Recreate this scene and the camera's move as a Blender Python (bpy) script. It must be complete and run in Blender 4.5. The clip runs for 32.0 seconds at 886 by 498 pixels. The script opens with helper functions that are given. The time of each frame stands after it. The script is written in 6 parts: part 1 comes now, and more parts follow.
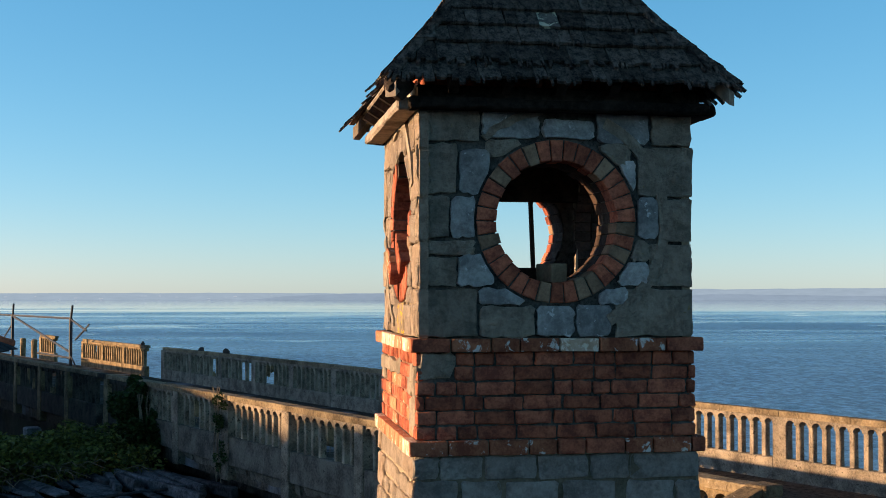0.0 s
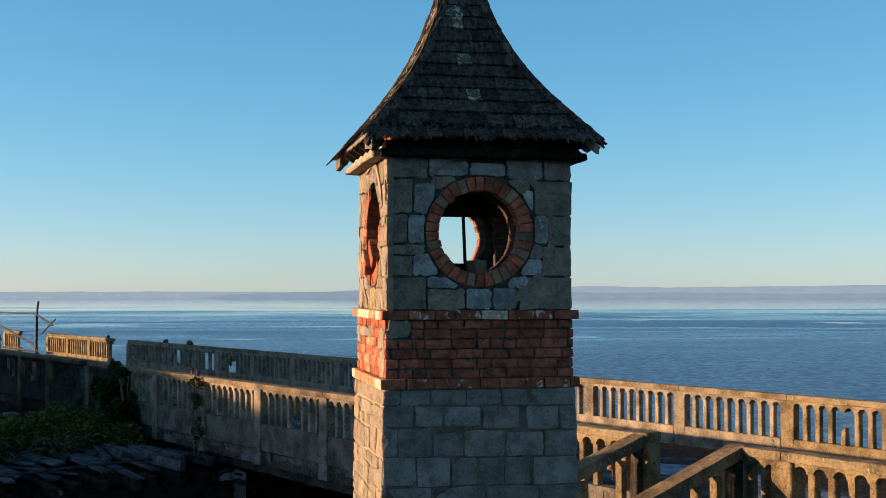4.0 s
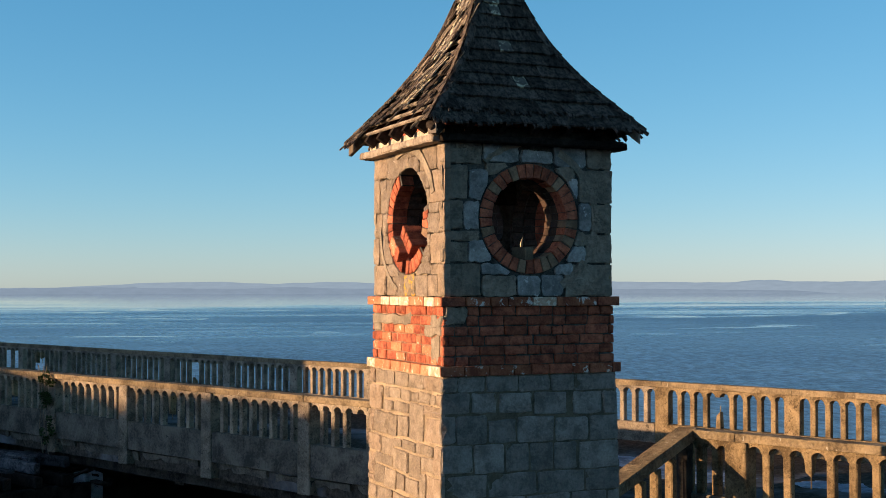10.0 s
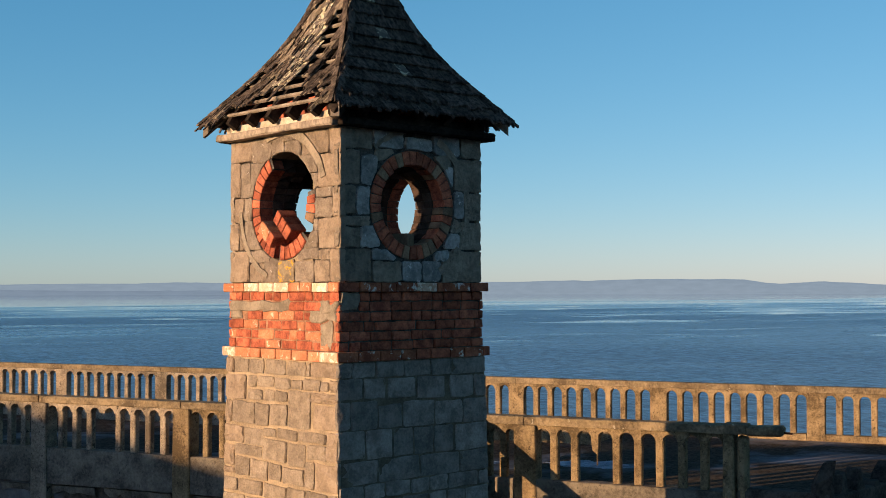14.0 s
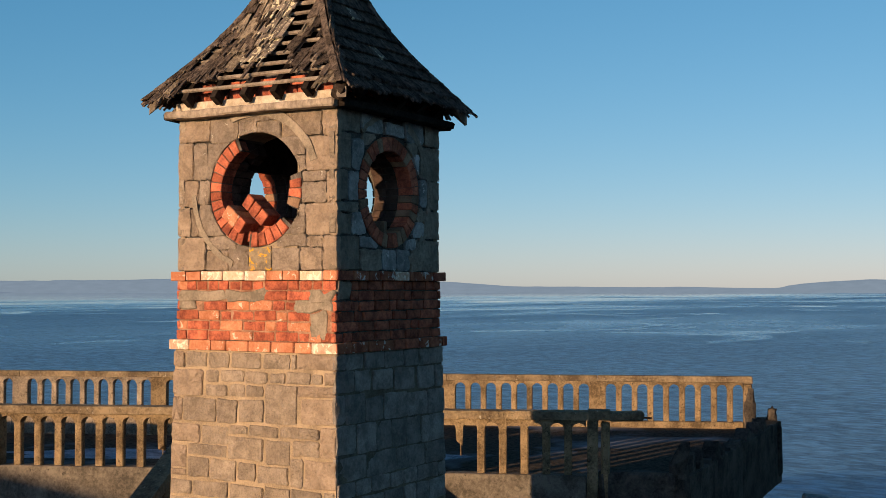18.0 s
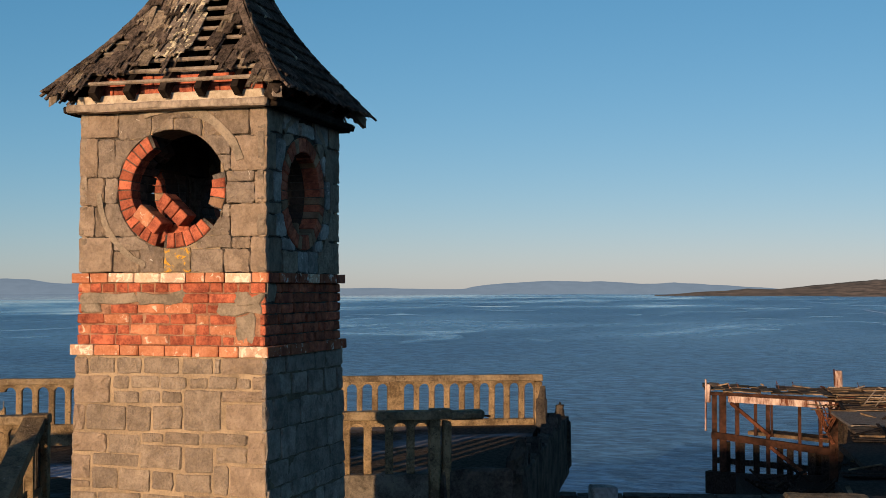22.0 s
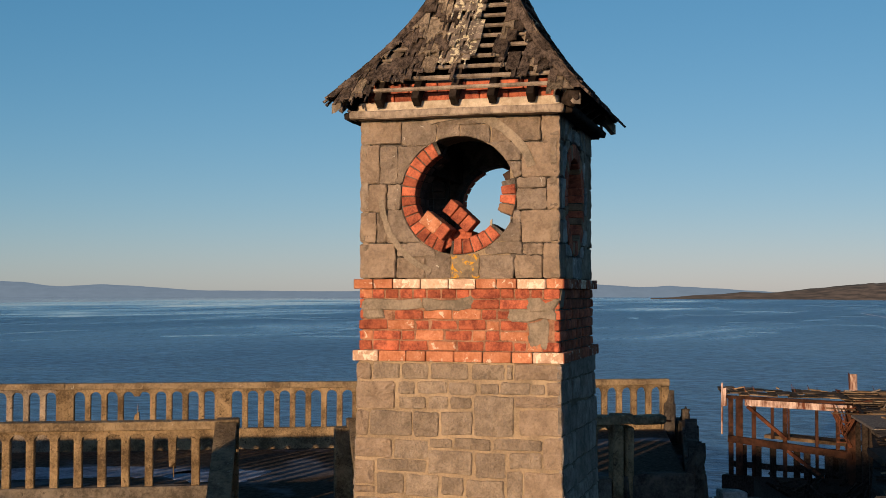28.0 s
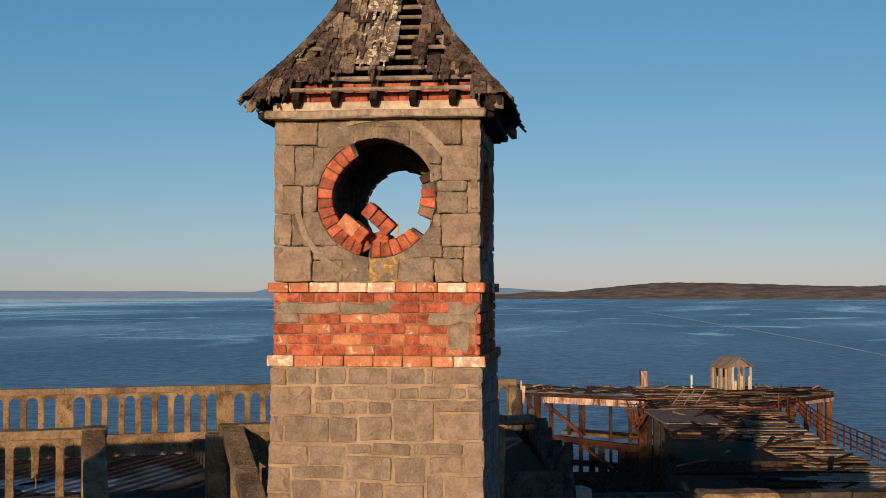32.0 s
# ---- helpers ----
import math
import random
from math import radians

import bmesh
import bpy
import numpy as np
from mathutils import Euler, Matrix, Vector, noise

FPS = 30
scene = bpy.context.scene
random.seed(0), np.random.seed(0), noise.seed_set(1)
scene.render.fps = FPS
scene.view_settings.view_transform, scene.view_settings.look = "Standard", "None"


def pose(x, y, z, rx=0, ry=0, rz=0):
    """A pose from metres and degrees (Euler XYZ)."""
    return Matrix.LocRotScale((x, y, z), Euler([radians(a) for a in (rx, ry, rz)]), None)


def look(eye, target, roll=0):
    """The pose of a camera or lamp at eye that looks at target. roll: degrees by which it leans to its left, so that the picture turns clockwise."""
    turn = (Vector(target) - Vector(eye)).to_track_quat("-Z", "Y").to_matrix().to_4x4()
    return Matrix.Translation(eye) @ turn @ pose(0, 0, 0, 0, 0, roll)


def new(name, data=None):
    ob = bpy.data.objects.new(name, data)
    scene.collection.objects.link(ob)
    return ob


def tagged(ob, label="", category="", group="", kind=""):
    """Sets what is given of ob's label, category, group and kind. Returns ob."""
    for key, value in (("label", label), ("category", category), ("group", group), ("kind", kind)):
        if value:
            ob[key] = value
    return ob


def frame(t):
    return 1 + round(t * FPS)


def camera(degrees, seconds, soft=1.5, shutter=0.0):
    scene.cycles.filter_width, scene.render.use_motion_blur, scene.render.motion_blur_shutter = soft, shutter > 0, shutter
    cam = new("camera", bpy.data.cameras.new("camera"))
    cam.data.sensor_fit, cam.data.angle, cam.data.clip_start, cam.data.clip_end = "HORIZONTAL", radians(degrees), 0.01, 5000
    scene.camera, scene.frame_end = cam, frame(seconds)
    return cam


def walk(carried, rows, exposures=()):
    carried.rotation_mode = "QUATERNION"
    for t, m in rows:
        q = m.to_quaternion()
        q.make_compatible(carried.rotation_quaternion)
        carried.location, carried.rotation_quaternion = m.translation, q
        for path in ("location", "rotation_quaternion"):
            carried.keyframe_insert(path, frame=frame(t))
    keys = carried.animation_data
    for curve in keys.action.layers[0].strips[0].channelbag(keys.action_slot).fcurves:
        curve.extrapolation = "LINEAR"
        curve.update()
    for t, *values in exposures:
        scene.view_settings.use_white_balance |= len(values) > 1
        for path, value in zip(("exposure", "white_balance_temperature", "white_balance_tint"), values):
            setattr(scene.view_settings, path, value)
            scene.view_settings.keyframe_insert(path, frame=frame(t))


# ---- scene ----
cam = camera(38.8, 32.0, 0.85)
METRES, EYE, TILT, LEAN, TURN = 17.0, 3.0, -0.14, -0.14, 0.0
ROWS = [
    (0.0, 0.0, 0.0, 0.0, 0.0, 2.16, 0.12),
    (0.5, 0.0006, -0.0373, 0.0001, -0.0, 2.18, 0.1),
    (1.0, -0.0006, -0.1059, -0.0004, 0.0, 2.19, 0.08),
    (1.5, -0.0021, -0.1709, -0.0027, 0.03, 2.15, 0.11),
    (2.0, -0.006, -0.196, -0.0018, -0.04, 2.16, 0.11),
    (2.5, -0.0072, -0.2006, -0.0024, -0.33, 2.14, 0.11),
    (3.0, -0.0062, -0.2022, -0.0035, -0.89, 2.1, 0.14),
    (3.5, -0.0073, -0.2012, -0.0045, -1.64, 2.09, 0.14),
    (4.0, -0.0077, -0.1993, -0.006, -2.54, 2.08, 0.19),
    (4.5, -0.0093, -0.1987, -0.0068, -3.24, 2.06, 0.21),
    (6.5, -0.0443, -0.1958, -0.0068, -5.18, 1.98, 0.24),
    (7.0, -0.0632, -0.1938, -0.0068, -5.76, 1.96, 0.25),
    (7.5, -0.0806, -0.191, -0.0068, -6.54, 1.96, 0.23),
    (8.0, -0.0989, -0.1876, -0.0072, -7.86, 1.93, 0.25),
    (8.5, -0.1141, -0.1839, -0.0079, -9.33, 1.9, 0.23),
    (9.0, -0.1296, -0.18, -0.0084, -11.05, 1.88, 0.25),
    (9.5, -0.1433, -0.1769, -0.0093, -12.67, 1.88, 0.24),
    (10.0, -0.158, -0.1733, -0.01, -14.4, 1.85, 0.23),
    (10.5, -0.1724, -0.1691, -0.0107, -15.99, 1.83, 0.24),
    (11.0, -0.1878, -0.1635, -0.0113, -17.8, 1.86, 0.18),
    (11.5, -0.2031, -0.1599, -0.0121, -19.53, 1.86, 0.18),
    (12.0, -0.2204, -0.1544, -0.0124, -21.55, 1.83, 0.21),
    (12.5, -0.2363, -0.1487, -0.0136, -23.8, 1.83, 0.21),
    (13.0, -0.2525, -0.1388, -0.0145, -26.84, 1.81, 0.19),
    (13.5, -0.2698, -0.1283, -0.0158, -29.99, 1.84, 0.28),
    (14.0, -0.2898, -0.1182, -0.0171, -32.83, 1.83, 0.3),
    (14.5, -0.3067, -0.107, -0.0174, -35.07, 1.78, 0.27),
    (15.0, -0.3234, -0.0932, -0.0177, -37.37, 1.75, 0.27),
    (15.5, -0.3386, -0.079, -0.0181, -39.49, 1.75, 0.29),
    (17.5, -0.3998, -0.0131, -0.0201, -48.14, 1.68, 0.19),
    (18.0, -0.4189, 0.0085, -0.0209, -50.6, 1.69, 0.18),
    (18.5, -0.4341, 0.0278, -0.021, -53.17, 1.67, 0.16),
    (19.0, -0.4469, 0.0473, -0.0215, -56.27, 1.67, 0.16),
    (19.5, -0.4582, 0.0636, -0.022, -59.3, 1.67, 0.15),
    (20.0, -0.4695, 0.0809, -0.022, -62.34, 1.66, 0.18),
    (20.5, -0.4778, 0.0963, -0.0217, -63.95, 1.68, 0.2),
    (21.0, -0.4796, 0.0982, -0.0211, -64.55, 1.7, 0.2),
    (21.5, -0.4819, 0.0973, -0.0205, -64.6, 1.7, 0.19),
    (22.0, -0.4822, 0.0959, -0.02, -64.62, 1.7, 0.17),
    (22.5, -0.4822, 0.0941, -0.0193, -64.64, 1.72, 0.15),
    (23.0, -0.4856, 0.0988, -0.0195, -64.65, 1.76, 0.19),
    (23.5, -0.4919, 0.1095, -0.0195, -64.64, 1.76, 0.21),
    (24.0, -0.4982, 0.1229, -0.0193, -64.63, 1.77, 0.18),
    (24.5, -0.5029, 0.1355, -0.0192, -64.62, 1.79, 0.19),
    (25.0, -0.5091, 0.1488, -0.0185, -64.6, 1.82, 0.17),
    (25.5, -0.5151, 0.1594, -0.0183, -64.6, 1.82, 0.15),
    (26.0, -0.5211, 0.1711, -0.0183, -64.58, 1.83, 0.12),
    (26.5, -0.5264, 0.1824, -0.018, -64.56, 1.81, 0.11),
    (28.5, -0.5459, 0.2266, -0.0186, -65.2, 1.87, 0.1),
    (29.0, -0.5504, 0.2368, -0.019, -65.78, 1.87, 0.1),
    (29.5, -0.5538, 0.246, -0.0192, -66.55, 1.85, 0.11),
    (30.0, -0.5565, 0.2552, -0.0195, -68.1, 1.84, 0.1),
    (30.5, -0.5586, 0.2635, -0.0197, -69.98, 1.83, 0.12),
    (31.0, -0.5603, 0.2703, -0.0196, -72.02, 1.81, 0.12),
    (31.5, -0.5596, 0.2717, -0.0195, -73.4, 1.8, 0.13),
    (32.0, -0.5574, 0.27, -0.0164, -74.16, 1.81, 0.15),
]
walk(cam, [(t, pose(0, 0, EYE, TILT, LEAN, TURN) @ pose(METRES * x, METRES * y, METRES * z, 90 + pitch, roll, yaw)) for t, x, y, z, yaw, pitch, roll in ROWS],
     exposures=[(0.0, 1.1, 6650, 11), (4.5, 0.98, 6620, 11), (9.0, 0.92, 6580, 11), (14.0, 0.65, 6500, 11), (21.0, 0.23, 6330, 11), (32.0, 0.04, 6290, 11)])

# ---- light ----
SUN_EL, SUN_AZ = 7.2, 180.4          # degrees; azimuth of the sun counted from +x towards +y
world = bpy.data.worlds.new("world")
scene.world = world
world.use_nodes = True
wn = world.node_tree
wn.nodes.clear()
sky = wn.nodes.new("ShaderNodeTexSky")
sky.sky_type = "NISHITA"
sky.sun_disc = False
sky.sun_elevation = radians(SUN_EL + 2.5)
sky.sun_rotation = radians(90 - SUN_AZ)
sky.altitude = 20
sky.air_density = 0.78
sky.dust_density = 0.2
sky.ozone_density = 3.2
# thick winter haze: deeper cyan aloft, a greyish peach veil at the skyline
split = wn.nodes.new("ShaderNodeSeparateColor")
join = wn.nodes.new("ShaderNodeCombineColor")
wn.links.new(sky.outputs[0], split.inputs[0])
for k, (gain, power) in enumerate(((0.70, 1.17), (1.215, 0.73), (1.53, 0.62))):
    up = wn.nodes.new("ShaderNodeMath")
    up.operation = "POWER"
    up.inputs[1].default_value = power
    by = wn.nodes.new("ShaderNodeMath")
    by.operation = "MULTIPLY"
    by.inputs[1].default_value = gain
    wn.links.new(split.outputs[k], up.inputs[0])
    wn.links.new(up.outputs[0], by.inputs[0])
    wn.links.new(by.outputs[0], join.inputs[k])
# towards the low sun the air keeps its own warm glow; the zenith is deeper and less cyan
sky_way = wn.nodes.new("ShaderNodeTexCoord")
to_sun = wn.nodes.new("ShaderNodeVectorMath")
to_sun.operation = "DOT_PRODUCT"
to_sun.inputs[1].default_value = (math.cos(radians(SUN_AZ)), math.sin(radians(SUN_AZ)), 0)
wn.links.new(sky_way.outputs["Generated"], to_sun.inputs[0])
sunward = wn.nodes.new("ShaderNodeMapRange")
sunward.interpolation_type = "SMOOTHSTEP"
sunward.inputs[1].default_value, sunward.inputs[2].default_value = 0.36, 0.80
wn.links.new(to_sun.outputs["Value"], sunward.inputs[0])
sky_xyz = wn.nodes.new("ShaderNodeSeparateXYZ")
wn.links.new(sky_way.outputs["Generated"], sky_xyz.inputs[0])
aloft = wn.nodes.new("ShaderNodeMapRange")
aloft.interpolation_type = "SMOOTHSTEP"
aloft.inputs[1].default_value, aloft.inputs[2].default_value = 0.26, 0.8
wn.links.new(sky_xyz.outputs[2], aloft.inputs[0])


def sky_mix(fac, a, b, mode):
    n = wn.nodes.new("ShaderNodeMix")
    n.data_type, n.blend_type, n.clamp_factor = "RGBA", mode, True
    for sock, val in ((n.inputs[0], fac), (n.inputs[6], a), (n.inputs[7], b)):
        if isinstance(val, tuple):
            sock.default_value = (*val, 1)
        else:
            wn.links.new(val, sock)
    return n.outputs[2]


sun_glow = sky_mix(sunward.outputs[0], sky.outputs[0], (1.32, 1.30, 1.40), "MULTIPLY")
glow_sky = sky_mix(sunward.outputs[0], join.outputs[0], sun_glow, "MIX")
haze_sky = sky_mix(aloft.outputs[0], glow_sky, (0.34, 0.275, 0.275), "MULTIPLY")
bg = wn.nodes.new("ShaderNodeBackground")
bg.inputs["Strength"].default_value = 0.11
wo = wn.nodes.new("ShaderNodeOutputWorld")
wn.links.new(haze_sky, bg.inputs[0])
wn.links.new(bg.outputs[0], wo.inputs[0])

sun_data = bpy.data.lights.new("sun", "SUN")
sun_data.energy = 5.2
sun_data.angle = radians(0.55)
sun_data.color = (1.0, 0.65, 0.37)
sun = new("sun", sun_data)
_el, _az = radians(SUN_EL), radians(SUN_AZ)
sun_way = Vector((math.cos(_az) * math.cos(_el), math.sin(_az) * math.cos(_el), math.sin(_el)))
sun.matrix_world = look(sun_way * 100, (0, 0, 0))

# ---- materials ----
def nodes_of(name):
    m = bpy.data.materials.new(name)
    m.use_nodes = True
    nt = m.node_tree
    b = nt.nodes["Principled BSDF"]
    return m, nt, b


def coords(nt, scale=(1, 1, 1), world_space=False):
    n = nt.nodes.new("ShaderNodeTexCoord")
    mp = nt.nodes.new("ShaderNodeMapping")
    mp.inputs["Scale"].default_value = scale
    if world_space:
        g = nt.nodes.new("ShaderNodeNewGeometry")
        nt.links.new(g.outputs["Position"], mp.inputs[0])
    else:
        nt.links.new(n.outputs["Object"], mp.inputs[0])
    return mp.outputs[0]


def noise_tex(nt, vec, scale, detail=5.0, rough=0.6, dist=0.0):
    n = nt.nodes.new("ShaderNodeTexNoise")
    n.inputs["Scale"].default_value = scale
    n.inputs["Detail"].default_value = detail
    n.inputs["Roughness"].default_value = rough
    n.inputs["Distortion"].default_value = dist
    nt.links.new(vec, n.inputs["Vector"])
    return n.outputs["Fac"]


def ramp(nt, fac, stops):
    r = nt.nodes.new("ShaderNodeValToRGB")
    el = r.color_ramp.elements
    while len(el) < len(stops):
        el.new(0.5)
    for e, (p, c) in zip(el, stops):
        e.position = p
        e.color = (*c, 1) if len(c) == 3 else c
    nt.links.new(fac, r.inputs[0])
    return r.outputs[0]


def mix(nt, fac, a, b, mode="MIX"):
    m = nt.nodes.new("ShaderNodeMix")
    m.data_type = "RGBA"
    m.blend_type = mode
    for sock, val in ((m.inputs[0], fac), (m.inputs[6], a), (m.inputs[7], b)):
        if isinstance(val, (int, float)):
            sock.default_value = val
        elif isinstance(val, tuple):
            sock.default_value = (*val, 1)
        else:
            nt.links.new(val, sock)
    return m.outputs[2]


def bump(nt, b, fac, strength, distance):
    n = nt.nodes.new("ShaderNodeBump")
    n.inputs["Strength"].default_value = strength
    n.inputs["Distance"].default_value = distance
    nt.links.new(fac, n.inputs["Height"])
    nt.links.new(n.outputs[0], b.inputs["Normal"])
    return n


def masonry(name, dark, light, fine=38.0, coarse=5.0, rough=0.9, rel=0.6, dist=0.012, spread=0.35, speck=None, speck_at=0.64, stretch=(1, 1, 1), gloss=0.12):
    """Mineral or timber surface: tone drifts from piece to piece, blotches, grain and fine relief."""
    m, nt, b = nodes_of(name)
    vec = coords(nt, stretch, True)
    big = noise_tex(nt, vec, coarse, 4, 0.55, 0.3)
    small = noise_tex(nt, vec, fine, 6, 0.7)
    blot = mix(nt, 0.45, big, small)
    col = ramp(nt, blot, [(0.40, dark), (0.595, light)])
    info = nt.nodes.new("ShaderNodeObjectInfo")
    tone = nt.nodes.new("ShaderNodeMapRange")
    tone.inputs[3].default_value = 1 - spread
    tone.inputs[4].default_value = 1 + spread
    nt.links.new(info.outputs["Random"], tone.inputs[0])
    hsv = nt.nodes.new("ShaderNodeHueSaturation")
    nt.links.new(tone.outputs[0], hsv.inputs["Value"])
    nt.links.new(col, hsv.inputs["Color"])
    out = hsv.outputs[0]
    if speck:
        k = noise_tex(nt, vec, 16, 5, 0.65, 0.6)
        mask = ramp(nt, k, [(speck_at, (0, 0, 0)), (speck_at + 0.05, (1, 1, 1))])
        out = mix(nt, mask, out, speck)
    nt.links.new(out, b.inputs["Base Color"])
    b.inputs["Roughness"].default_value = rough
    b.inputs["Specular IOR Level"].default_value = gloss
    hgt = mix(nt, 0.5, small, noise_tex(nt, vec, fine * 0.35, 5, 0.6))
    bump(nt, b, hgt, rel, dist)
    return m


STONE = masonry("grey_stone", (0.22, 0.174, 0.127), (0.41, 0.324, 0.235), 44, 10.0, rel=1.0, dist=0.07, spread=0.22, speck=(0.46, 0.42, 0.35), speck_at=0.66)
STONE_SHAFT = masonry("grey_rubble_stone", (0.235, 0.192, 0.143), (0.41, 0.334, 0.248), 50, 9.0, rel=1.0, dist=0.06, spread=0.22, speck=(0.36, 0.33, 0.28), speck_at=0.71)
STONE_PALE = masonry("pale_ring_stone", (0.19, 0.18, 0.165), (0.42, 0.40, 0.36), 30, 5.0, rel=0.8, dist=0.025, spread=0.2, speck=(0.6, 0.58, 0.54), speck_at=0.62)
STONE_ROUGH = masonry("quoin_stone", (0.215, 0.175, 0.131), (0.39, 0.32, 0.238), 32, 8.0, rel=1.0, dist=0.08, spread=0.15, speck=(0.34, 0.24, 0.07), speck_at=0.67)
STONE_LICHEN = masonry("lichened_stone", (0.15, 0.12, 0.085), (0.32, 0.255, 0.16), 26, 5.0, rel=0.8, dist=0.02, spread=0.1, speck=(0.55, 0.30, 0.03), speck_at=0.54)
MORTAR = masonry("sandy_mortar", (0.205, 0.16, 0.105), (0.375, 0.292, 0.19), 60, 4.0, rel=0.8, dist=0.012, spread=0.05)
# Darkened to stand for the shade in joints and hollows.
MORTAR_DARK = masonry("shade_dark_mortar", (0.035, 0.031, 0.026), (0.15, 0.13, 0.108), 50, 6.0, rel=0.8, dist=0.012, spread=0.05)
RENDER_GREY = masonry("cement_render", (0.16, 0.135, 0.10), (0.32, 0.265, 0.195), 45, 5.0, rel=0.5, dist=0.008, spread=0.08)
BRICK = masonry("red_brick", (0.19, 0.052, 0.032), (0.47, 0.142, 0.074), 55, 12.0, rel=0.8, dist=0.016, spread=0.30, speck=(0.30, 0.22, 0.16), speck_at=0.72)
STONE_QUOIN = masonry("tan_quoin_stone", (0.265, 0.205, 0.147), (0.43, 0.335, 0.242), 40, 9.0, rel=1.0, dist=0.06, spread=0.10, speck=(0.50, 0.45, 0.37), speck_at=0.70)
STONE_GREY = masonry("speckled_ring_stone", (0.185, 0.150, 0.115), (0.335, 0.275, 0.21), 46, 10.0, rel=1.0, dist=0.05, spread=0.16, speck=(0.58, 0.54, 0.47), speck_at=0.66)
STONE_ASHLAR = masonry("grey_ashlar", (0.19, 0.166, 0.139), (0.385, 0.338, 0.285), 40, 7.0, rel=1.0, dist=0.05, spread=0.20, speck=(0.52, 0.49, 0.44), speck_at=0.72)
MORTAR_SHADE = masonry("shade_grey_mortar", (0.095, 0.075, 0.050), (0.22, 0.172, 0.115), 50, 6.0, rel=0.8, dist=0.012, spread=0.05)
MORTAR_RED = masonry("brick_stained_mortar", (0.17, 0.085, 0.052), (0.38, 0.22, 0.135), 50, 7.0, rel=0.8, dist=0.015, spread=0.05)
BRICK_DULL = masonry("buff_brick", (0.19, 0.115, 0.07), (0.34, 0.215, 0.13), 55, 8.0, rel=0.55, dist=0.008, spread=0.2)
BRICK_WASH = masonry("flaking_whitewashed_brick", (0.20, 0.055, 0.03), (0.42, 0.15, 0.075), 55, 8.0, rel=0.8, dist=0.012, spread=0.25, speck=(0.62, 0.57, 0.50), speck_at=0.57)
BRICK_CREAM = masonry("whitewashed_brick", (0.48, 0.30, 0.195), (0.66, 0.48, 0.345), 40, 7.0, rel=0.7, dist=0.010, spread=0.12, speck=(0.76, 0.65, 0.51), speck_at=0.52)
BRICK_PALE = masonry("pale_orange_brick", (0.37, 0.138, 0.066), (0.55, 0.250, 0.138), 50, 9.0, rel=0.8, dist=0.012, spread=0.15, speck=(0.62, 0.50, 0.38), speck_at=0.6)
BRICK_SHADE = masonry("shaded_inner_brick", (0.030, 0.022, 0.018), (0.085, 0.055, 0.042), 45, 8.0, spread=0.3)
CONCRETE = masonry("weathered_concrete", (0.105, 0.075, 0.041), (0.335, 0.245, 0.135), 34, 3.4, rel=1.0, dist=0.04, spread=0.14, speck=(0.085, 0.06, 0.035), speck_at=0.60)
CONCRETE_DULL = masonry("dull_grey_concrete", (0.122, 0.099, 0.072), (0.37, 0.303, 0.218), 34, 3.4, rel=1.0, dist=0.04, spread=0.16, speck=(0.08, 0.064, 0.045), speck_at=0.60)
CONCRETE_TOP = masonry("lichened_concrete_coping", (0.11, 0.083, 0.051), (0.32, 0.245, 0.145), 22, 2.4, rel=1.0, dist=0.07, spread=0.14, speck=(0.42, 0.38, 0.29), speck_at=0.64)
CONCRETE_GREY = masonry("grey_base_concrete", (0.072, 0.062, 0.048), (0.215, 0.185, 0.140), 24, 3.0, rel=0.9, dist=0.02, spread=0.12, speck=(0.075, 0.065, 0.05), speck_at=0.62)
CONCRETE_PALE = masonry("limewashed_concrete", (0.20, 0.195, 0.185), (0.46, 0.45, 0.43), 14, 2.0, rel=0.8, dist=0.02, spread=0.1, speck=(0.09, 0.085, 0.075), speck_at=0.6)
# Near-black to carry the deep shade on far bays, end wall and undersides.
CONCRETE_DARK = masonry("shade_dark_concrete", (0.026, 0.023, 0.020), (0.095, 0.082, 0.066), 24, 3.4, rel=1.0, dist=0.03, spread=0.2, gloss=0.05)
SHINGLE = masonry("weathered_cedar_shingle", (0.026, 0.021, 0.018), (0.150, 0.117, 0.092), 44, 14.0, rel=1.0, dist=0.025, spread=0.42, stretch=(1.9, 1.9, 0.11), gloss=0.06)
# Lichened shingle made paler, with low sunlight put into its colour.
SHINGLE_SUNLIT = masonry("sunlit_pale_shingle", (0.085, 0.068, 0.050), (0.30, 0.245, 0.175), 44, 14.0, rel=1.0, dist=0.025, spread=0.34, stretch=(1.9, 1.9, 0.11), speck=(0.42, 0.36, 0.22), speck_at=0.66, gloss=0.06)
SHINGLE_LICHEN = masonry("lichened_shingle", (0.10, 0.085, 0.07), (0.24, 0.20, 0.16), 26, 9.0, rel=0.9, dist=0.012, spread=0.25, speck=(0.60, 0.55, 0.38), speck_at=0.53)
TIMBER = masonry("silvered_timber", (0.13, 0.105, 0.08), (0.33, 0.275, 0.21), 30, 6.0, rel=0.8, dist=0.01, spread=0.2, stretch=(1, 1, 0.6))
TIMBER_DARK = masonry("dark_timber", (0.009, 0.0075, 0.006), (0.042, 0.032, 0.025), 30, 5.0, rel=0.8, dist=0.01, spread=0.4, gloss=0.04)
RUST_DARK = masonry("blackened_rusty_iron", (0.012, 0.008, 0.006), (0.066, 0.031, 0.019), 2.5, 0.5, rel=0.5, dist=0.03, spread=0.3, gloss=0.05)
TIMBER_PALE = masonry("bleached_timber", (0.34, 0.28, 0.20), (0.58, 0.50, 0.38), 30, 6.0, rel=0.6, dist=0.008, spread=0.12)
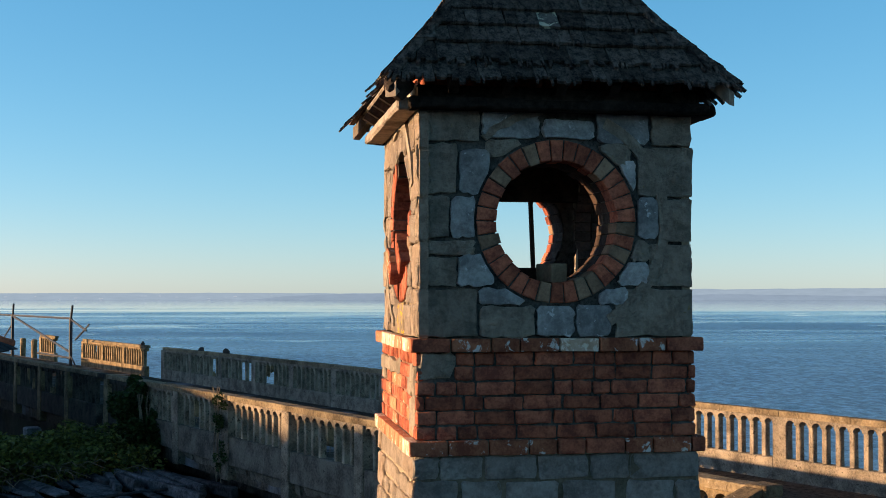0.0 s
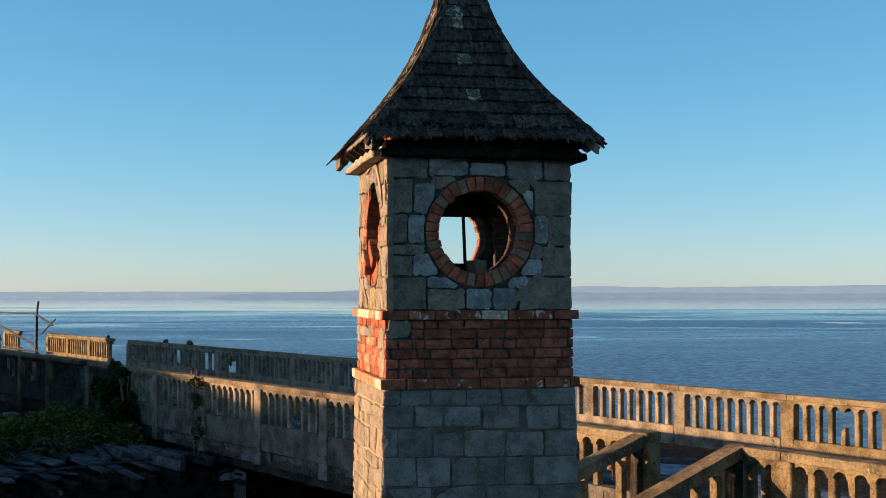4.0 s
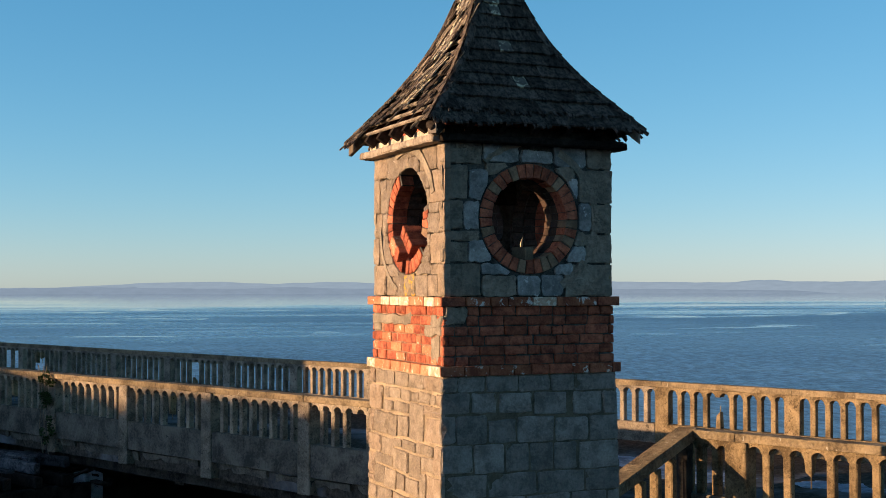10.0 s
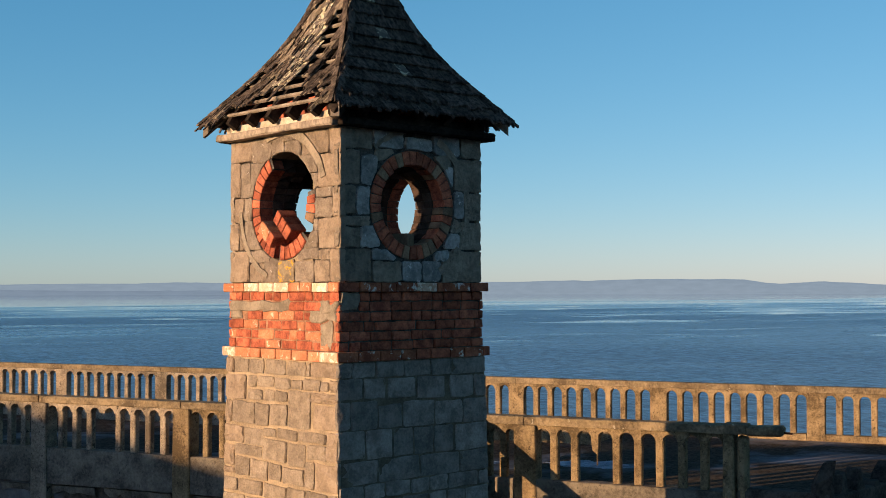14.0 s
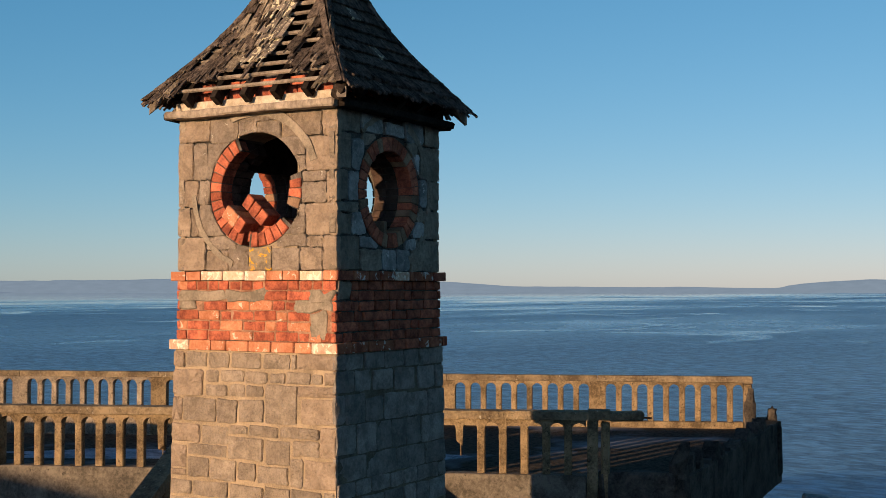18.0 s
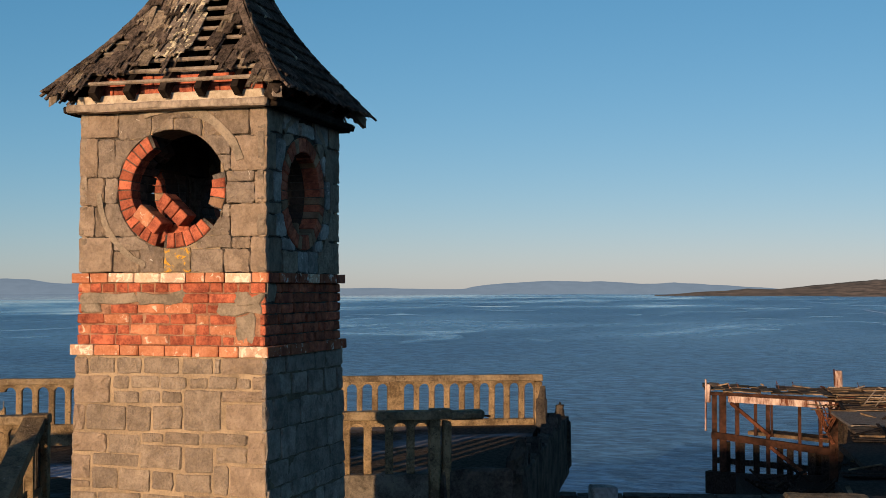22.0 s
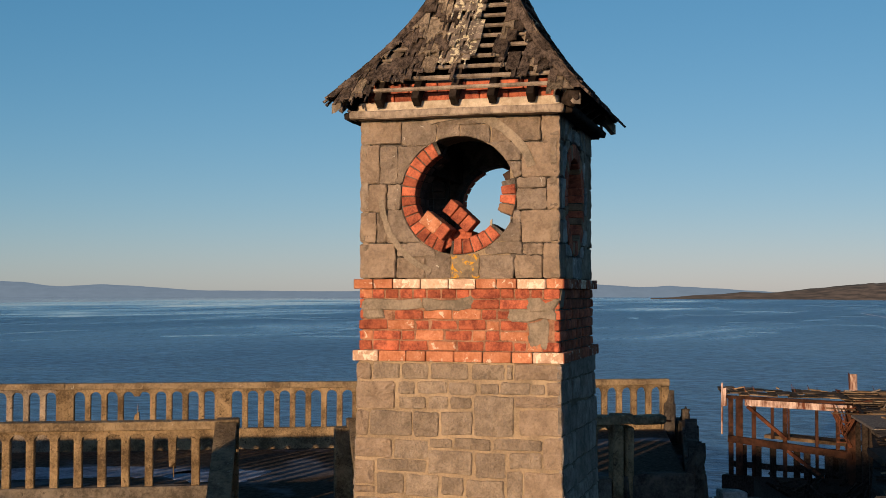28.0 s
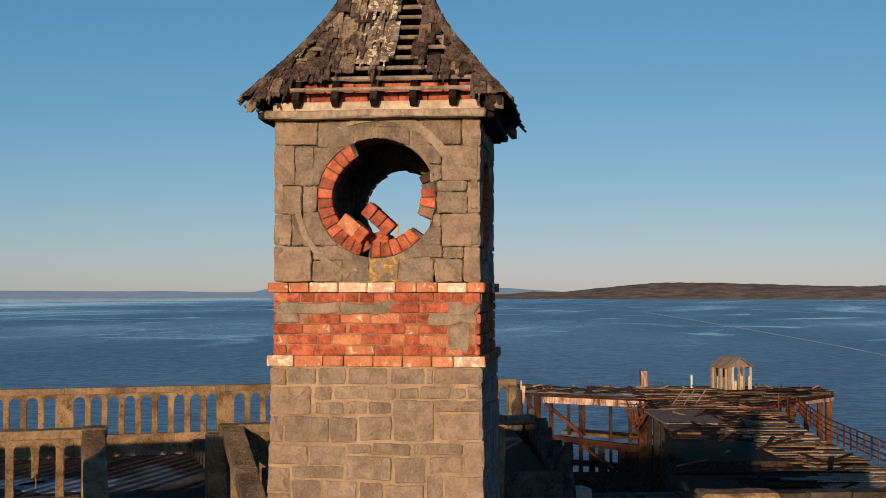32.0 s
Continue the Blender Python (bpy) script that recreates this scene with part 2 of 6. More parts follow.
TIMBER_BLUE = masonry("frosted_dark_plank", (0.022, 0.020, 0.019), (0.13, 0.125, 0.125), 18, 3.0, rel=0.8, dist=0.02, spread=0.5, speck=(0.5, 0.53, 0.58), speck_at=0.72)
RUST = masonry("rusted_iron", (0.030, 0.013, 0.008), (0.155, 0.060, 0.030), 2.5, 0.5, rel=0.5, dist=0.03, spread=0.3, gloss=0.06)
RUST_PALE = masonry("rusted_iron_with_old_white_paint", (0.11, 0.04, 0.02), (0.60, 0.46, 0.37), 5.0, 1.1, rel=0.4, dist=0.03, spread=0.1, stretch=(1, 1, 0.3))
IRON = masonry("dull_galvanised_steel", (0.030, 0.030, 0.032), (0.085, 0.085, 0.086), 30, 6.0, rough=0.55, rel=0.2, dist=0.004, spread=0.1)
PLANK_FAR = masonry("brown_deck_plank", (0.034, 0.024, 0.015), (0.225, 0.158, 0.092), 1.6, 0.35, rel=0.4, dist=0.03, spread=0.45, gloss=0.05)
SLATE = masonry("blue_slate", (0.016, 0.017, 0.020), (0.06, 0.06, 0.066), 25, 3.0, rough=0.8, rel=0.4, dist=0.008, spread=0.3, gloss=0.08)
WHITE_BLOCK = masonry("pale_limewashed_block", (0.46, 0.44, 0.40), (0.62, 0.60, 0.56), 30, 3.0, rel=0.5, dist=0.012, spread=0.08)
ROCK = masonry("dark_ground", (0.03, 0.03, 0.024), (0.075, 0.07, 0.052), 3.0, 0.4, rel=0.9, dist=0.08, spread=0.0, gloss=0.04)
BRANCH = masonry("bramble_stem", (0.10, 0.075, 0.05), (0.24, 0.19, 0.13), 40, 6.0, spread=0.2)


def leaf_material(name, dark, light):
    m, nt, b = nodes_of(name)
    g = nt.nodes.new("ShaderNodeNewGeometry")
    col = ramp(nt, g.outputs["Random Per Island"], [(0.0, dark), (1.0, light)])
    nt.links.new(col, b.inputs["Base Color"])
    b.inputs["Roughness"].default_value = 0.55
    b.inputs["Specular IOR Level"].default_value = 0.12
    return m


LEAF = leaf_material("bramble_leaf", (0.030, 0.040, 0.010), (0.21, 0.21, 0.045))
LEAF_IVY = leaf_material("ivy_leaf", (0.018, 0.032, 0.010), (0.055, 0.085, 0.022))


def deck_material():
    m, nt, b = nodes_of("frosted_asphalt_deck")
    vec = coords(nt, (1, 1, 1), True)
    n1 = noise_tex(nt, vec, 14, 6, 0.7)
    n2 = noise_tex(nt, vec, 0.55, 4, 0.55, 0.6)
    base = ramp(nt, n1, [(0.3, (0.032, 0.027, 0.022)), (0.7, (0.155, 0.125, 0.094))])
    frost = ramp(nt, n2, [(0.52, (0, 0, 0)), (0.74, (0.5, 0.5, 0.5))])
    nt.links.new(mix(nt, frost, base, (0.50, 0.54, 0.60)), b.inputs["Base Color"])
    b.inputs["Roughness"].default_value = 0.95
    b.inputs["Specular IOR Level"].default_value = 0.0
    bump(nt, b, n1, 0.8, 0.02)
    return m


DECK = deck_material()
FROST = masonry("hoar_frost", (0.15, 0.17, 0.20), (0.46, 0.51, 0.58), 20, 3.0, rel=0.5, dist=0.01, spread=0.0)


def sea_material():
    m, nt, b = nodes_of("sea_water")
    vec = coords(nt, (1, 1, 1), True)
    turned = nt.nodes.new("ShaderNodeMapping")
    turned.inputs["Rotation"].default_value = (0, 0, radians(-35))
    turned.inputs["Scale"].default_value = (1.0, 0.5, 1.0)
    nt.links.new(vec, turned.inputs[0])
    chop = noise_tex(nt, turned.outputs[0], 0.9, 6, 0.68, 0.3)
    swell = noise_tex(nt, turned.outputs[0], 0.14, 4, 0.55, 0.3)
    vs = coords(nt, (0.0016, 0.0048, 1), True)
    streak = noise_tex(nt, vs, 1.0, 7, 0.62, 0.5)
    # shorter cat's-paws and smooth lanes between the long slicks
    lane = noise_tex(nt, coords(nt, (0.0085, 0.013, 1), True), 1.0, 8, 0.66, 0.9)
    lane = ramp(nt, lane, [(0.50, (0, 0, 0)), (0.60, (0.60, 0.60, 0.60)), (0.75, (0.74, 0.74, 0.74))])
    streak = mix(nt, 1.0, streak, lane, "LIGHTEN")
    # slicks lie out in the bay only
    off = nt.nodes.new("ShaderNodeVectorMath")
    off.operation = "LENGTH"
    nt.links.new(vec, off.inputs[0])
    far_out = nt.nodes.new("ShaderNodeMapRange")
    far_out.inputs[1].default_value = 200
    far_out.inputs[2].default_value = 600
    nt.links.new(off.outputs["Value"], far_out.inputs[0])
    streak = mix(nt, far_out.outputs[0], (0.42, 0.42, 0.42), streak)
    rough = ramp(nt, streak, [(0.42, (0.36, 0.36, 0.36)), (0.58, (0.27, 0.27, 0.27)), (0.72, (0.08, 0.08, 0.08))])
    nt.links.new(rough, b.inputs["Roughness"])
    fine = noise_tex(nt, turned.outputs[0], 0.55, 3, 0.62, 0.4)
    # Ripple light and dark painted into the base colour, beside the real bump.
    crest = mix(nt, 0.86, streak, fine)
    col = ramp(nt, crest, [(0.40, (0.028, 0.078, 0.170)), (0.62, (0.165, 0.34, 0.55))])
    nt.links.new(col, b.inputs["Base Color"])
    b.inputs["IOR"].default_value = 1.33
    b.inputs["Specular IOR Level"].default_value = 0.5
    h = mix(nt, 0.62, chop, swell)
    bn = bump(nt, b, h, 1.0, 0.9)
    calm = ramp(nt, streak, [(0.50, (1, 1, 1)), (0.66, (0.15, 0.15, 0.15))])
    # sheltered water under the far northern shore lies smooth
    xyz = nt.nodes.new("ShaderNodeSeparateXYZ")
    g = nt.nodes.new("ShaderNodeNewGeometry")
    nt.links.new(g.outputs["Position"], xyz.inputs[0])
    north = nt.nodes.new("ShaderNodeMapRange")
    north.inputs[1].default_value = 380
    north.inputs[2].default_value = 2000
    nt.links.new(xyz.outputs[1], north.inputs[0])
    lee = mix(nt, 0.55, north.outputs[0], streak)
    still = ramp(nt, lee, [(0.36, (1, 1, 1)), (0.66, (0.10, 0.10, 0.10))])
    nt.links.new(mix(nt, 1.0, calm, still, "MULTIPLY"), bn.inputs["Strength"])
    nt.links.new(mix(nt, 1.0, rough, still, "MULTIPLY"), b.inputs["Roughness"])
    return m


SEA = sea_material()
FOAM = masonry("sea_foam", (0.62, 0.72, 0.82), (0.85, 0.92, 1.0), 0.5, 0.1, rel=0.2, dist=0.05, spread=0.0)


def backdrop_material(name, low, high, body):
    """Land seen through kilometres of air: a dim body, the air's bluish haze painted on as emission."""
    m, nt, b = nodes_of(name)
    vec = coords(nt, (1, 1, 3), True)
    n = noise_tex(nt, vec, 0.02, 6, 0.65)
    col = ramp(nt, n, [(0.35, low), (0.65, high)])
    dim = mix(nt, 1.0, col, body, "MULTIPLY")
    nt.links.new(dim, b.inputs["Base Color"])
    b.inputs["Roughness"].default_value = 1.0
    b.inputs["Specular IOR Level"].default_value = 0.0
    # Emission stands in for the haze; the land itself gives no light.
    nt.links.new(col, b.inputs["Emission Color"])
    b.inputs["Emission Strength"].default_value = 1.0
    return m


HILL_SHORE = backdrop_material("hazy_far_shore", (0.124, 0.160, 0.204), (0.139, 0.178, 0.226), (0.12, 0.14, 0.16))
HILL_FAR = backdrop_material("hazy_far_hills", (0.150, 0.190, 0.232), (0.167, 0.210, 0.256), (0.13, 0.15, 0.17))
HILL_MID = backdrop_material("brown_headland", (0.032, 0.029, 0.026), (0.095, 0.072, 0.057), (1.2, 1.0, 0.8))
SAND = backdrop_material("wet_foreshore", (0.085, 0.070, 0.062), (0.11, 0.09, 0.08), (0.8, 0.7, 0.6))
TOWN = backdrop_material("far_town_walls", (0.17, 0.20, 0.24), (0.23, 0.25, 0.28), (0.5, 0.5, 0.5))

# ---- mesh helpers ----
def mesh_of(name, verts, faces, smooth=False):
    me = bpy.data.meshes.new(name)
    me.from_pydata([tuple(v) for v in verts], [], faces)
    me.validate()
    if smooth:
        me.polygons.foreach_set("use_smooth", [True] * len(me.polygons))
    me.update()
    return me


def part(name, bm, material, parent, label="", m=None):
    """One mesh object under a thing or a part; bm: a bmesh or a mesh."""
    if isinstance(bm, bmesh.types.BMesh):
        me = bpy.data.meshes.new(name)
        bm.to_mesh(me)
        bm.free()
    else:
        me = bm
    if material and not me.materials:
        me.materials.append(material)
    ob = new(name, me)
    ob.parent = parent
    if m is not None:
        ob.matrix_basis = m
    if label:
        ob["label"] = label
    return ob


def thing(name, m, label, category, group="", kind=""):
    ob = new(name)
    ob.empty_display_size = 0.1
    ob.matrix_basis = m
    return tagged(ob, label, category, group, kind)


def solid(name, me, material, label, category, group="", kind="", m=None):
    if not me.materials:
        me.materials.append(material)
    ob = new(name, me)
    if m is not None:
        ob.matrix_basis = m
    return tagged(ob, label, category, group, kind)


class Pile:
    """Collects boxes and prisms into one mesh."""

    def __init__(self):
        self.v, self.f = [], []

    def add(self, verts, faces):
        k = len(self.v)
        self.v += [tuple(p) for p in verts]
        self.f += [tuple(i + k for i in q) for q in faces]

    def box(self, x0, x1, y0, y1, z0, z1, m=None):
        p = [Vector((x, y, z)) for z in (z0, z1) for y in (y0, y1) for x in (x0, x1)]
        if m is not None:
            p = [m @ q for q in p]
        self.add(p, [(0, 2, 3, 1), (4, 5, 7, 6), (0, 1, 5, 4), (2, 6, 7, 3), (0, 4, 6, 2), (1, 3, 7, 5)])

    def beam(self, a, b, w, h, up=(0, 0, 1)):
        """A bar of section w x h from a to b."""
        a, b, up = Vector(a), Vector(b), Vector(up)
        x = (b - a).normalized()
        y = up.cross(x)
        y = (y if y.length > 1e-4 else Vector((1, 0, 0)).cross(x)).normalized()
        z = x.cross(y)
        m = Matrix((x, y, z)).transposed().to_4x4()
        m.translation = a
        self.box(0, (b - a).length, -w / 2, w / 2, -h / 2, h / 2, m)

    def tube(self, a, b, r, n=7, r2=None):
        a, b = Vector(a), Vector(b)
        q = (b - a).to_track_quat("Z", "Y").to_matrix()
        r2 = r if r2 is None else r2
        ring = [q @ Vector((math.cos(i * math.tau / n), math.sin(i * math.tau / n), 0)) for i in range(n)]
        v = [a + p * r for p in ring] + [b + p * r2 for p in ring]
        f = [(i, (i + 1) % n, n + (i + 1) % n, n + i) for i in range(n)]
        self.add(v, f + [tuple(range(n))[::-1], tuple(range(n, 2 * n))])

    def mesh(self, name, smooth=False):
        return mesh_of(name, self.v, self.f, smooth)


def worn_box(name, lx, ly, lz, chip=0.01, rng=None, seg=1):
    """A bar centred on the origin with chamfered, slightly broken edges."""
    rng = rng or random
    bm = bmesh.new()
    bmesh.ops.create_cube(bm, size=1.0)
    for v in bm.verts:
        v.co = Vector((v.co.x * lx, v.co.y * ly, v.co.z * lz))
    if seg > 1:
        long_edges = [e for e in bm.edges if abs((e.verts[0].co - e.verts[1].co).x) > lx * 0.9]
        bmesh.ops.subdivide_edges(bm, edges=long_edges, cuts=seg - 1, use_grid_fill=True)
    bmesh.ops.bevel(bm, geom=list(bm.edges), offset=chip, segments=1, affect="EDGES", clamp_overlap=True)
    for v in bm.verts:
        v.co += Vector((rng.uniform(-1, 1), rng.uniform(-1, 1), rng.uniform(-1, 1))) * chip * 0.35
    me = bpy.data.meshes.new(name)
    bm.to_mesh(me)
    bm.free()
    return me


def slab_mesh(name, outline, depth, edge, rng, rock=0.0, back=0.02):
    """A stone or brick from its outline (x right, y up): sides, a chamfered edge and an uneven front towards +z."""
    n = len(outline)
    cx = sum(p[0] for p in outline) / n
    cy = sum(p[1] for p in outline) / n
    size = min(max(p[0] for p in outline) - min(p[0] for p in outline), max(p[1] for p in outline) - min(p[1] for p in outline))
    k = min(edge, size * 0.2)
    tx, ty = rng.uniform(-1, 1) * 0.05, rng.uniform(-1, 1) * 0.05
    v = [(x, y, -back) for x, y in outline]
    v += [(x, y, depth - k * 0.9) for x, y in outline]
    inner = []
    for x, y in outline:
        dx, dy = cx - x, cy - y
        ln = math.hypot(dx, dy) or 1
        inner.append((x + dx / ln * k * 1.3, y + dy / ln * k * 1.3))
    v += [(x, y, depth + (x - cx) * tx + (y - cy) * ty + rng.uniform(-1, 1) * rock * 0.4) for x, y in inner]
    v.append((cx + rng.uniform(-1, 1) * size * 0.1, cy + rng.uniform(-1, 1) * size * 0.1, depth + rock * rng.uniform(0.2, 1.0)))
    f = []
    for i in range(n):
        j = (i + 1) % n
        f.append((i, j, n + j, n + i))
        f.append((n + i, n + j, 2 * n + j, 2 * n + i))
        f.append((2 * n + i, 2 * n + j, 3 * n))
    return mesh_of(name, v, f)


def rect_outline(x0, x1, y0, y1, rng, jig=0.006, cut=0.012, per_side=1):
    """A rectangle with nipped corners and uneven sides."""
    c = min(cut, (x1 - x0) * 0.25, (y1 - y0) * 0.25)
    pts = [(x0 + c, y0), (x1 - c, y0), (x1, y0 + c), (x1, y1 - c), (x1 - c, y1), (x0 + c, y1), (x0, y1 - c), (x0, y0 + c)]
    if per_side > 1:
        full = []
        for i, p in enumerate(pts):
            q = pts[(i + 1) % len(pts)]
            full.append(p)
            if math.dist(p, q) > 0.06:
                for t in range(1, per_side):
                    full.append((p[0] + (q[0] - p[0]) * t / per_side, p[1] + (q[1] - p[1]) * t / per_side))
        pts = full
    return [(x + rng.uniform(-jig, jig), y + rng.uniform(-jig, jig)) for x, y in pts]


def sector_outline(cx, cy, r0, r1, a0, a1, rng, jig=0.004, steps=3):
    """A wedge of a ring; angles in degrees."""
    pts = []
    for i in range(steps):
        a = radians(a0 + (a1 - a0) * i / (steps - 1))
        pts.append((cx + r0 * math.cos(a), cy + r0 * math.sin(a)))
    pts = pts[::-1]
    for i in range(steps):
        a = radians(a0 + (a1 - a0) * i / (steps - 1))
        pts.append((cx + r1 * math.cos(a), cy + r1 * math.sin(a)))
    # keep the turn anticlockwise
    area = sum(p[0] * q[1] - q[0] * p[1] for p, q in zip(pts, pts[1:] + pts[:1]))
    pts = pts if area > 0 else pts[::-1]
    return [(x + rng.uniform(-jig, jig), y + rng.uniform(-jig, jig)) for x, y in pts]

# ---- sea, far land and ground ----
SEA_Z = -19.0
rng = random.Random(5)


def ring_sheet(name, material, z, radii, n=96):
    v, f = [(0, 0, z)], []
    for r in radii:
        v += [(r * math.cos(i * math.tau / n), r * math.sin(i * math.tau / n), z) for i in range(n)]
    for i in range(n):
        f.append((0, 1 + i, 1 + (i + 1) % n))
    for k in range(len(radii) - 1):
        a, b = 1 + k * n, 1 + (k + 1) * n
        for i in range(n):
            j = (i + 1) % n
            f.append((a + i, b + i, b + j, a + j))
    me = mesh_of(name, v, f)
    me.materials.append(material)
    return me


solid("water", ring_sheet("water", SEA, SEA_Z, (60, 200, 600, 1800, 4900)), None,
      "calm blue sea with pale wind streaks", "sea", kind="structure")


def ridge(name, az0, az1, r0, r1, height, material, label, seed, steps=140, ends=0.12):
    """A strip of land between two bearings (degrees from +x to +y): shore, slope and crest."""
    g = random.Random(seed)
    ph = [g.uniform(0, 60) for _ in range(4)]
    v, f = [], []
    for i in range(steps + 1):
        t = i / steps
        a = radians(az0 + (az1 - az0) * t)
        env = min(1, t / ends, (1 - t) / ends)
        env = env * env * (3 - 2 * env)
        h = height(t) * env * (1 + 0.07 * noise.noise((t * 60 + ph[0], 0, ph[1])) + 0.08 * noise.noise((t * 150 + ph[2], 3, ph[3])))
        for r, k in ((r0, 0.0), (r0 + (r1 - r0) * 0.25, 0.45), (r0 + (r1 - r0) * 0.6, 0.85), (r1, 1.0), (r1 + 30, -0.1)):
            v.append((r * math.cos(a), r * math.sin(a), SEA_Z + 0.05 + h * k))
    for i in range(steps):
        for k in range(4):
            p = i * 5 + k
            f.append((p, p + 1, p + 6, p + 5))
    me = mesh_of(name, v, f, True)
    me.materials.append(material)
    return tagged(new(name, me), label, "hills", kind="structure")


# bearing and height of the far skyline
FAR_CREST = ((4, 10, 12.2, 15.1, 16.6, 18.2, 20.5, 22, 23.4, 24.1, 24.5, 25.7, 28.3, 31.5, 36.5, 38, 40.2, 42, 42.8, 43.7, 47, 51, 56, 60, 61.6, 62.6, 64, 67.5, 75, 79, 81, 83.4, 86.2, 89, 91.5, 93, 97, 104, 126),
             (4, 16, 31, 43, 39, 50, 49, 44, 36, 28, 17, 17, 22, 21, 24, 34, 46, 41, 43, 57, 57, 52, 46, 44, 51, 43, 39, 46, 40, 41, 44, 37, 47, 41, 29, 22, 25, 24, 22))
SHORE_CREST = ((58, 66, 72, 77, 80, 82.5, 85, 88, 91, 95, 99), (8, 16, 14, 19, 17, 24, 17, 20, 24, 19, 6))
HEAD_CREST = ((-52, -10, -1.2, 2, 4.5, 6.5, 8.5, 10.7, 11.8, 12.7, 14.2, 15.7), (40, 36, 37, 44, 48, 48, 33, 17, 20, 13, 8, 2))
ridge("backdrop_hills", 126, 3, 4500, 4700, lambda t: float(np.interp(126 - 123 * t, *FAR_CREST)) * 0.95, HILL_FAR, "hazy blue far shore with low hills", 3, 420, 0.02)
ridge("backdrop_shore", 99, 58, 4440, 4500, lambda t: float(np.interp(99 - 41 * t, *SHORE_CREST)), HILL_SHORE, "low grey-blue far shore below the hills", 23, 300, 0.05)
ridge("headland", 15.9, -52, 3450, 4050, lambda t: float(np.interp(15.9 - 67.9 * t, *HEAD_CREST)), HILL_MID, "low brown headland beyond the bay", 13, 420, 0.03)
ridge("foreshore", 8, -50, 3250, 3600, lambda t: 3.2, SAND, "wet brown foreshore below the headland", 17, ends=0.25)

# foam trail left by a boat, out in the bay
foam_v, foam_f = [], []
for k in range(25):
    q = k / 24
    c = Vector((430 + 860 * q ** 1.4, -24 + 183 * q ** 1.5, SEA_Z + 0.12))
    wide = 3.5 + 5 * q + 1.5 * math.sin(k * 2.3)
    foam_v += [c - Vector((wide, 0, 0)), c + Vector((wide, 0, 0))]
    if k:
        foam_f.append((2 * k - 2, 2 * k - 1, 2 * k + 1, 2 * k))
solid("boat_wake", mesh_of("boat_wake", foam_v, foam_f), FOAM, "thin pale foam trail on the sea", "wake", kind="structure")

town = Pile()
for i in range(54):
    a = radians(rng.uniform(62, 122))
    r = rng.uniform(4480, 4495)
    c = Vector((r * math.cos(a), r * math.sin(a), SEA_Z + rng.uniform(0.5, 12)))
    w, h = rng.uniform(1.5, 5), rng.uniform(1.2, 2.6)
    town.box(c.x - w, c.x + w, c.y - w, c.y + w, c.z, c.z + h)
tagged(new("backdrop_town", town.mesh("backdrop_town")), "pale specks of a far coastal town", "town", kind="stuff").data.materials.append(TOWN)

# the island's ground, far below the walkway, reaching down into the sea
isl, face_list = [], []
N_I, RINGS = 56, ((0.0, -2.6), (0.6, -2.8), (0.85, -3.6), (1.0, -8.0), (1.12, -21.0))
for k, (q, z) in enumerate(RINGS):
    for i in range(N_I):
        a = i * math.tau / N_I
        rx = 26 + 3 * math.sin(a * 3 + 1) + 2 * math.sin(a * 7)
        ry = 62 + 5 * math.sin(a * 2)
        isl.append((-20 + q * rx * math.cos(a), 26 + q * ry * math.sin(a), z + (0.35 * math.sin(i * 2.7 + k) if k > 1 else 0)))
for k in range(len(RINGS) - 1):
    for i in range(N_I):
        j = (i + 1) % N_I
        face_list.append((k * N_I + i, k * N_I + j, (k + 1) * N_I + j, (k + 1) * N_I + i))
solid("ground", mesh_of("ground", isl, face_list), ROCK, "dark rocky island ground below the walkway", "ground", kind="structure")

# ---- the raised walkway: s runs along it, w across ----
AX, AW = Vector((0.539, -0.842, 0)).normalized(), Vector((0.842, 0.539, 0)).normalized()
NEAR_W, FAR_W, DECK_Z = 9.2, 15.35, 0.05


def way(s, w, z=0.0):
    return AX * s + AW * w + Vector((0, 0, z))


WAY = Matrix((AX, AW, Vector((0, 0, 1)))).transposed().to_4x4()   # local x: s, y: w, z: up

pile = Pile()
pile.add([way(s, w, z) for z in (-0.42, DECK_Z) for s, w in ((-75, NEAR_W + 0.05), (-2.95, NEAR_W + 0.05), (-1.0, FAR_W - 0.05), (-75, FAR_W - 0.05))],
         [(3, 2, 1, 0), (4, 5, 6, 7), (0, 1, 5, 4), (1, 2, 6, 5), (2, 3, 7, 6), (3, 0, 4, 7)])
solid("walkway_deck", pile.mesh("walkway_deck"), DECK, "dark worn walkway deck with patches of frost", "deck", kind="structure")
pile = Pile()
pile.add([way(s, w, z) for z in (DECK_Z - 0.02, 0.29) for s, w in ((-6.95, NEAR_W + 0.12), (-3.0, NEAR_W + 0.12), (-1.45, FAR_W - 0.1), (-6.95, FAR_W - 0.1))],
         [(3, 2, 1, 0), (4, 5, 6, 7), (0, 1, 5, 4), (1, 2, 6, 5), (2, 3, 7, 6), (3, 0, 4, 7)])
solid("raised_deck", pile.mesh("raised_deck"), DECK, "dark raised deck at the walkway's end", "deck", kind="structure")
fr = random.Random(12)
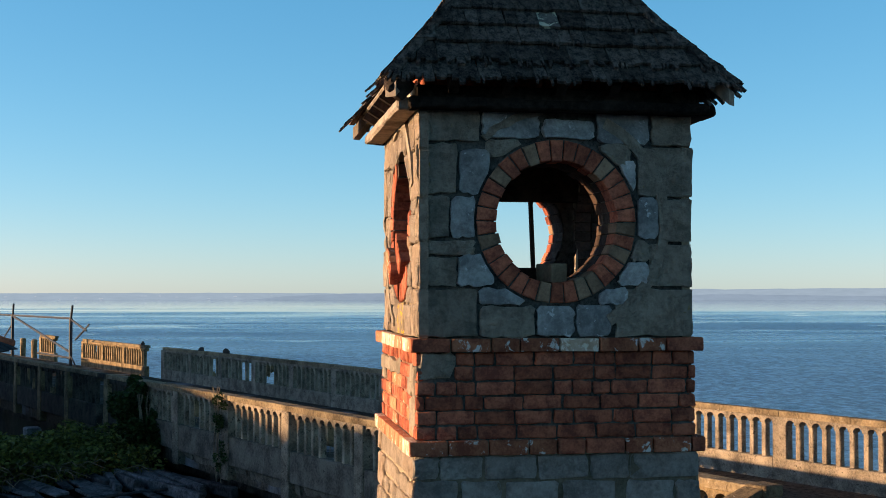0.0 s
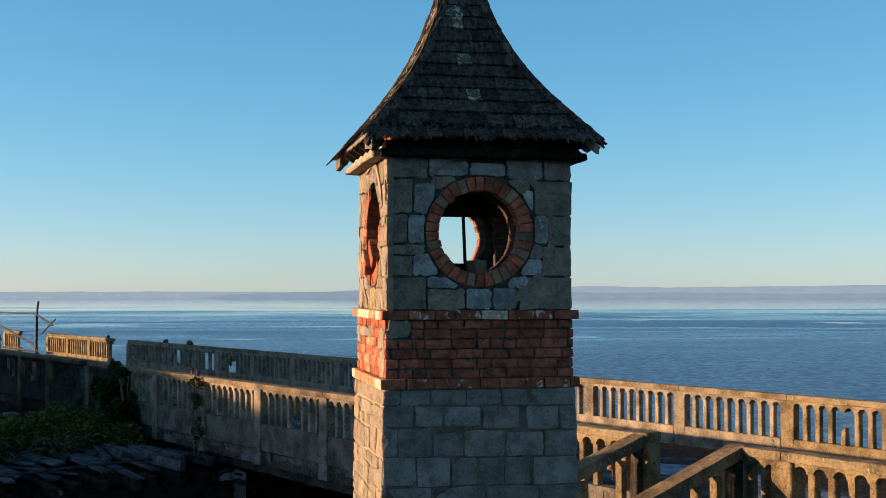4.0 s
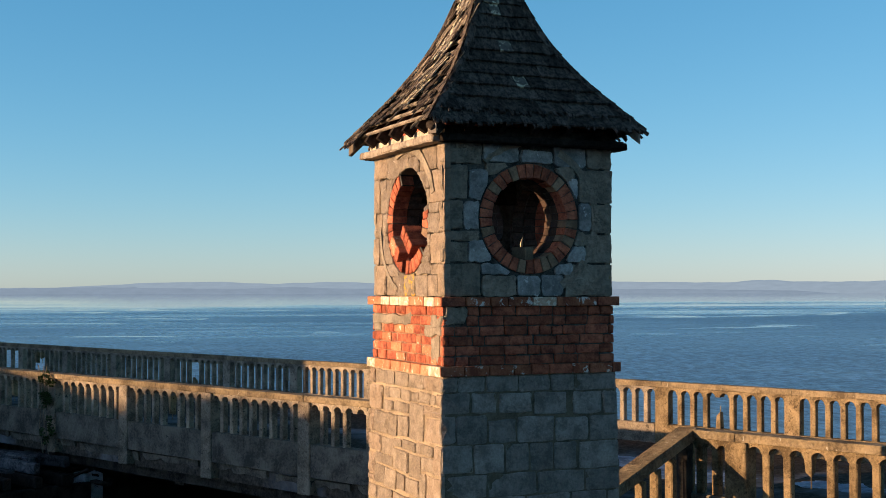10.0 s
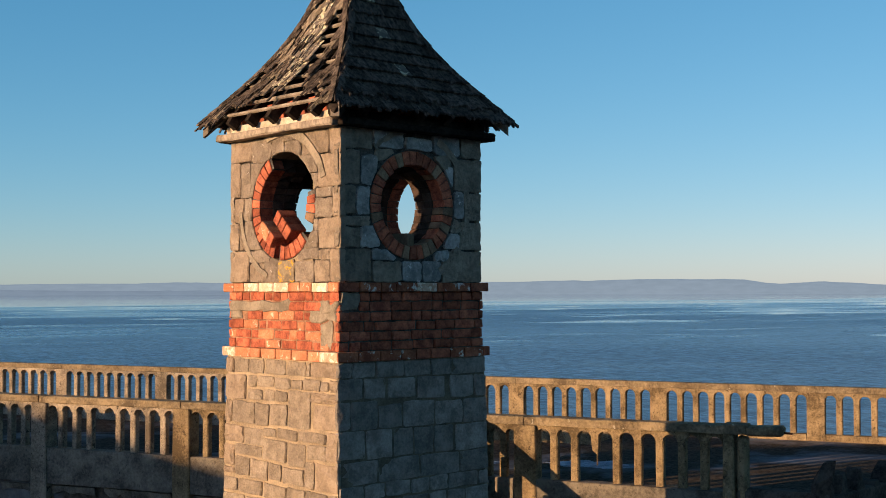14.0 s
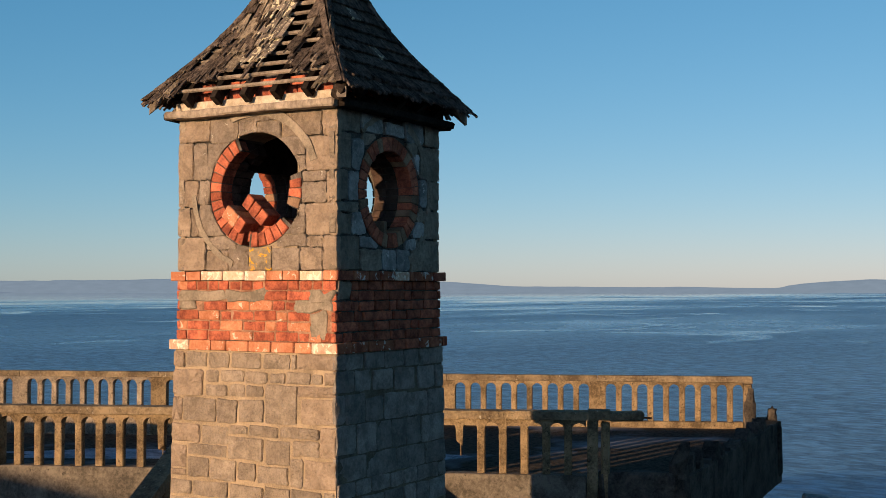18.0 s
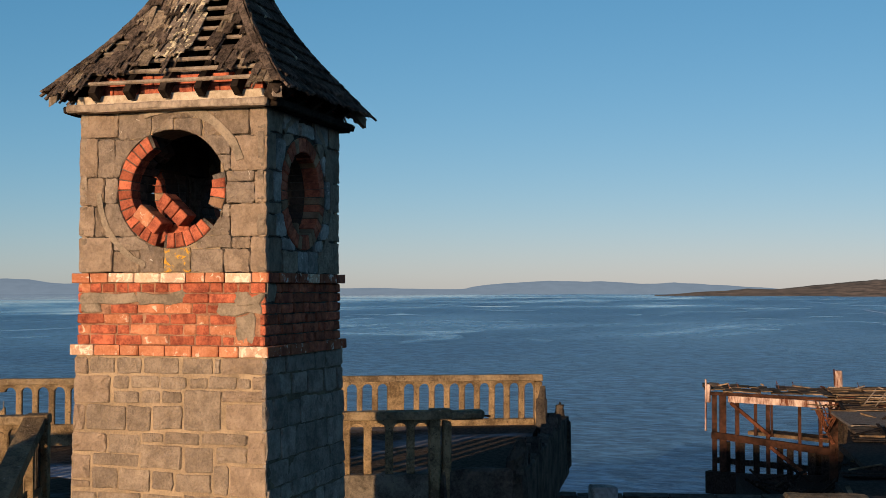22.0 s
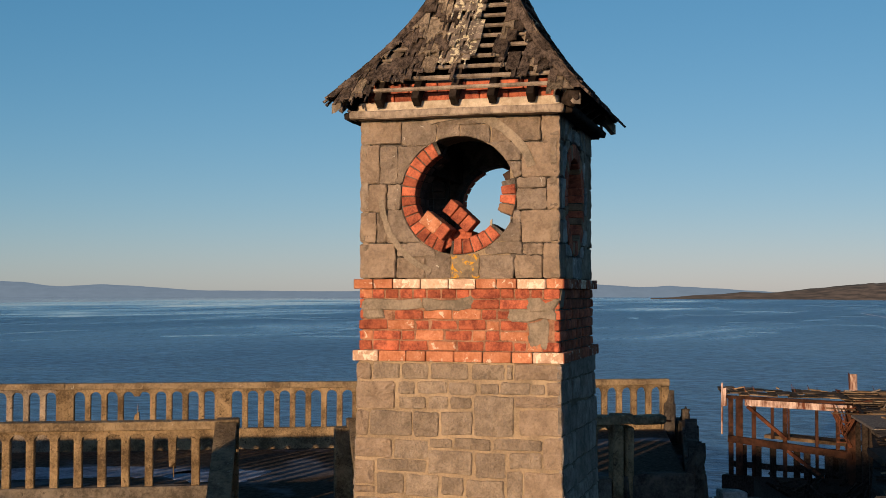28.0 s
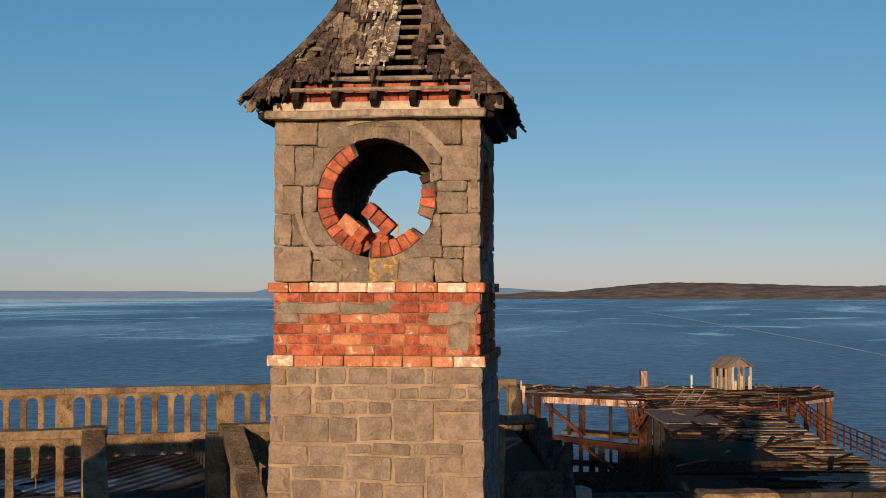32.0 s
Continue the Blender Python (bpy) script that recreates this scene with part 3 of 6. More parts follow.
for s, w, rs, rw, z in ((-11.0, 12.8, 1.9, 0.62, DECK_Z), (-8.95, 12.35, 0.75, 0.62, DECK_Z), (-6.25, 11.35, 0.6, 0.35, 0.29)):
    edge = [(rs * (1 + 0.3 * fr.uniform(-1, 1)) * math.cos(i * math.tau / 22), rw * (1 + 0.35 * fr.uniform(-1, 1)) * math.sin(i * math.tau / 22)) for i in range(22)]
    me = mesh_of("frost_patch", [(x, y, 0.0) for x, y in edge] + [(x * 0.96, y * 0.94, 0.005) for x, y in edge], [(i, (i + 1) % 22, 22 + (i + 1) % 22, 22 + i) for i in range(22)] + [tuple(range(22, 44))])
    solid("frost_patch", me, FROST, "patch of pale hoar frost on the dark deck", "frost", "frost patches", m=Matrix.Translation(way(s, w, z)) @ WAY)
pile = Pile()
for w, s_end in ((NEAR_W + 0.5, -2.9), (FAR_W - 0.5, -1.3)):
    pile.box(-75, s_end, w - 0.16, w + 0.16, -0.66, -0.424, WAY)
for i in range(24):
    s = -3.4 - i * 3.0
    pile.box(s - 0.14, s + 0.14, NEAR_W + 0.68, FAR_W - 0.68, -0.80, -0.424, WAY)
solid("edge_beam", pile.mesh("edge_beam"), CONCRETE_DARK, "concrete edge beams under the walkway, darkened for shade", "beam", kind="structure")


# Dark sheets added to keep the void under the deck black.
pile = Pile()
pile.box(-75, -6.0, FAR_W - 0.95, FAR_W - 0.72, -4.2, -0.50, WAY)
pile.box(-75, -30.0, NEAR_W + 0.72, NEAR_W + 0.95, -4.2, -0.50, WAY)
solid("retaining_wall", pile.mesh("retaining_wall"), ROCK, "dark backing sheets closing the shaded void under the walkway", "wall", kind="structure")


def column_mesh():
    me = worn_box("column", 0.42, 0.42, 3.0, 0.03, random.Random(3))
    me.materials.append(CONCRETE_PALE)
    return me


COLUMN = column_mesh()
for i in range(14):
    for w in (NEAR_W + 0.12, FAR_W - 0.45):
        s = -0.4 - i * 5.05
        c = solid("support_column", COLUMN, None, "square concrete column holding up the walkway", "column", "walkway columns", m=Matrix.Translation(way(s, w, -2.22)) @ WAY)


# ---- balustrades ----
def head_mesh(length, n, pitch, opening, first, z_spring, z_top, thick):
    """The pierced head of a bay: round-arched soffits under a straight top."""
    low = [(0.0, z_spring)]
    for i in range(n):
        x0 = first + i * pitch
        r = opening / 2
        low.append((x0, z_spring))
        for k in range(1, 8):
            a = math.pi - math.pi * k / 8
            low.append((x0 + r + r * math.cos(a), z_spring + r * 0.92 * math.sin(a)))
        low.append((x0 + opening, z_spring))
    low.append((length, z_spring))
    v, f = [], []
    for x, z in low:
        v += [(x, -thick / 2, z), (x, thick / 2, z), (x, -thick / 2, z_top), (x, thick / 2, z_top)]
    for i in range(len(low) - 1):
        p, q = i * 4, i * 4 + 4
        f += [(p, q, q + 2, p + 2), (p + 1, p + 3, q + 3, q + 1), (p, p + 1, q + 1, q), (p + 2, q + 2, q + 3, p + 3)]
    f += [(0, 2, 3, 1), tuple(len(v) - 4 + i for i in (0, 1, 3, 2))]
    return mesh_of("arch_head", v, f)


def broken_bar(name, h, seed):
    """A stump of a baluster with a ragged end and a bare rod."""
    g = random.Random(seed)
    p = Pile()
    top = [h + g.uniform(-0.05, 0.05) for _ in range(4)]
    v = [(-.045, -.06, 0), (.045, -.06, 0), (.045, .06, 0), (-.045, .06, 0)]
    v += [(x * 0.8, y * 0.8, top[i]) for i, (x, y, _) in enumerate(v)]
    p.add(v, [(3, 2, 1, 0), (0, 1, 5, 4), (1, 2, 6, 5), (2, 3, 7, 6), (3, 0, 4, 7), (4, 5, 6, 7)])
    p.tube((0.01, 0, h - 0.06), (0.015, 0.01, h + 0.14), 0.007, 5)
    me = p.mesh(name)
    me.materials.append(CONCRETE)
    return me


SILL_Z, SPRING_Z, HEAD_Z, TOP_Z = 0.395, 0.93, 1.045, 1.145
bal_rng = random.Random(21)
BAR = worn_box("baluster", SPRING_Z - SILL_Z + 0.012, 0.105, 0.094, 0.010, bal_rng)
BAR.transform(Matrix.Rotation(radians(90), 4, "Y"))
BAR.materials.append(CONCRETE)
STUMPS = [broken_bar("baluster", h, i) for i, h in enumerate((0.16, 0.26, 0.12))]
HANGERS = [broken_bar("baluster", h, 7 + i) for i, h in enumerate((0.2, 0.3))]
BAR_SHADE = BAR.copy()
BAR_SHADE.materials[0] = CONCRETE_DARK
POST = worn_box("post", 0.28, 0.26, HEAD_Z + 0.40, 0.018, bal_rng)
POST.materials.append(CONCRETE)
POST_FLUSH = worn_box("post", 0.28, 0.158, HEAD_Z + 0.12, 0.008, bal_rng)
POST_FLUSH.materials.append(CONCRETE)
BAR_DULL, POST_DULL, POST_FLUSH_DULL = BAR.copy(), POST.copy(), POST_FLUSH.copy()
for me in (BAR_DULL, POST_DULL, POST_FLUSH_DULL):
    me.materials[0] = CONCRETE_DULL


def bay(s0, s1, w, base_low, label, broken=(), group="walkway balustrade", post=True, tilt=0.0, coping=True, material=CONCRETE, n=9, bar=None):
    """One bay from the post at s0 (its far end) to s1; broken: indices of lost balusters."""
    length = s1 - s0
    pw = 0.28
    pitch = (length - pw + (pitch_gap := 0.09)) / n
    opening = pitch - pitch_gap
    m = Matrix.Translation(way(s0, w, 0)) @ WAY @ pose(0, 0, 0, tilt, 0, 0)
    t = thing("balustrade_bay", m, label, "balustrade", group)
    g = random.Random(int(s0 * 100) + int(w * 10))
    if post:
        dull = material is CONCRETE_DULL
        part("post", (POST_FLUSH_DULL if dull else POST_FLUSH) if w > 12 else POST_DULL if dull else POST, None, t, m=Matrix.Translation((0, 0, (HEAD_Z - (0.12 if w > 12 else 0.40)) / 2)))
    part("arch_head", head_mesh(length - pw, n, pitch, opening, 0.0, SPRING_Z, HEAD_Z, 0.15), material, t, m=Matrix.Translation((pw / 2, 0, 0)))
    wall = worn_box("base_wall", length - pw, 0.17 if w > 12 else 0.2, SILL_Z - base_low, 0.012, g)
    part("base_wall", wall, material if w > 12 or bar is BAR_SHADE else CONCRETE_GREY, t, m=Matrix.Translation((length / 2, 0, (SILL_Z + base_low) / 2)))
    if coping:
        cop = worn_box("coping", length - 0.004, 0.162 if w > 12 else 0.24, TOP_Z - HEAD_Z, 0.008, g, seg=9)
        part("coping", cop, CONCRETE_TOP, t, m=Matrix.Translation((length / 2, 0, (TOP_Z + HEAD_Z) / 2 + 0.001)))
    for i in range(n - 1):
        x = pw / 2 + opening + pitch_gap / 2 + i * pitch
        if i in broken:
            k = g.random()
            if k < 0.45:
                part("baluster", STUMPS[g.randrange(3)], None, t, "broken baluster stump with bare rod", Matrix.Translation((x, 0, SILL_Z - 0.005)))
            elif k < 0.8:
                part("baluster", HANGERS[g.randrange(2)], None, t, "hanging broken baluster end", Matrix.Translation((x, 0, SPRING_Z + 0.005)) @ pose(0, 0, 0, 180))
        else:
            part("baluster", bar or BAR, None, t, m=Matrix.Translation((x, 0, (SILL_Z + SPRING_Z) / 2)) @ pose(0, 0, 0, 0, 0, g.uniform(-1.5, 1.5)))
    return t


PITCH = 2.525
L_FAR = "ochre weathered concrete balustrade bay above the sea"
L_NEAR = "weathered concrete balustrade bay of the walkway"
far_broken = {3: (3,), 9: (3,), 12: (2, 3), 13: (5, 7), 14: (6,)}
for i in range(16):
    s1 = -1.36 - i * PITCH
    worn = {} if i < 4 else {"material": CONCRETE_DULL, "bar": BAR_DULL}
    bay(s1 - PITCH, s1, FAR_W, -0.1, L_FAR if i < 4 else "dull grey concrete balustrade bay above the sea", far_broken.get(i, ()), **worn)
near_broken = {0: (2,), 3: (3,), 5: (4,), 7: (2,), 9: (5,), 11: (2, 3), 12: (3, 5)}
near_posts = [-3.9 - PITCH * i for i in range(24)]
for i in range(23):
    s1, s0 = near_posts[i], near_posts[i + 1]
    if i == 1:
        bay(s0 := -7.1 - 0.14, s1, NEAR_W, -0.12, "stub of concrete balustrade beside the stair head", (), n=3)
        bay(near_posts[3], -8.63, NEAR_W, -0.12, L_NEAR, (7,), n=10)
        continue
    if i == 2:
        continue
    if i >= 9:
        # far bays whose dark concrete stands in for shade; one has lost the strip beside its post
        bay(s0 + (0.62 if i == 9 else 0), s1, NEAR_W, -0.12, "balustrade bay in concrete darkened for shade", near_broken.get(i, ()), material=CONCRETE_DARK, bar=BAR_SHADE)
    else:
        bay(s0, s1, NEAR_W, -0.12, L_NEAR, near_broken.get(i, ()), material=CONCRETE_DULL if i > 2 else CONCRETE, bar=BAR_DULL if i > 2 else None)
ledge = thing("walkway_ledge", WAY, "crumbling concrete ledge under the walkway parapet", "ledge", kind="structure")
l_rng = random.Random(83)
s = -8.9
while s > -30.0:
    ln = l_rng.uniform(0.7, 2.2)
    if l_rng.random() < 0.82:
        n, h = 12, l_rng.uniform(0.10, 0.17)
        v = []
        for k in range(n + 1):
            drop = h * (l_rng.uniform(0.86, 1.05) if l_rng.random() < 0.8 else l_rng.uniform(0.5, 0.8))
            out = l_rng.uniform(-0.03, 0.01)
            v += [(-ln * k / n, y, z) for y, z in ((-0.04 - out, 0.0), (-0.02 - out, -drop), (0.16, -drop * 0.9), (0.16, 0.0))]
        f = [(0, 1, 2, 3), tuple(4 * n + k for k in (3, 2, 1, 0))]
        for k in range(n):
            a = 4 * k
            f += [(a + j, a + 4 + j, a + 4 + (j + 1) % 4, a + (j + 1) % 4) for j in range(4)]
        part("ledge_piece", mesh_of("ledge_piece", v, f), CONCRETE_GREY, ledge, "", Matrix.Translation((s, NEAR_W + 0.02, -0.125 - l_rng.uniform(0.0, 0.03))) @ pose(0, 0, 0, l_rng.uniform(-6, 6), l_rng.uniform(-1.2, 1.2), 0))
    s -= ln + l_rng.uniform(0.02, 0.25)
solid("loose_coping", worn_box("loose_coping", 0.66, 0.24, 0.115, 0.01, bal_rng, 3), CONCRETE_DARK, "length of coping bridging a gap in the balustrade", "coping", m=Matrix.Translation(way(near_posts[10] + 0.33, NEAR_W, TOP_Z - 0.06)) @ WAY)
# end posts
for s, w, h in ((-1.36, FAR_W, HEAD_Z + 0.10), (-3.9, NEAR_W, HEAD_Z + 0.12), (-8.63, NEAR_W, HEAD_Z + 0.12)):
    t = thing("end_post", Matrix.Translation(way(s, w, 0)) @ WAY, "square concrete end post of the balustrade", "post", "balustrade end posts")
    part("post_shaft", worn_box("post_shaft", 0.13 if s > -4 else 0.26, 0.16 if w > 12 else 0.25, h, 0.015, bal_rng), CONCRETE, t, m=Matrix.Translation((-0.065 if s > -4 else 0.002, 0, h / 2 - 0.12)))
    part("post_cap", worn_box("post_cap", 0.14 if s == -1.36 else 0.27, 0.165 if w > 12 else 0.25, 0.118, 0.012, bal_rng), CONCRETE_TOP, t, m=Matrix.Translation((-0.06 if s == -1.36 else 0.01, 0, h - 0.06)))
# far stretches of the sea-side balustrade past the gap
for s1 in (-43.4, -45.95, -48.5):
    bay(s1 - 2.55, s1, FAR_W, -0.1, "far concrete balustrade bay with a sloping shadow", (5,) if s1 == -48.5 else ())
bay(-57.4, -55.0, FAR_W, -0.1, "isolated stump of concrete balustrade", (), n=8)
for s in (-58.7, -60.7):
    t = thing("broken_post", Matrix.Translation(way(s, FAR_W, 0)) @ WAY, "lone broken concrete post on the walkway edge", "post", "broken posts")
    part("post_shaft", worn_box("post_shaft", 0.25, 0.22, 1.0, 0.05, bal_rng), CONCRETE, t, m=Matrix.Translation((0, 0, 0.4)))


# ---- broken end of the walkway ----
t = thing("broken_rail_end", Matrix.Translation(way(-3.9, NEAR_W, 0)) @ WAY, "overhanging broken coping and low wall at the walkway's end", "balustrade")
part("coping", worn_box("coping", 0.42, 0.26, 0.11, 0.03, bal_rng), CONCRETE_TOP, t, m=Matrix.Translation((0.33, 0, 1.09)))
part("reinforcing_rod", (lambda p: (p.tube((0.50, 0, 1.08), (0.63, 0, 1.07), 0.012), p.mesh("reinforcing_rod"))[1])(Pile()), RUST, t)
part("low_wall", worn_box("low_wall", 1.02, 0.2, 0.56, 0.03, bal_rng, 5), CONCRETE_DARK, t, m=Matrix.Translation((0.52, 0, 0.16)))
part("side_slot_post", worn_box("side_slot_post", 0.10, 0.2, 1.12, 0.02, bal_rng), CONCRETE, t, m=Matrix.Translation((0.085, 0, 0.46)))


def ragged_post(name, w, d, h, seed, label, m):
    g = random.Random(seed)
    v, f, n = [], [], 8
    for k in range(6):
        for i in range(n):
            a = i * math.tau / n + math.pi / 8
            q = 1.0 - 0.45 * (k / 5) ** 2 * g.random() - 0.22 * g.random()
            top = (g.uniform(-0.22, 0.08) if k == 5 else 0)
            v.append((w * 0.6 * math.cos(a) * q, d * 0.6 * math.sin(a) * q, h * k / 5 + top))
    for k in range(5):
        for i in range(n):
            j = (i + 1) % n
            f.append((k * n + i, k * n + j, (k + 1) * n + j, (k + 1) * n + i))
    v.append((0, 0, h * 1.04))
    f += [(5 * n + i, 5 * n + (i + 1) % n, len(v) - 1) for i in range(n)]
    return solid(name, mesh_of(name, v, f), CONCRETE_DARK, label, "post", "broken posts", m=m)


ragged_post("broken_post", 0.26, 0.26, 1.02, 4, "crumbling concrete post at the broken corner", Matrix.Translation(way(-2.95, NEAR_W, -0.3)) @ WAY)
ragged_post("broken_post", 0.20, 0.24, 0.80, 5, "jagged standing shard of concrete at the far corner", Matrix.Translation(way(-1.42, FAR_W - 0.28, 0.1)) @ WAY)
ragged_post("broken_post", 0.16, 0.16, 0.26, 11, "small pointed stump of concrete on the end wall", Matrix.Translation(way(-1.02, FAR_W + 0.1, 0.40)) @ WAY)
t = thing("end_wall", Matrix.Translation(way(-0.95, NEAR_W, 0)) @ WAY, "dark cracked concrete end wall of the walkway", "wall")
END = (Matrix.Rotation(math.atan2(FAR_W - NEAR_W, 1.95), 4, "Z"))
L_END = math.hypot(FAR_W - NEAR_W, 1.95)
for i in range(4):
    seg = worn_box("wall_panel", L_END / 4 - 0.004, 0.24, 1.0, 0.014, bal_rng, 6)
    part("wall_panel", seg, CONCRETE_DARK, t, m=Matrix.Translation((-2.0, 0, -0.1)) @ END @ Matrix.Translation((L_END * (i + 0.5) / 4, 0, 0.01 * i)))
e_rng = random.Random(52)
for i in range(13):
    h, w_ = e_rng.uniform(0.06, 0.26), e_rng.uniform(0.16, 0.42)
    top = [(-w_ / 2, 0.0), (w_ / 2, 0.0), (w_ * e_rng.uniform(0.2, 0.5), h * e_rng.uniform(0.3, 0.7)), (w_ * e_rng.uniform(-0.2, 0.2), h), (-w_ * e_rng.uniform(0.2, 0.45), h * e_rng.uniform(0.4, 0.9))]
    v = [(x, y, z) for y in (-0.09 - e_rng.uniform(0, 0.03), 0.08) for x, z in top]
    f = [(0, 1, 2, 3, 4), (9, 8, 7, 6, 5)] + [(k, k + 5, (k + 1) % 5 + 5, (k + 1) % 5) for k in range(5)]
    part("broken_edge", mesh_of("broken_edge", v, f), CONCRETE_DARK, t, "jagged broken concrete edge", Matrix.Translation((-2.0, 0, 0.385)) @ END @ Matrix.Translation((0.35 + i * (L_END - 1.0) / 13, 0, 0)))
part("wall_cap", worn_box("wall_cap", 0.9, 0.34, 0.86, 0.05, bal_rng), CONCRETE_DARK, t, m=Matrix.Translation((-0.14, FAR_W - NEAR_W + 0.05, -0.01)) @ pose(0, 0, 0, 0, 0, 90))


# ---- stair through the near balustrade ----
def stair():
    t = thing("stair", Matrix.Translation(way(-7.85, NEAR_W, 0)) @ WAY, "concrete stair with sloping side rails, going down from the walkway", "stair")
    g = random.Random(9)
    slope = 0.31
    for i in range(9):
        step = worn_box("step", 1.34, 0.36, 0.30, 0.015, g)
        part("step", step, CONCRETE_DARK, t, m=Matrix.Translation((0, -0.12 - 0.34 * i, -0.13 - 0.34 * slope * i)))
    for x in (-0.79, 0.75):
        rail = Pile()
        rail.beam((x, -0.02, 1.10), (x, -3.4, 1.10 - 3.38 * slope), 0.24, 0.13)
        part("sloping_coping", rail.mesh("sloping_coping"), CONCRETE_TOP, t, "rough lichened sloping coping")
        base = Pile()
        base.beam((x, -0.1, 0.13), (x, -3.4, 0.13 - 3.3 * slope), 0.2, 0.44)
        part("side_wall", base.mesh("side_wall"), CONCRETE, t)
        for k in range(9):
            y = -0.42 - 0.31 * k
            z = 0.32 + slope * y
            h = 0.64
            if (k, x) in ((1, -0.79), (3, 0.75)):
                part("stair_baluster", STUMPS[k % 3], None, t, "broken stair baluster", Matrix.Translation((x, y, z)))
                continue
            part("stair_baluster", worn_box("stair_baluster", 0.11, 0.10, h, 0.012, g), CONCRETE, t, m=Matrix.Translation((x, y, z + h / 2)))
        part("newel", worn_box("newel", 0.14, 0.2, 1.10, 0.03, g, 1), CONCRETE_DARK, t, "cracked newel post", Matrix.Translation((x, -0.12, 0.50)))
    return t


stair()

# ---- ruined timber floor, bramble and ivy beside the walkway ----
w_rng = random.Random(31)
t = thing("timber_floor", Matrix.Translation(way(0, 0, -0.62)) @ WAY, "collapsed dark timber floor of loose frosted planks", "floor")
for k in range(11):
    w = 3.6 + k * 0.5
    L = w_rng.uniform(6.4, 7.4)
    b = worn_box("joist", L, 0.16, 0.22, 0.02, w_rng, 4)
    part("joist", b, TIMBER_DARK, t, "", Matrix.Translation((-20.1 - w_rng.uniform(0, 0.35) - L / 2, w, -0.14)) @ pose(0, 0, 0, 0, 0, w_rng.uniform(-0.8, 0.8)))
for k in range(34):
    L = w_rng.uniform(1.6, 4.6)
    w = w_rng.uniform(3.5, 8.95)
    b = worn_box("plank", L, w_rng.choice((0.16, 0.2, 0.26)), 0.05, 0.01, w_rng, 3)
    part("plank", b, TIMBER_BLUE, t, "", Matrix.Translation((-20.2 - w_rng.uniform(0, 4.6) - L / 2, w, 0.0 + w_rng.uniform(0, 0.12))) @ pose(0, 0, 0, w_rng.uniform(-9, 9), w_rng.uniform(-3, 3), w_rng.gauss(0, 5)))
for k in range(7):
    L = w_rng.uniform(2.2, 3.6)
    b = worn_box("loose_beam", L, 0.14, 0.2, 0.02, w_rng, 4)
    part("loose_beam", b, TIMBER_BLUE, t, "", Matrix.Translation((-21.6 - w_rng.uniform(0, 2.5), 7.3 + k * 0.24, 0.12)) @ pose(0, 0, 0, w_rng.uniform(-15, 15), w_rng.uniform(-2, 3), w_rng.gauss(4, 5)))
part("fascia_beam", worn_box("fascia_beam", 0.18, 6.2, 0.55, 0.02, w_rng), TIMBER_DARK, t, "", Matrix.Translation((-20.35, 6.1, -0.52)))
part("iron_pipe", (lambda p: (p.tube((-20.9, 4.2, 0.14), (-21.7, 8.1, 0.13), 0.03), p.mesh("iron_pipe"))[1])(Pile()), IRON, t, "thin pipe lying across the planks")
for w in (3.7, 6.2, 8.8):
    for s in (-20.5, -23.8, -26.6):
        part("floor_post", worn_box("floor_post", 0.2, 0.2, 2.2, 0.02, w_rng), TIMBER_DARK, t, "", Matrix.Translation((s, w, -1.2)))
# slack boards and rubbish in the gap under the walkway edge
t = thing("rubble_heap", Matrix.Translation(way(-20.6, 9.15, -1.0)) @ WAY, "dark heap of broken boards under the walkway edge", "rubble")
for k in range(16):
    L = w_rng.uniform(0.5, 1.8)
    part("board", worn_box("board", L, 0.14, 0.04, 0.006, w_rng), TIMBER_DARK, t, "", Matrix.Translation((w_rng.uniform(-3.5, 0.4), w_rng.uniform(-0.35, 0.7), w_rng.uniform(-0.1, 0.45))) @ pose(0, 0, 0, w_rng.uniform(-30, 30), w_rng.uniform(-20, 20), w_rng.uniform(-40, 40)))
part("earth_bank", (lambda p: (p.box(-4, -0.6, -0.5, 0.8, -1.6, 0.02), p.mesh("earth_bank"))[1])(Pile()), ROCK, t)


def foliage(name, centres, count, size, material, seed, hang=0.0):
    """Many small bent leaves scattered over uneven clumps."""
    g = random.Random(seed)
    v, f = [], []
    for _ in range(count):
        c, rad = centres[g.randrange(len(centres))]
        d_ = Vector((g.gauss(0, 1), g.gauss(0, 1), g.gauss(0, 1))).normalized()
        r = g.random() ** 0.35
        q = Vector(c) + Vector((d_.x * rad[0], d_.y * rad[1], d_.z * rad[2])) * r
        s = size * g.uniform(0.6, 1.4)
        m = Matrix.Translation(q) @ Euler((g.uniform(-0.9, 0.9) + hang, g.uniform(-0.9, 0.9), g.uniform(0, 6.28))).to_matrix().to_4x4()
        k = len(v)
        for x, y, z in ((0, -s, 0), (s * 0.55, -s * 0.2, s * 0.12), (s * 0.4, s * 0.5, s * 0.08), (0, s, -s * 0.12), (-s * 0.4, s * 0.5, s * 0.08), (-s * 0.55, -s * 0.2, s * 0.12)):
            v.append(tuple(m @ Vector((x, y, z))))
        f += [(k, k + 1, k + 2, k + 3), (k, k + 3, k + 4, k + 5)]
    return mesh_of(name, v, f)


b_rng = random.Random(64)
t = thing("bramble_bush", Matrix.Translation(way(-25.4, 6.4, -0.6)) @ WAY, "dense green bramble thicket growing over the timber floor", "bush")
clumps = [((b_rng.uniform(-1.7, 1.6), b_rng.uniform(-2.2, 2.2), b_rng.uniform(0.1, 0.58)), (b_rng.uniform(0.35, 0.6), b_rng.uniform(0.4, 0.65), b_rng.uniform(0.28, 0.5))) for _ in range(52)]
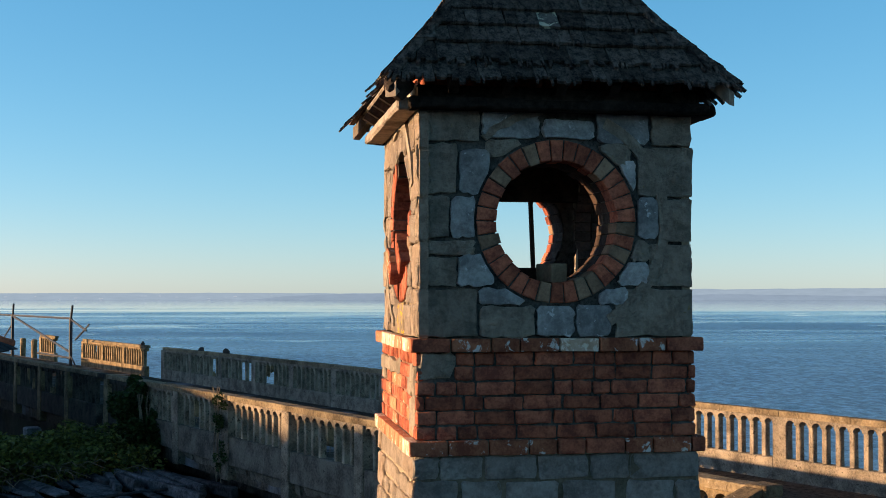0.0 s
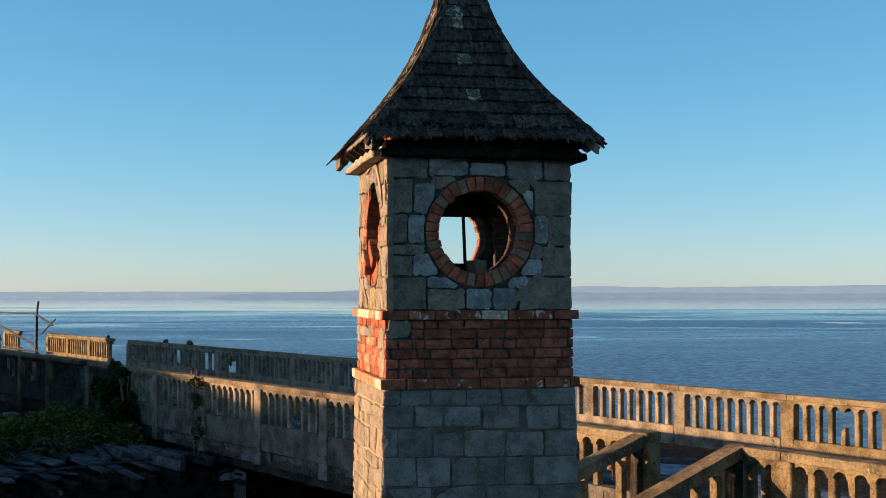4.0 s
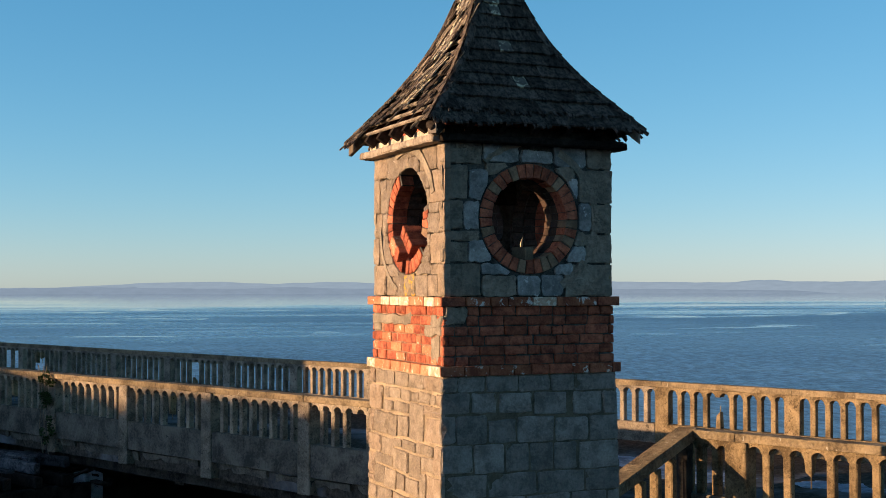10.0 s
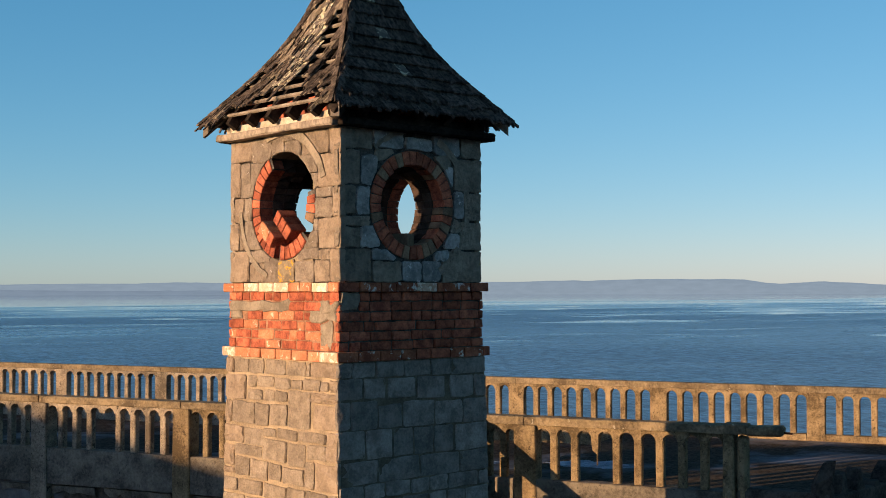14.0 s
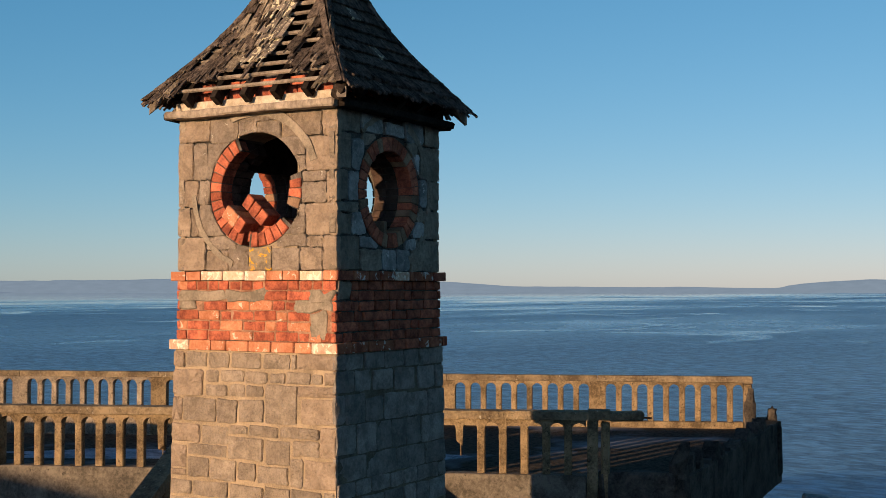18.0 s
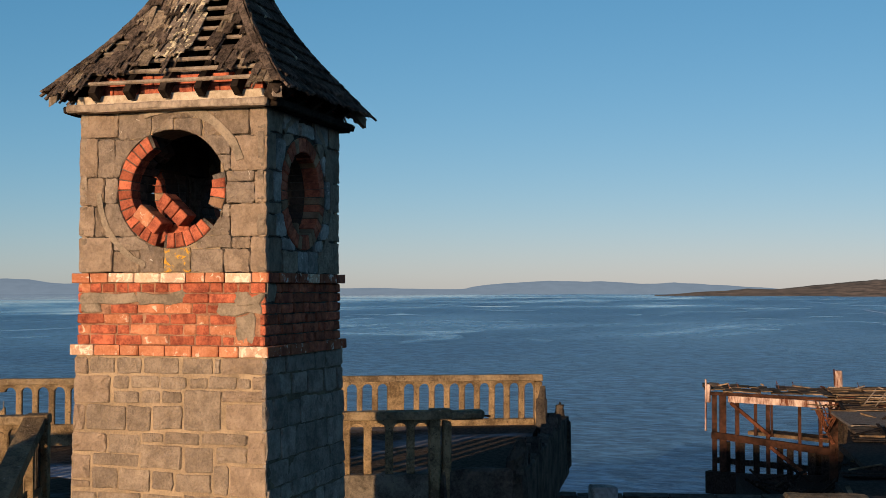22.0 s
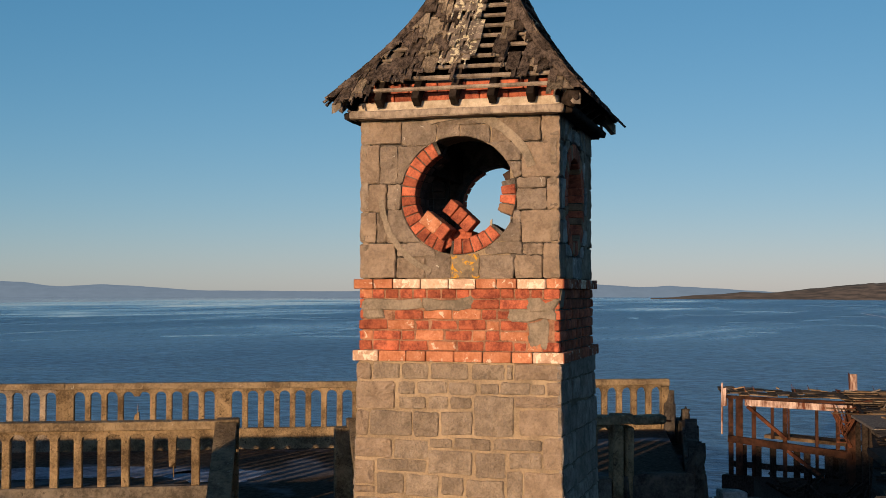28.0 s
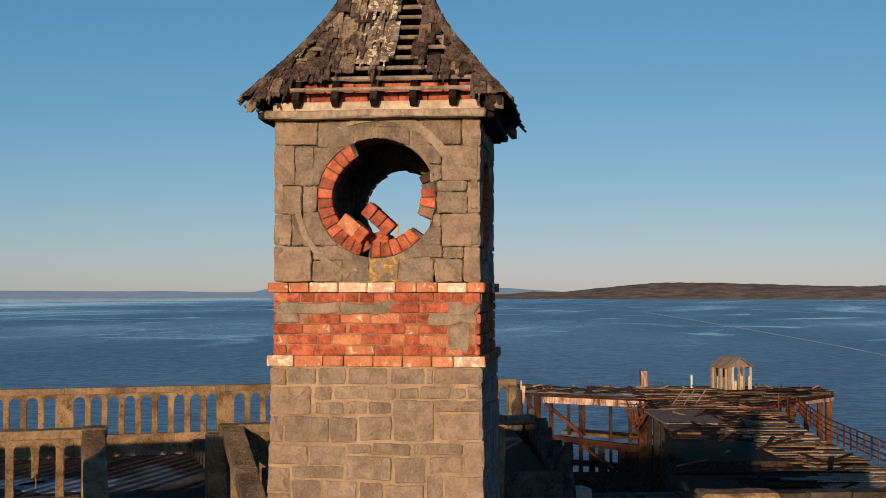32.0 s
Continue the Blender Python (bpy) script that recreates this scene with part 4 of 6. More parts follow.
part("bramble_leaves", foliage("bramble_leaves", clumps, 34000, 0.045, LEAF, 5), LEAF, t)
p = Pile()
for _ in range(150):
    x, y = b_rng.uniform(-1.6, 2.0), b_rng.uniform(-2.6, 1.7)
    a = Vector((x, y, 0))
    d_ = Vector((b_rng.uniform(-0.3, 0.5), b_rng.uniform(-0.5, 0.5), 0.5))
    for k in range(3):
        c = a + d_ * b_rng.uniform(0.4, 0.8)
        p.tube(a, c, 0.008, 4)
        a, d_ = c, d_ + Vector((b_rng.uniform(-0.2, 0.5), b_rng.uniform(-0.4, 0.4), -0.32))
part("stem_tangle", p.mesh("stem_tangle"), BRANCH, t, "tangle of bare brown stems")["kind"] = "stuff"
t = thing("ivy", Matrix.Translation(way(-25.9, 9.0, -0.6)) @ WAY, "dark ivy climbing over the concrete balustrade", "ivy")
clumps = [((b_rng.uniform(-0.75, 0.7), b_rng.uniform(-0.45, 0.05), b_rng.uniform(0.1, 1.3)), (0.28, 0.2, 0.32)) for _ in range(30)]
clumps += [((b_rng.uniform(-0.6, 0.2), b_rng.uniform(-0.15, 0.15), b_rng.uniform(1.4, 1.78)), (0.22, 0.15, 0.14)) for _ in range(5)]
part("ivy_leaves", foliage("ivy_leaves", clumps, 20000, 0.05, LEAF_IVY, 6), LEAF_IVY, t)
p = Pile()
for k in range(14):
    x = b_rng.uniform(-0.7, 0.7)
    a = Vector((x, -0.12, 0))
    while a.z < 1.4:
        c = a + Vector((b_rng.uniform(-0.15, 0.15), b_rng.uniform(-0.03, 0.03), 0.25))
        p.tube(a, c, 0.014, 5)
        a = c
part("vine_tangle", p.mesh("vine_tangle"), BRANCH, t)["kind"] = "stuff"
t = thing("climber", Matrix.Translation(way(-21.5, 9.02, -0.5)) @ WAY, "thin dead creeper hanging on a balustrade post", "creeper")
clumps = [((b_rng.uniform(-0.25, 0.2), b_rng.uniform(-0.08, -0.02), b_rng.uniform(0.3, 1.75)), (0.09, 0.05, 0.10)) for _ in range(16)]
part("climber_leaves", foliage("climber_leaves", clumps, 900, 0.03, LEAF_IVY, 8), LEAF_IVY, t)
p = Pile()
for k in range(4):
    a = Vector((b_rng.uniform(-0.15, 0.15), -0.06, 0))
    while a.z < 1.7:
        c = a + Vector((b_rng.uniform(-0.08, 0.08), 0, 0.2))
        p.tube(a, c, 0.01, 4)
        a = c
part("vine_tangle", p.mesh("vine_tangle"), BRANCH, t)["kind"] = "stuff"

# clumps of moss and rubble on the far coping
for s, r in ((-36.4, 0.15), (-38.4, 0.13), (-44.0, 0.12)):
    g = random.Random(int(-s * 10))
    v, f, n = [], [], 9
    for k in range(4):
        for i in range(n):
            a = i * math.tau / n
            q = r * (1, 0.9, 0.6, 0.2)[k] * g.uniform(0.75, 1.2)
            v.append((q * 1.6 * math.cos(a), q * 0.5 * math.sin(a), (0, 0.4, 0.8, 1.0)[k] * r * g.uniform(0.85, 1.15) if k else 0))
    for k in range(3):
        for i in range(n):
            j = (i + 1) % n
            f.append((k * n + i, k * n + j, (k + 1) * n + j, (k + 1) * n + i))
    f.append(tuple(range(3 * n, 4 * n)))
    solid("rubble_clump", mesh_of("rubble_clump", v, f), CONCRETE_DARK, "dark lump of rubble lying on the coping", "rubble", "rubble clumps", m=Matrix.Translation(way(s, FAR_W, TOP_Z)) @ WAY)

# ---- security fence far along the walkway ----
t = thing("security_fence", Matrix.Translation(way(-51, 14.7, 0)) @ WAY, "steel fence frame with cranked tops across the walkway", "fence")
for x in (0.3, -9.0, -14.5):
    p = Pile()
    p.tube((x, 0, -0.1), (x, 0, 2.0), 0.07, 8)
    part("fence_post", p.mesh("fence_post"), IRON, t)
    p = Pile()
    p.tube((x, 0, 1.95), (x + 0.55, -0.1, 2.5), 0.045, 6)
    part("cranked_arm", p.mesh("cranked_arm"), IRON, t)
for a, b, r in (((0.3, 0, 1.95), (2.4, 0, 1.55), 0.04), ((2.75, 0, 1.8), (0.95, 0, 1.15), 0.035), ((-9.0, 0, 1.6), (-10.6, 0, 0.9), 0.035), ((0.3, 0, 0.5), (1.3, 0, -0.05), 0.035)):
    p = Pile()
    p.tube(a, b, r, 6)
    part("strut", p.mesh("strut"), IRON, t)
for a, b in (((-14.5, 0, 1.97), (0.3, 0, 1.99)), ((-9.0, 0, 1.95), (0.3, 0, 0.62)), ((-4.6, 0, 0.42), (0.3, 0, 0.40))):
    p = Pile()
    p.tube(a, b, 0.045, 6)
    part("fence_rail", p.mesh("fence_rail"), IRON, t)

# ---- kiosk roof and block pillar at the island's side ----
t = thing("kiosk", Matrix.Translation((-13.66, 28.95, -2.0)) @ Matrix.Scale(1.25, 4), "small dark kiosk with a hipped slate roof and red hip tiles", "kiosk")
p = Pile()
p.box(-1.6, 1.6, -1.6, 1.6, -2.0, 2.87)
part("kiosk_wall", p.mesh("kiosk_wall"), TIMBER_DARK, t)
EH, EZ, AZ_ = 2.2, 2.93, 3.95
part("eave_board", (lambda p: (p.box(-EH, EH, -EH, EH, EZ - 0.1, EZ), p.mesh("eave_board"))[1])(Pile()), TIMBER_DARK, t)
roof = part("kiosk_roof", (lambda p: (p.add([(-EH, -EH, EZ), (EH, -EH, EZ), (EH, EH, EZ), (-EH, EH, EZ), (0, 0, AZ_)], [(0, 1, 4), (1, 2, 4), (2, 3, 4), (3, 0, 4)]), p.mesh("kiosk_roof"))[1])(Pile()), SLATE, t)
for right, out in ((Vector((1, 0, 0)), Vector((0, -1, 0))), (Vector((0, 1, 0)), Vector((1, 0, 0)))):
    for row in range(9):
        q = row / 9
        h = EH * (1 - q)
        n = max(1, int(2 * h / 0.34))
        for i in range(n):
            c = right * (-h + (i + 0.5) * 2 * h / n) + out * (h + 0.03) + Vector((0, 0, EZ + (AZ_ - EZ) * q + 0.03))
            up = (Vector((0, 0, AZ_ - EZ)) - out * EH).normalized()
            m = Matrix((right, up, right.cross(up))).transposed().to_4x4()
            m.translation = c
            if row == 0 and i == 0 and right.x:
                SL = worn_box("slate", 0.33, 0.36, 0.014, 0.004, w_rng)
                SL.materials.append(SLATE)
            part("slate", SL, None, roof, "", m @ pose(0, 0, 0, 3, 0, w_rng.gauss(0, 1)))
for sx, sy in ((1, -1), (-1, -1), (1, 1)):
    for k in range(12):
        q = (k + 0.5) / 12
        a = Vector((sx * EH * (1 - q), sy * EH * (1 - q), EZ + (AZ_ - EZ) * q + 0.06))
        p = Pile()
        d_ = Vector((-sx * EH, -sy * EH, AZ_ - EZ)).normalized()
        p.tube(a - d_ * 0.22, a + d_ * 0.2, 0.10, 8, 0.085)
        part("hip_tile", p.mesh("hip_tile"), BRICK, roof, "red clay hip tile")

t = thing("block_pillar", Matrix.Translation((-5.73, 11.25, -2.95)) @ pose(0, 0, 0, 0, 0, 6) @ Matrix.Scale(1.12, 4), "square pillar of pale grey blocks", "pillar")
for k in range(20):
    for i in range(2):
        b = worn_box("block", 0.44, 0.88, 0.222, 0.018, w_rng) if k % 2 else worn_box("block", 0.88, 0.44, 0.222, 0.018, w_rng)
        off = Matrix.Translation(((i - 0.5) * 0.446, 0, 0.115 + k * 0.229)) if k % 2 else Matrix.Translation((0, (i - 0.5) * 0.446, 0.115 + k * 0.229))
        part("block", b, WHITE_BLOCK, t, "", off)

# ---- unseen island buildings, added behind the viewpoint and shaped to shade the walkway's far half ----
def plain_building(name, x0, x1, y0, y1, eave, rise, label, m=None, hips=(0.0, 0.0)):
    t = thing(name, (m or Matrix()) @ Matrix.Translation(((x0 + x1) / 2, (y0 + y1) / 2, -2.6)), label, "building")
    hx, hy, e = (x1 - x0) / 2, (y1 - y0) / 2, eave + 2.6
    p = Pile()
    p.box(-hx, hx, -hy, hy, -0.5, e)
    part("building_wall", p.mesh("building_wall"), STONE, t)
    p = Pile()
    p.add([(-hx - .2, -hy - .2, e), (hx + .2, -hy - .2, e), (hx + .2, hy + .2, e), (-hx - .2, hy + .2, e), (0, hips[0] - hy - .2, e + rise), (0, hy + .2 - hips[1], e + rise)],
          [(0, 1, 4), (1, 2, 5, 4), (2, 3, 5), (3, 0, 4, 5), (3, 2, 1, 0)])
    part("building_roof", p.mesh("building_roof"), SLATE, t)


plain_building("island_building", -2.0, 2.0, -5.475, 5.475, 2.9, 1.55, "unseen long low stone building that shades the walkway", Matrix.Translation(way(-27.475, -14.0)) @ WAY @ pose(0, 0, 0, 0, 0, 90), (7.35, 0.0))
plain_building("island_building", -1.0, 1.0, -7.05, 7.05, 4.0, 0.68, "unseen narrow stone range that shades the walkway", Matrix.Translation(way(-40.72, -14.0)) @ WAY @ pose(0, 0, 0, 0, 0, 90), (4.88, 1.0))
plain_building("island_building", -34, -26, 26.0, 45.0, 3.9, 1.6, "unseen taller stone building that shades the walkway")

# unseen mainland hillside, added behind the viewpoint to cut sky light on the shaded faces
v, f = [], []
NX, NY = 44, 7
for j in range(NY + 1):
    for i in range(NX + 1):
        x = -70 + 150 * i / NX
        q = j / NY
        y = -24 - 60 * q - 6 * math.sin(x * 0.05)
        h = (-17 + 25 * math.sin(min(1.0, q * 1.5) * math.pi / 2)) * min(1, (i + 2) / 8, (NX + 2 - i) / 8) + 1.6 * noise.noise((x * 0.2, y * 0.2, 0)) + 2.5 * noise.noise((x * 0.05, y * 0.05, 4))
        v.append((x, y, h if j else -21))
for j in range(NY):
    for i in range(NX):
        a = j * (NX + 1) + i
        f.append((a, a + 1, a + NX + 2, a + NX + 1))
solid("hillside", mesh_of("hillside", v, f), ROCK, "unseen dark mainland hillside added to hold back sky light", "hillside", kind="structure")

# ---- derelict iron pier out in the water ----
PIER = Matrix.Translation((-9.47, 4.59, 0)) @ Matrix.Rotation(radians(-74.16), 4, "Z")    # x: to the right, y: away, z: up
PZ = -8.3
p_rng = random.Random(90)
pier = thing("derelict_pier", PIER, "collapsing rusted iron pier with broken timber decking", "pier")


def bar_part(name, a, b, w, h, mat, parent=None, label=""):
    p = Pile()
    p.beam(a, b, w, h)
    return part(name, p.mesh(name), mat, parent or pier, label)


def deck_edges(d):
    """Left and right edge of the main deck at distance d."""
    left = np.interp(d, (56, 67, 90, 112, 130, 131, 146), (10.0, 12.0, 16.0, 19.5, 21.0, 21.0, 21.0))
    right = np.interp(d, (56, 78, 94, 107, 118, 124, 137, 146), (26.5, 27.3, 28.0, 29.6, 31.5, 31.0, 42.5, 43.0))
    return float(left), float(right)


# dark bearer bed under the boards
v, f = [], []
stops = (56, 67, 78, 90, 100, 112, 124, 130, 137, 146)
for d in stops:
    l, r = deck_edges(d)
    v += [(l, d, PZ - 0.5), (r, d, PZ - 0.5), (l, d, PZ - 0.16), (r, d, PZ - 0.16)]
for k in range(len(stops) - 1):
    i, j = 4 * k, 4 * k + 4
    f += [(i, j, j + 1, i + 1), (i + 2, i + 3, j + 3, j + 2), (i, i + 2, j + 2, j), (i + 1, j + 1, j + 3, i + 3)]
f += [(0, 1, 3, 2), tuple(len(v) - 4 + i for i in (0, 2, 3, 1))]
part("bearer_bed", mesh_of("bearer_bed", v, f), TIMBER_DARK, pier, "dark bearer bed under the deck")

# deck boards, many of them lost or lifted
d = 57.0
while d < 145:
    l, r = deck_edges(d)
    a = l + p_rng.uniform(0, 0.6)
    step = 0.62 if d < 92 else 0.95
    while a < r - 0.6:
        ln = min(p_rng.uniform(2.0, 6.5), r - a)
        # Shadow put into the board colour: dark inward, paler along the sunlit right edge.
        dark = a + ln / 2 < r - 5.2 and d < 116
        if p_rng.random() > (0.5 if dark else 0.26):
            b = Pile()
            b.box(-ln / 2, ln / 2, -step * 0.38, step * 0.38, -0.05, 0.05)
            part("deck_board", b.mesh("deck_board"), TIMBER_DARK if (dark or (d < 112 and a + ln / 2 < r - 5.5) or p_rng.random() < (0.12 if d < 100 else 0.3)) else (TIMBER if d < 112 and p_rng.random() < (0.6 if d < 100 else 0.25) else PLANK_FAR), pier, "", Matrix.Translation((a + ln / 2, d, PZ + p_rng.uniform(-0.08, 0.06))) @ pose(0, 0, 0, p_rng.gauss(0, 1.2), p_rng.gauss(0, 0.4), p_rng.gauss(0, 0.9)))
        a += ln + 0.08
    d += step
# left wing deck
for k in range(26):
    x = 8.9 + (k % 13) * 0.96
    d0 = 137 - (x - 8.9) * 0.48
    b = Pile()
    b.box(-0.5, 0.5, -2.2, 2.2, -0.06, 0.06)
    part("deck_board", b.mesh("deck_board"), PLANK_FAR, pier, "", Matrix.Translation((x, d0 + 2.4 + (k // 13) * 4.5, PZ + 0.05 + p_rng.uniform(-0.05, 0.12))) @ pose(0, 0, 0, p_rng.gauss(0, 1.5), p_rng.gauss(0, 2), p_rng.gauss(0, 3)))

A, B = Vector((8.9, 137, 0)), Vector((20.9, 131, 0))


def on_ab(q, z, back=0.0):
    v = A.lerp(B, q)
    return Vector((v.x + back * 0.45, v.y + back, z))


bar_part("girder", on_ab(0.16, PZ - 0.72), on_ab(1.0, PZ - 0.78), 0.3, 0.66, RUST_PALE, None, "rusted girder with peeling white paint")
bar_part("fascia", on_ab(0.0, PZ - 0.22), on_ab(1.0, PZ - 0.22), 0.3, 0.34, RUST_DARK)
bar_part("lower_beam", on_ab(0.02, PZ - 4.6), on_ab(1.0, PZ - 5.45), 0.5, 0.7, RUST_DARK, None, "heavy rusted lower beam")
bar_part("side_walkway", on_ab(0.30, PZ - 4.2, 2), on_ab(1.0, PZ - 4.5, 2), 3.0, 0.35, PLANK_FAR, None, "buckled side walkway")
bar_part("base_wall", on_ab(-0.02, PZ - 9.7), on_ab(1.6, PZ - 9.7), 1.2, 2.6, TIMBER_DARK, None, "dark timber sill at the waterline")
for q, w, z1, mat in ((0.03, 0.5, -11.5, RUST_DARK), (0.10, 0.7, -11.5, RUST_DARK), (0.22, 0.42, -11.5, RUST_DARK), (0.37, 0.30, -4.4, RUST_DARK), (0.47, 0.40, -11.5, RUST_DARK), (0.50, 0.22, -4.4, RUST_DARK), (0.72, 0.30, -11.5, RUST_DARK), (0.88, 0.36, -5, RUST_DARK), (0.98, 0.9, -11.5, RUST_DARK), (1.03, 0.5, -11.5, TIMBER_DARK)):
    z0 = PZ - 0.3
    bar_part("pile_post", on_ab(q, z0, 0.3), on_ab(q, PZ + z1, 0.3), w, w, mat)
for q in (0.12, 0.24, 0.36, 0.55, 0.63, 0.80, 0.90):
    bar_part("lower_post", on_ab(q, PZ - 5.3, 0.8), on_ab(q, PZ - 11.5, 0.8), 0.62, 0.62, TIMBER_DARK)
bar_part("lower_rail", on_ab(0.0, PZ - 7.4, 1.2), on_ab(1.05, PZ - 7.5, 1.2), 0.4, 0.6, TIMBER_DARK)
# Dark screen added to fill the black gap low in the truss.
bar_part("lower_screen", on_ab(0.74, PZ - 8.0, 2.0), on_ab(1.1, PZ - 8.0, 2.0), 0.4, 5.6, TIMBER_DARK)
for q0, z0, q1, z1 in ((0.18, -1.1, 0.50, -4.3), (0.50, -5.4, 0.78, -7.9), (0.86, -1.2, 0.99, -4.6)):
    bar_part("brace", on_ab(q0, PZ + z0, -0.1), on_ab(q1, PZ + z1, -0.1), 0.3, 0.34, RUST)
for k in range(7):
    bar_part("ladder_rung", on_ab(0.89, PZ - 1.6 - k * 0.42, -0.3), on_ab(0.965, PZ - 1.6 - k * 0.42, -0.3), 0.1, 0.12, RUST)
for q, low, high, w in ((-0.035, -4.2, 1.25, 0.16), (-0.01, -1.2, 0.7, 0.34)):
    bar_part("white_stump", on_ab(q, PZ + low), on_ab(q + 0.004, PZ + high), w, w, RUST_PALE, None, "white-painted post stump")

# right wing: pale girder on posts
C, D_ = Vector((29.4, 124.5, 0)), Vector((42.3, 137, 0))


def on_cd(q, z, back=0.0):
    v = C.lerp(D_, q)
    return Vector((v.x - back * 0.5, v.y + back, z))


bar_part("girder", on_cd(0.05, PZ - 0.62), on_cd(0.56, PZ - 0.62), 0.3, 0.72, RUST)
bar_part("girder", on_cd(0.56, PZ - 0.60), on_cd(1.0, PZ - 0.60), 0.3, 0.66, RUST_PALE, None, "girder with old pale paint")
bar_part("fascia", on_cd(0.0, PZ - 0.1), on_cd(1.0, PZ - 0.1), 0.5, 0.3, PLANK_FAR)
for q, w, mat in ((0.56, 0.5, RUST), (0.72, 0.4, TIMBER_DARK), (0.88, 0.5, RUST), (0.985, 0.6, RUST), (0.30, 0.45, TIMBER_DARK)):
    bar_part("pile_post", on_cd(q, PZ - 0.2, 0.4), on_cd(q, -20.5, 0.4), w, w, mat)
for q in (0.2, 0.45, 0.7):
    bar_part("brace", on_cd(q, PZ - 3.8, 3), on_cd(q + 0.2, PZ - 1.5, 3), 0.2, 0.2, TIMBER_DARK)
for k in range(10):
    l = 22 + k * 2.1
    bar_part("back_pile", (l, 142, PZ - 0.4), (l, 142, -20.5), 0.4, 0.4, RUST)
for k in range(9):
    dd = 60 + k * 8
    l, r = deck_edges(dd)
    bar_part("edge_support", (l + 0.4, dd, PZ - 0.2), (l + 0.4, dd, -20.5), 0.5, 0.5, TIMBER_DARK)
    bar_part("edge_support", (r - 0.4, dd, PZ - 0.2), (r - 0.4, dd, -20.5), 0.5, 0.5, TIMBER_DARK)

# tangle of fallen framing in the middle
for k in range(30):
    c = Vector((p_rng.uniform(19.5, 31), p_rng.uniform(106, 130), PZ + p_rng.uniform(0.0, 0.3)))
    a = p_rng.uniform(0, math.pi)
    ln = p_rng.uniform(1.2, 4.5)
    dlt = Vector((math.cos(a) * ln, math.sin(a) * ln, p_rng.uniform(-0.3, 0.4)))
    bar_part("fallen_timber", c, c + dlt, p_rng.uniform(0.07, 0.2), p_rng.uniform(0.06, 0.14), p_rng.choice((PLANK_FAR, TIMBER, RUST, PLANK_FAR)))
for k in range(26):
    a0 = k / 26 * math.tau
    c = Vector((20.6, 128.5, PZ - 1.6))
    bar_part("bent_rail", c + Vector((math.cos(a0) * 1.3, math.sin(a0) * 0.4, math.sin(a0 * 2) * 1.2)), c + Vector((math.cos(a0 + 0.8) * 1.9, 0.5, math.sin(a0 * 3 + 1) * 1.6)), 0.09, 0.09, RUST)
for k in range(40):
    c = Vector((p_rng.uniform(9, 42), p_rng.uniform(138, 145), PZ + 0.1))
    if p_rng.random() < 0.5:
        bar_part("debris", c, c + Vector((p_rng.uniform(-2.5, 2.5), p_rng.uniform(-1, 1), p_rng.uniform(0.0, 0.5))), 0.16, 0.14, p_rng.choice((PLANK_FAR, TIMBER, RUST)))
    else:
        bar_part("bent_rail", c, c + Vector((p_rng.uniform(-0.3, 0.3), 0, p_rng.uniform(0.2, 0.7))), 0.06, 0.06, RUST)
# timber pieces in the right-hand strip
for k in range(14):
    c = Vector((p_rng.uniform(20, 27), p_rng.uniform(78, 104), PZ + 0.12))
    bar_part("loose_board", c, c + Vector((p_rng.uniform(-1.4, 1.8), p_rng.uniform(-3, 3), p_rng.uniform(0, 0.25))), 0.32, 0.1, PLANK_FAR)
# The dark front panels also carry the shadow that lies on the deck.
for x0, x1, d0, d1, h in ((15.5, 21.5, 79, 89.5, 0.35), (13, 16.6, 66, 73, 0.2), (18.4, 23.4, 104, 115.5, 0.10), (18.0, 19.8, 97, 103, 0.12)):
    p = Pile()
    p.box(x0, x1, d0, d1, PZ - 0.1, PZ + h)
    part("felt_roof_panel", p.mesh("felt_roof_panel"), TIMBER_DARK if d0 < 95 else (TIMBER if d0 > 103 else PLANK_FAR), pier, "large loose roofing panel")

for k in range(3):
    x = 22.0 + k * 1.1
    bar_part("ladder_rail", (x, 121, PZ + 0.1), (x + 1.4, 122.5, PZ + 1.5), 0.09, 0.09, TIMBER)
for k in range(2):
    bar_part("ladder_rail", (22.4 + 0.2 * k, 121.3 + 0.3 * k, PZ + 0.5 + 0.36 * k), (25.6 + 0.2 * k, 121.3 + 0.3 * k, PZ + 0.5 + 0.36 * k), 0.08, 0.08, TIMBER)
# Near-black mass added for the dark void under the deck.
p = Pile()
p.box(11.0, 19.5, 104, 128, -19.6, -15.6)
part("lower_hulk", p.mesh("lower_hulk"), TIMBER_DARK, pier, "near-black block for the shaded lower stage of the pier")
for k in range(40):
    c = Vector((p_rng.uniform(13, 19), p_rng.uniform(106, 124), -15.6))
    bar_part("fallen_timber", c, c + Vector((p_rng.uniform(-3, 3), p_rng.uniform(-3, 3), p_rng.uniform(0, 2.2))), 0.2, 0.2, TIMBER_DARK)
for k in range(34):
    d0 = p_rng.uniform(64, 112)
    l, r = deck_edges(d0)
    c = Vector((p_rng.uniform(l, r - 3), d0, PZ + 0.1))
    ang = p_rng.gauss(0.9, 0.5)
    ln = p_rng.uniform(1.5, 5)
    bar_part("loose_board", c, c + Vector((math.cos(ang) * ln, math.sin(ang) * ln, p_rng.uniform(0, 0.5))), p_rng.uniform(0.15, 0.35), 0.08, p_rng.choice((TIMBER_DARK, TIMBER_DARK, PLANK_FAR)))

# small broken wooden hut on the pier
t = thing("pier_hut", PIER @ Matrix.Translation((32.3, 141.5, PZ + 0.05)) @ pose(0, 0, 0, 0, 0, 17), "small bleached wooden hut, its front boards broken away", "hut")
HW, HD, HH = 1.35, 1.9, 2.5
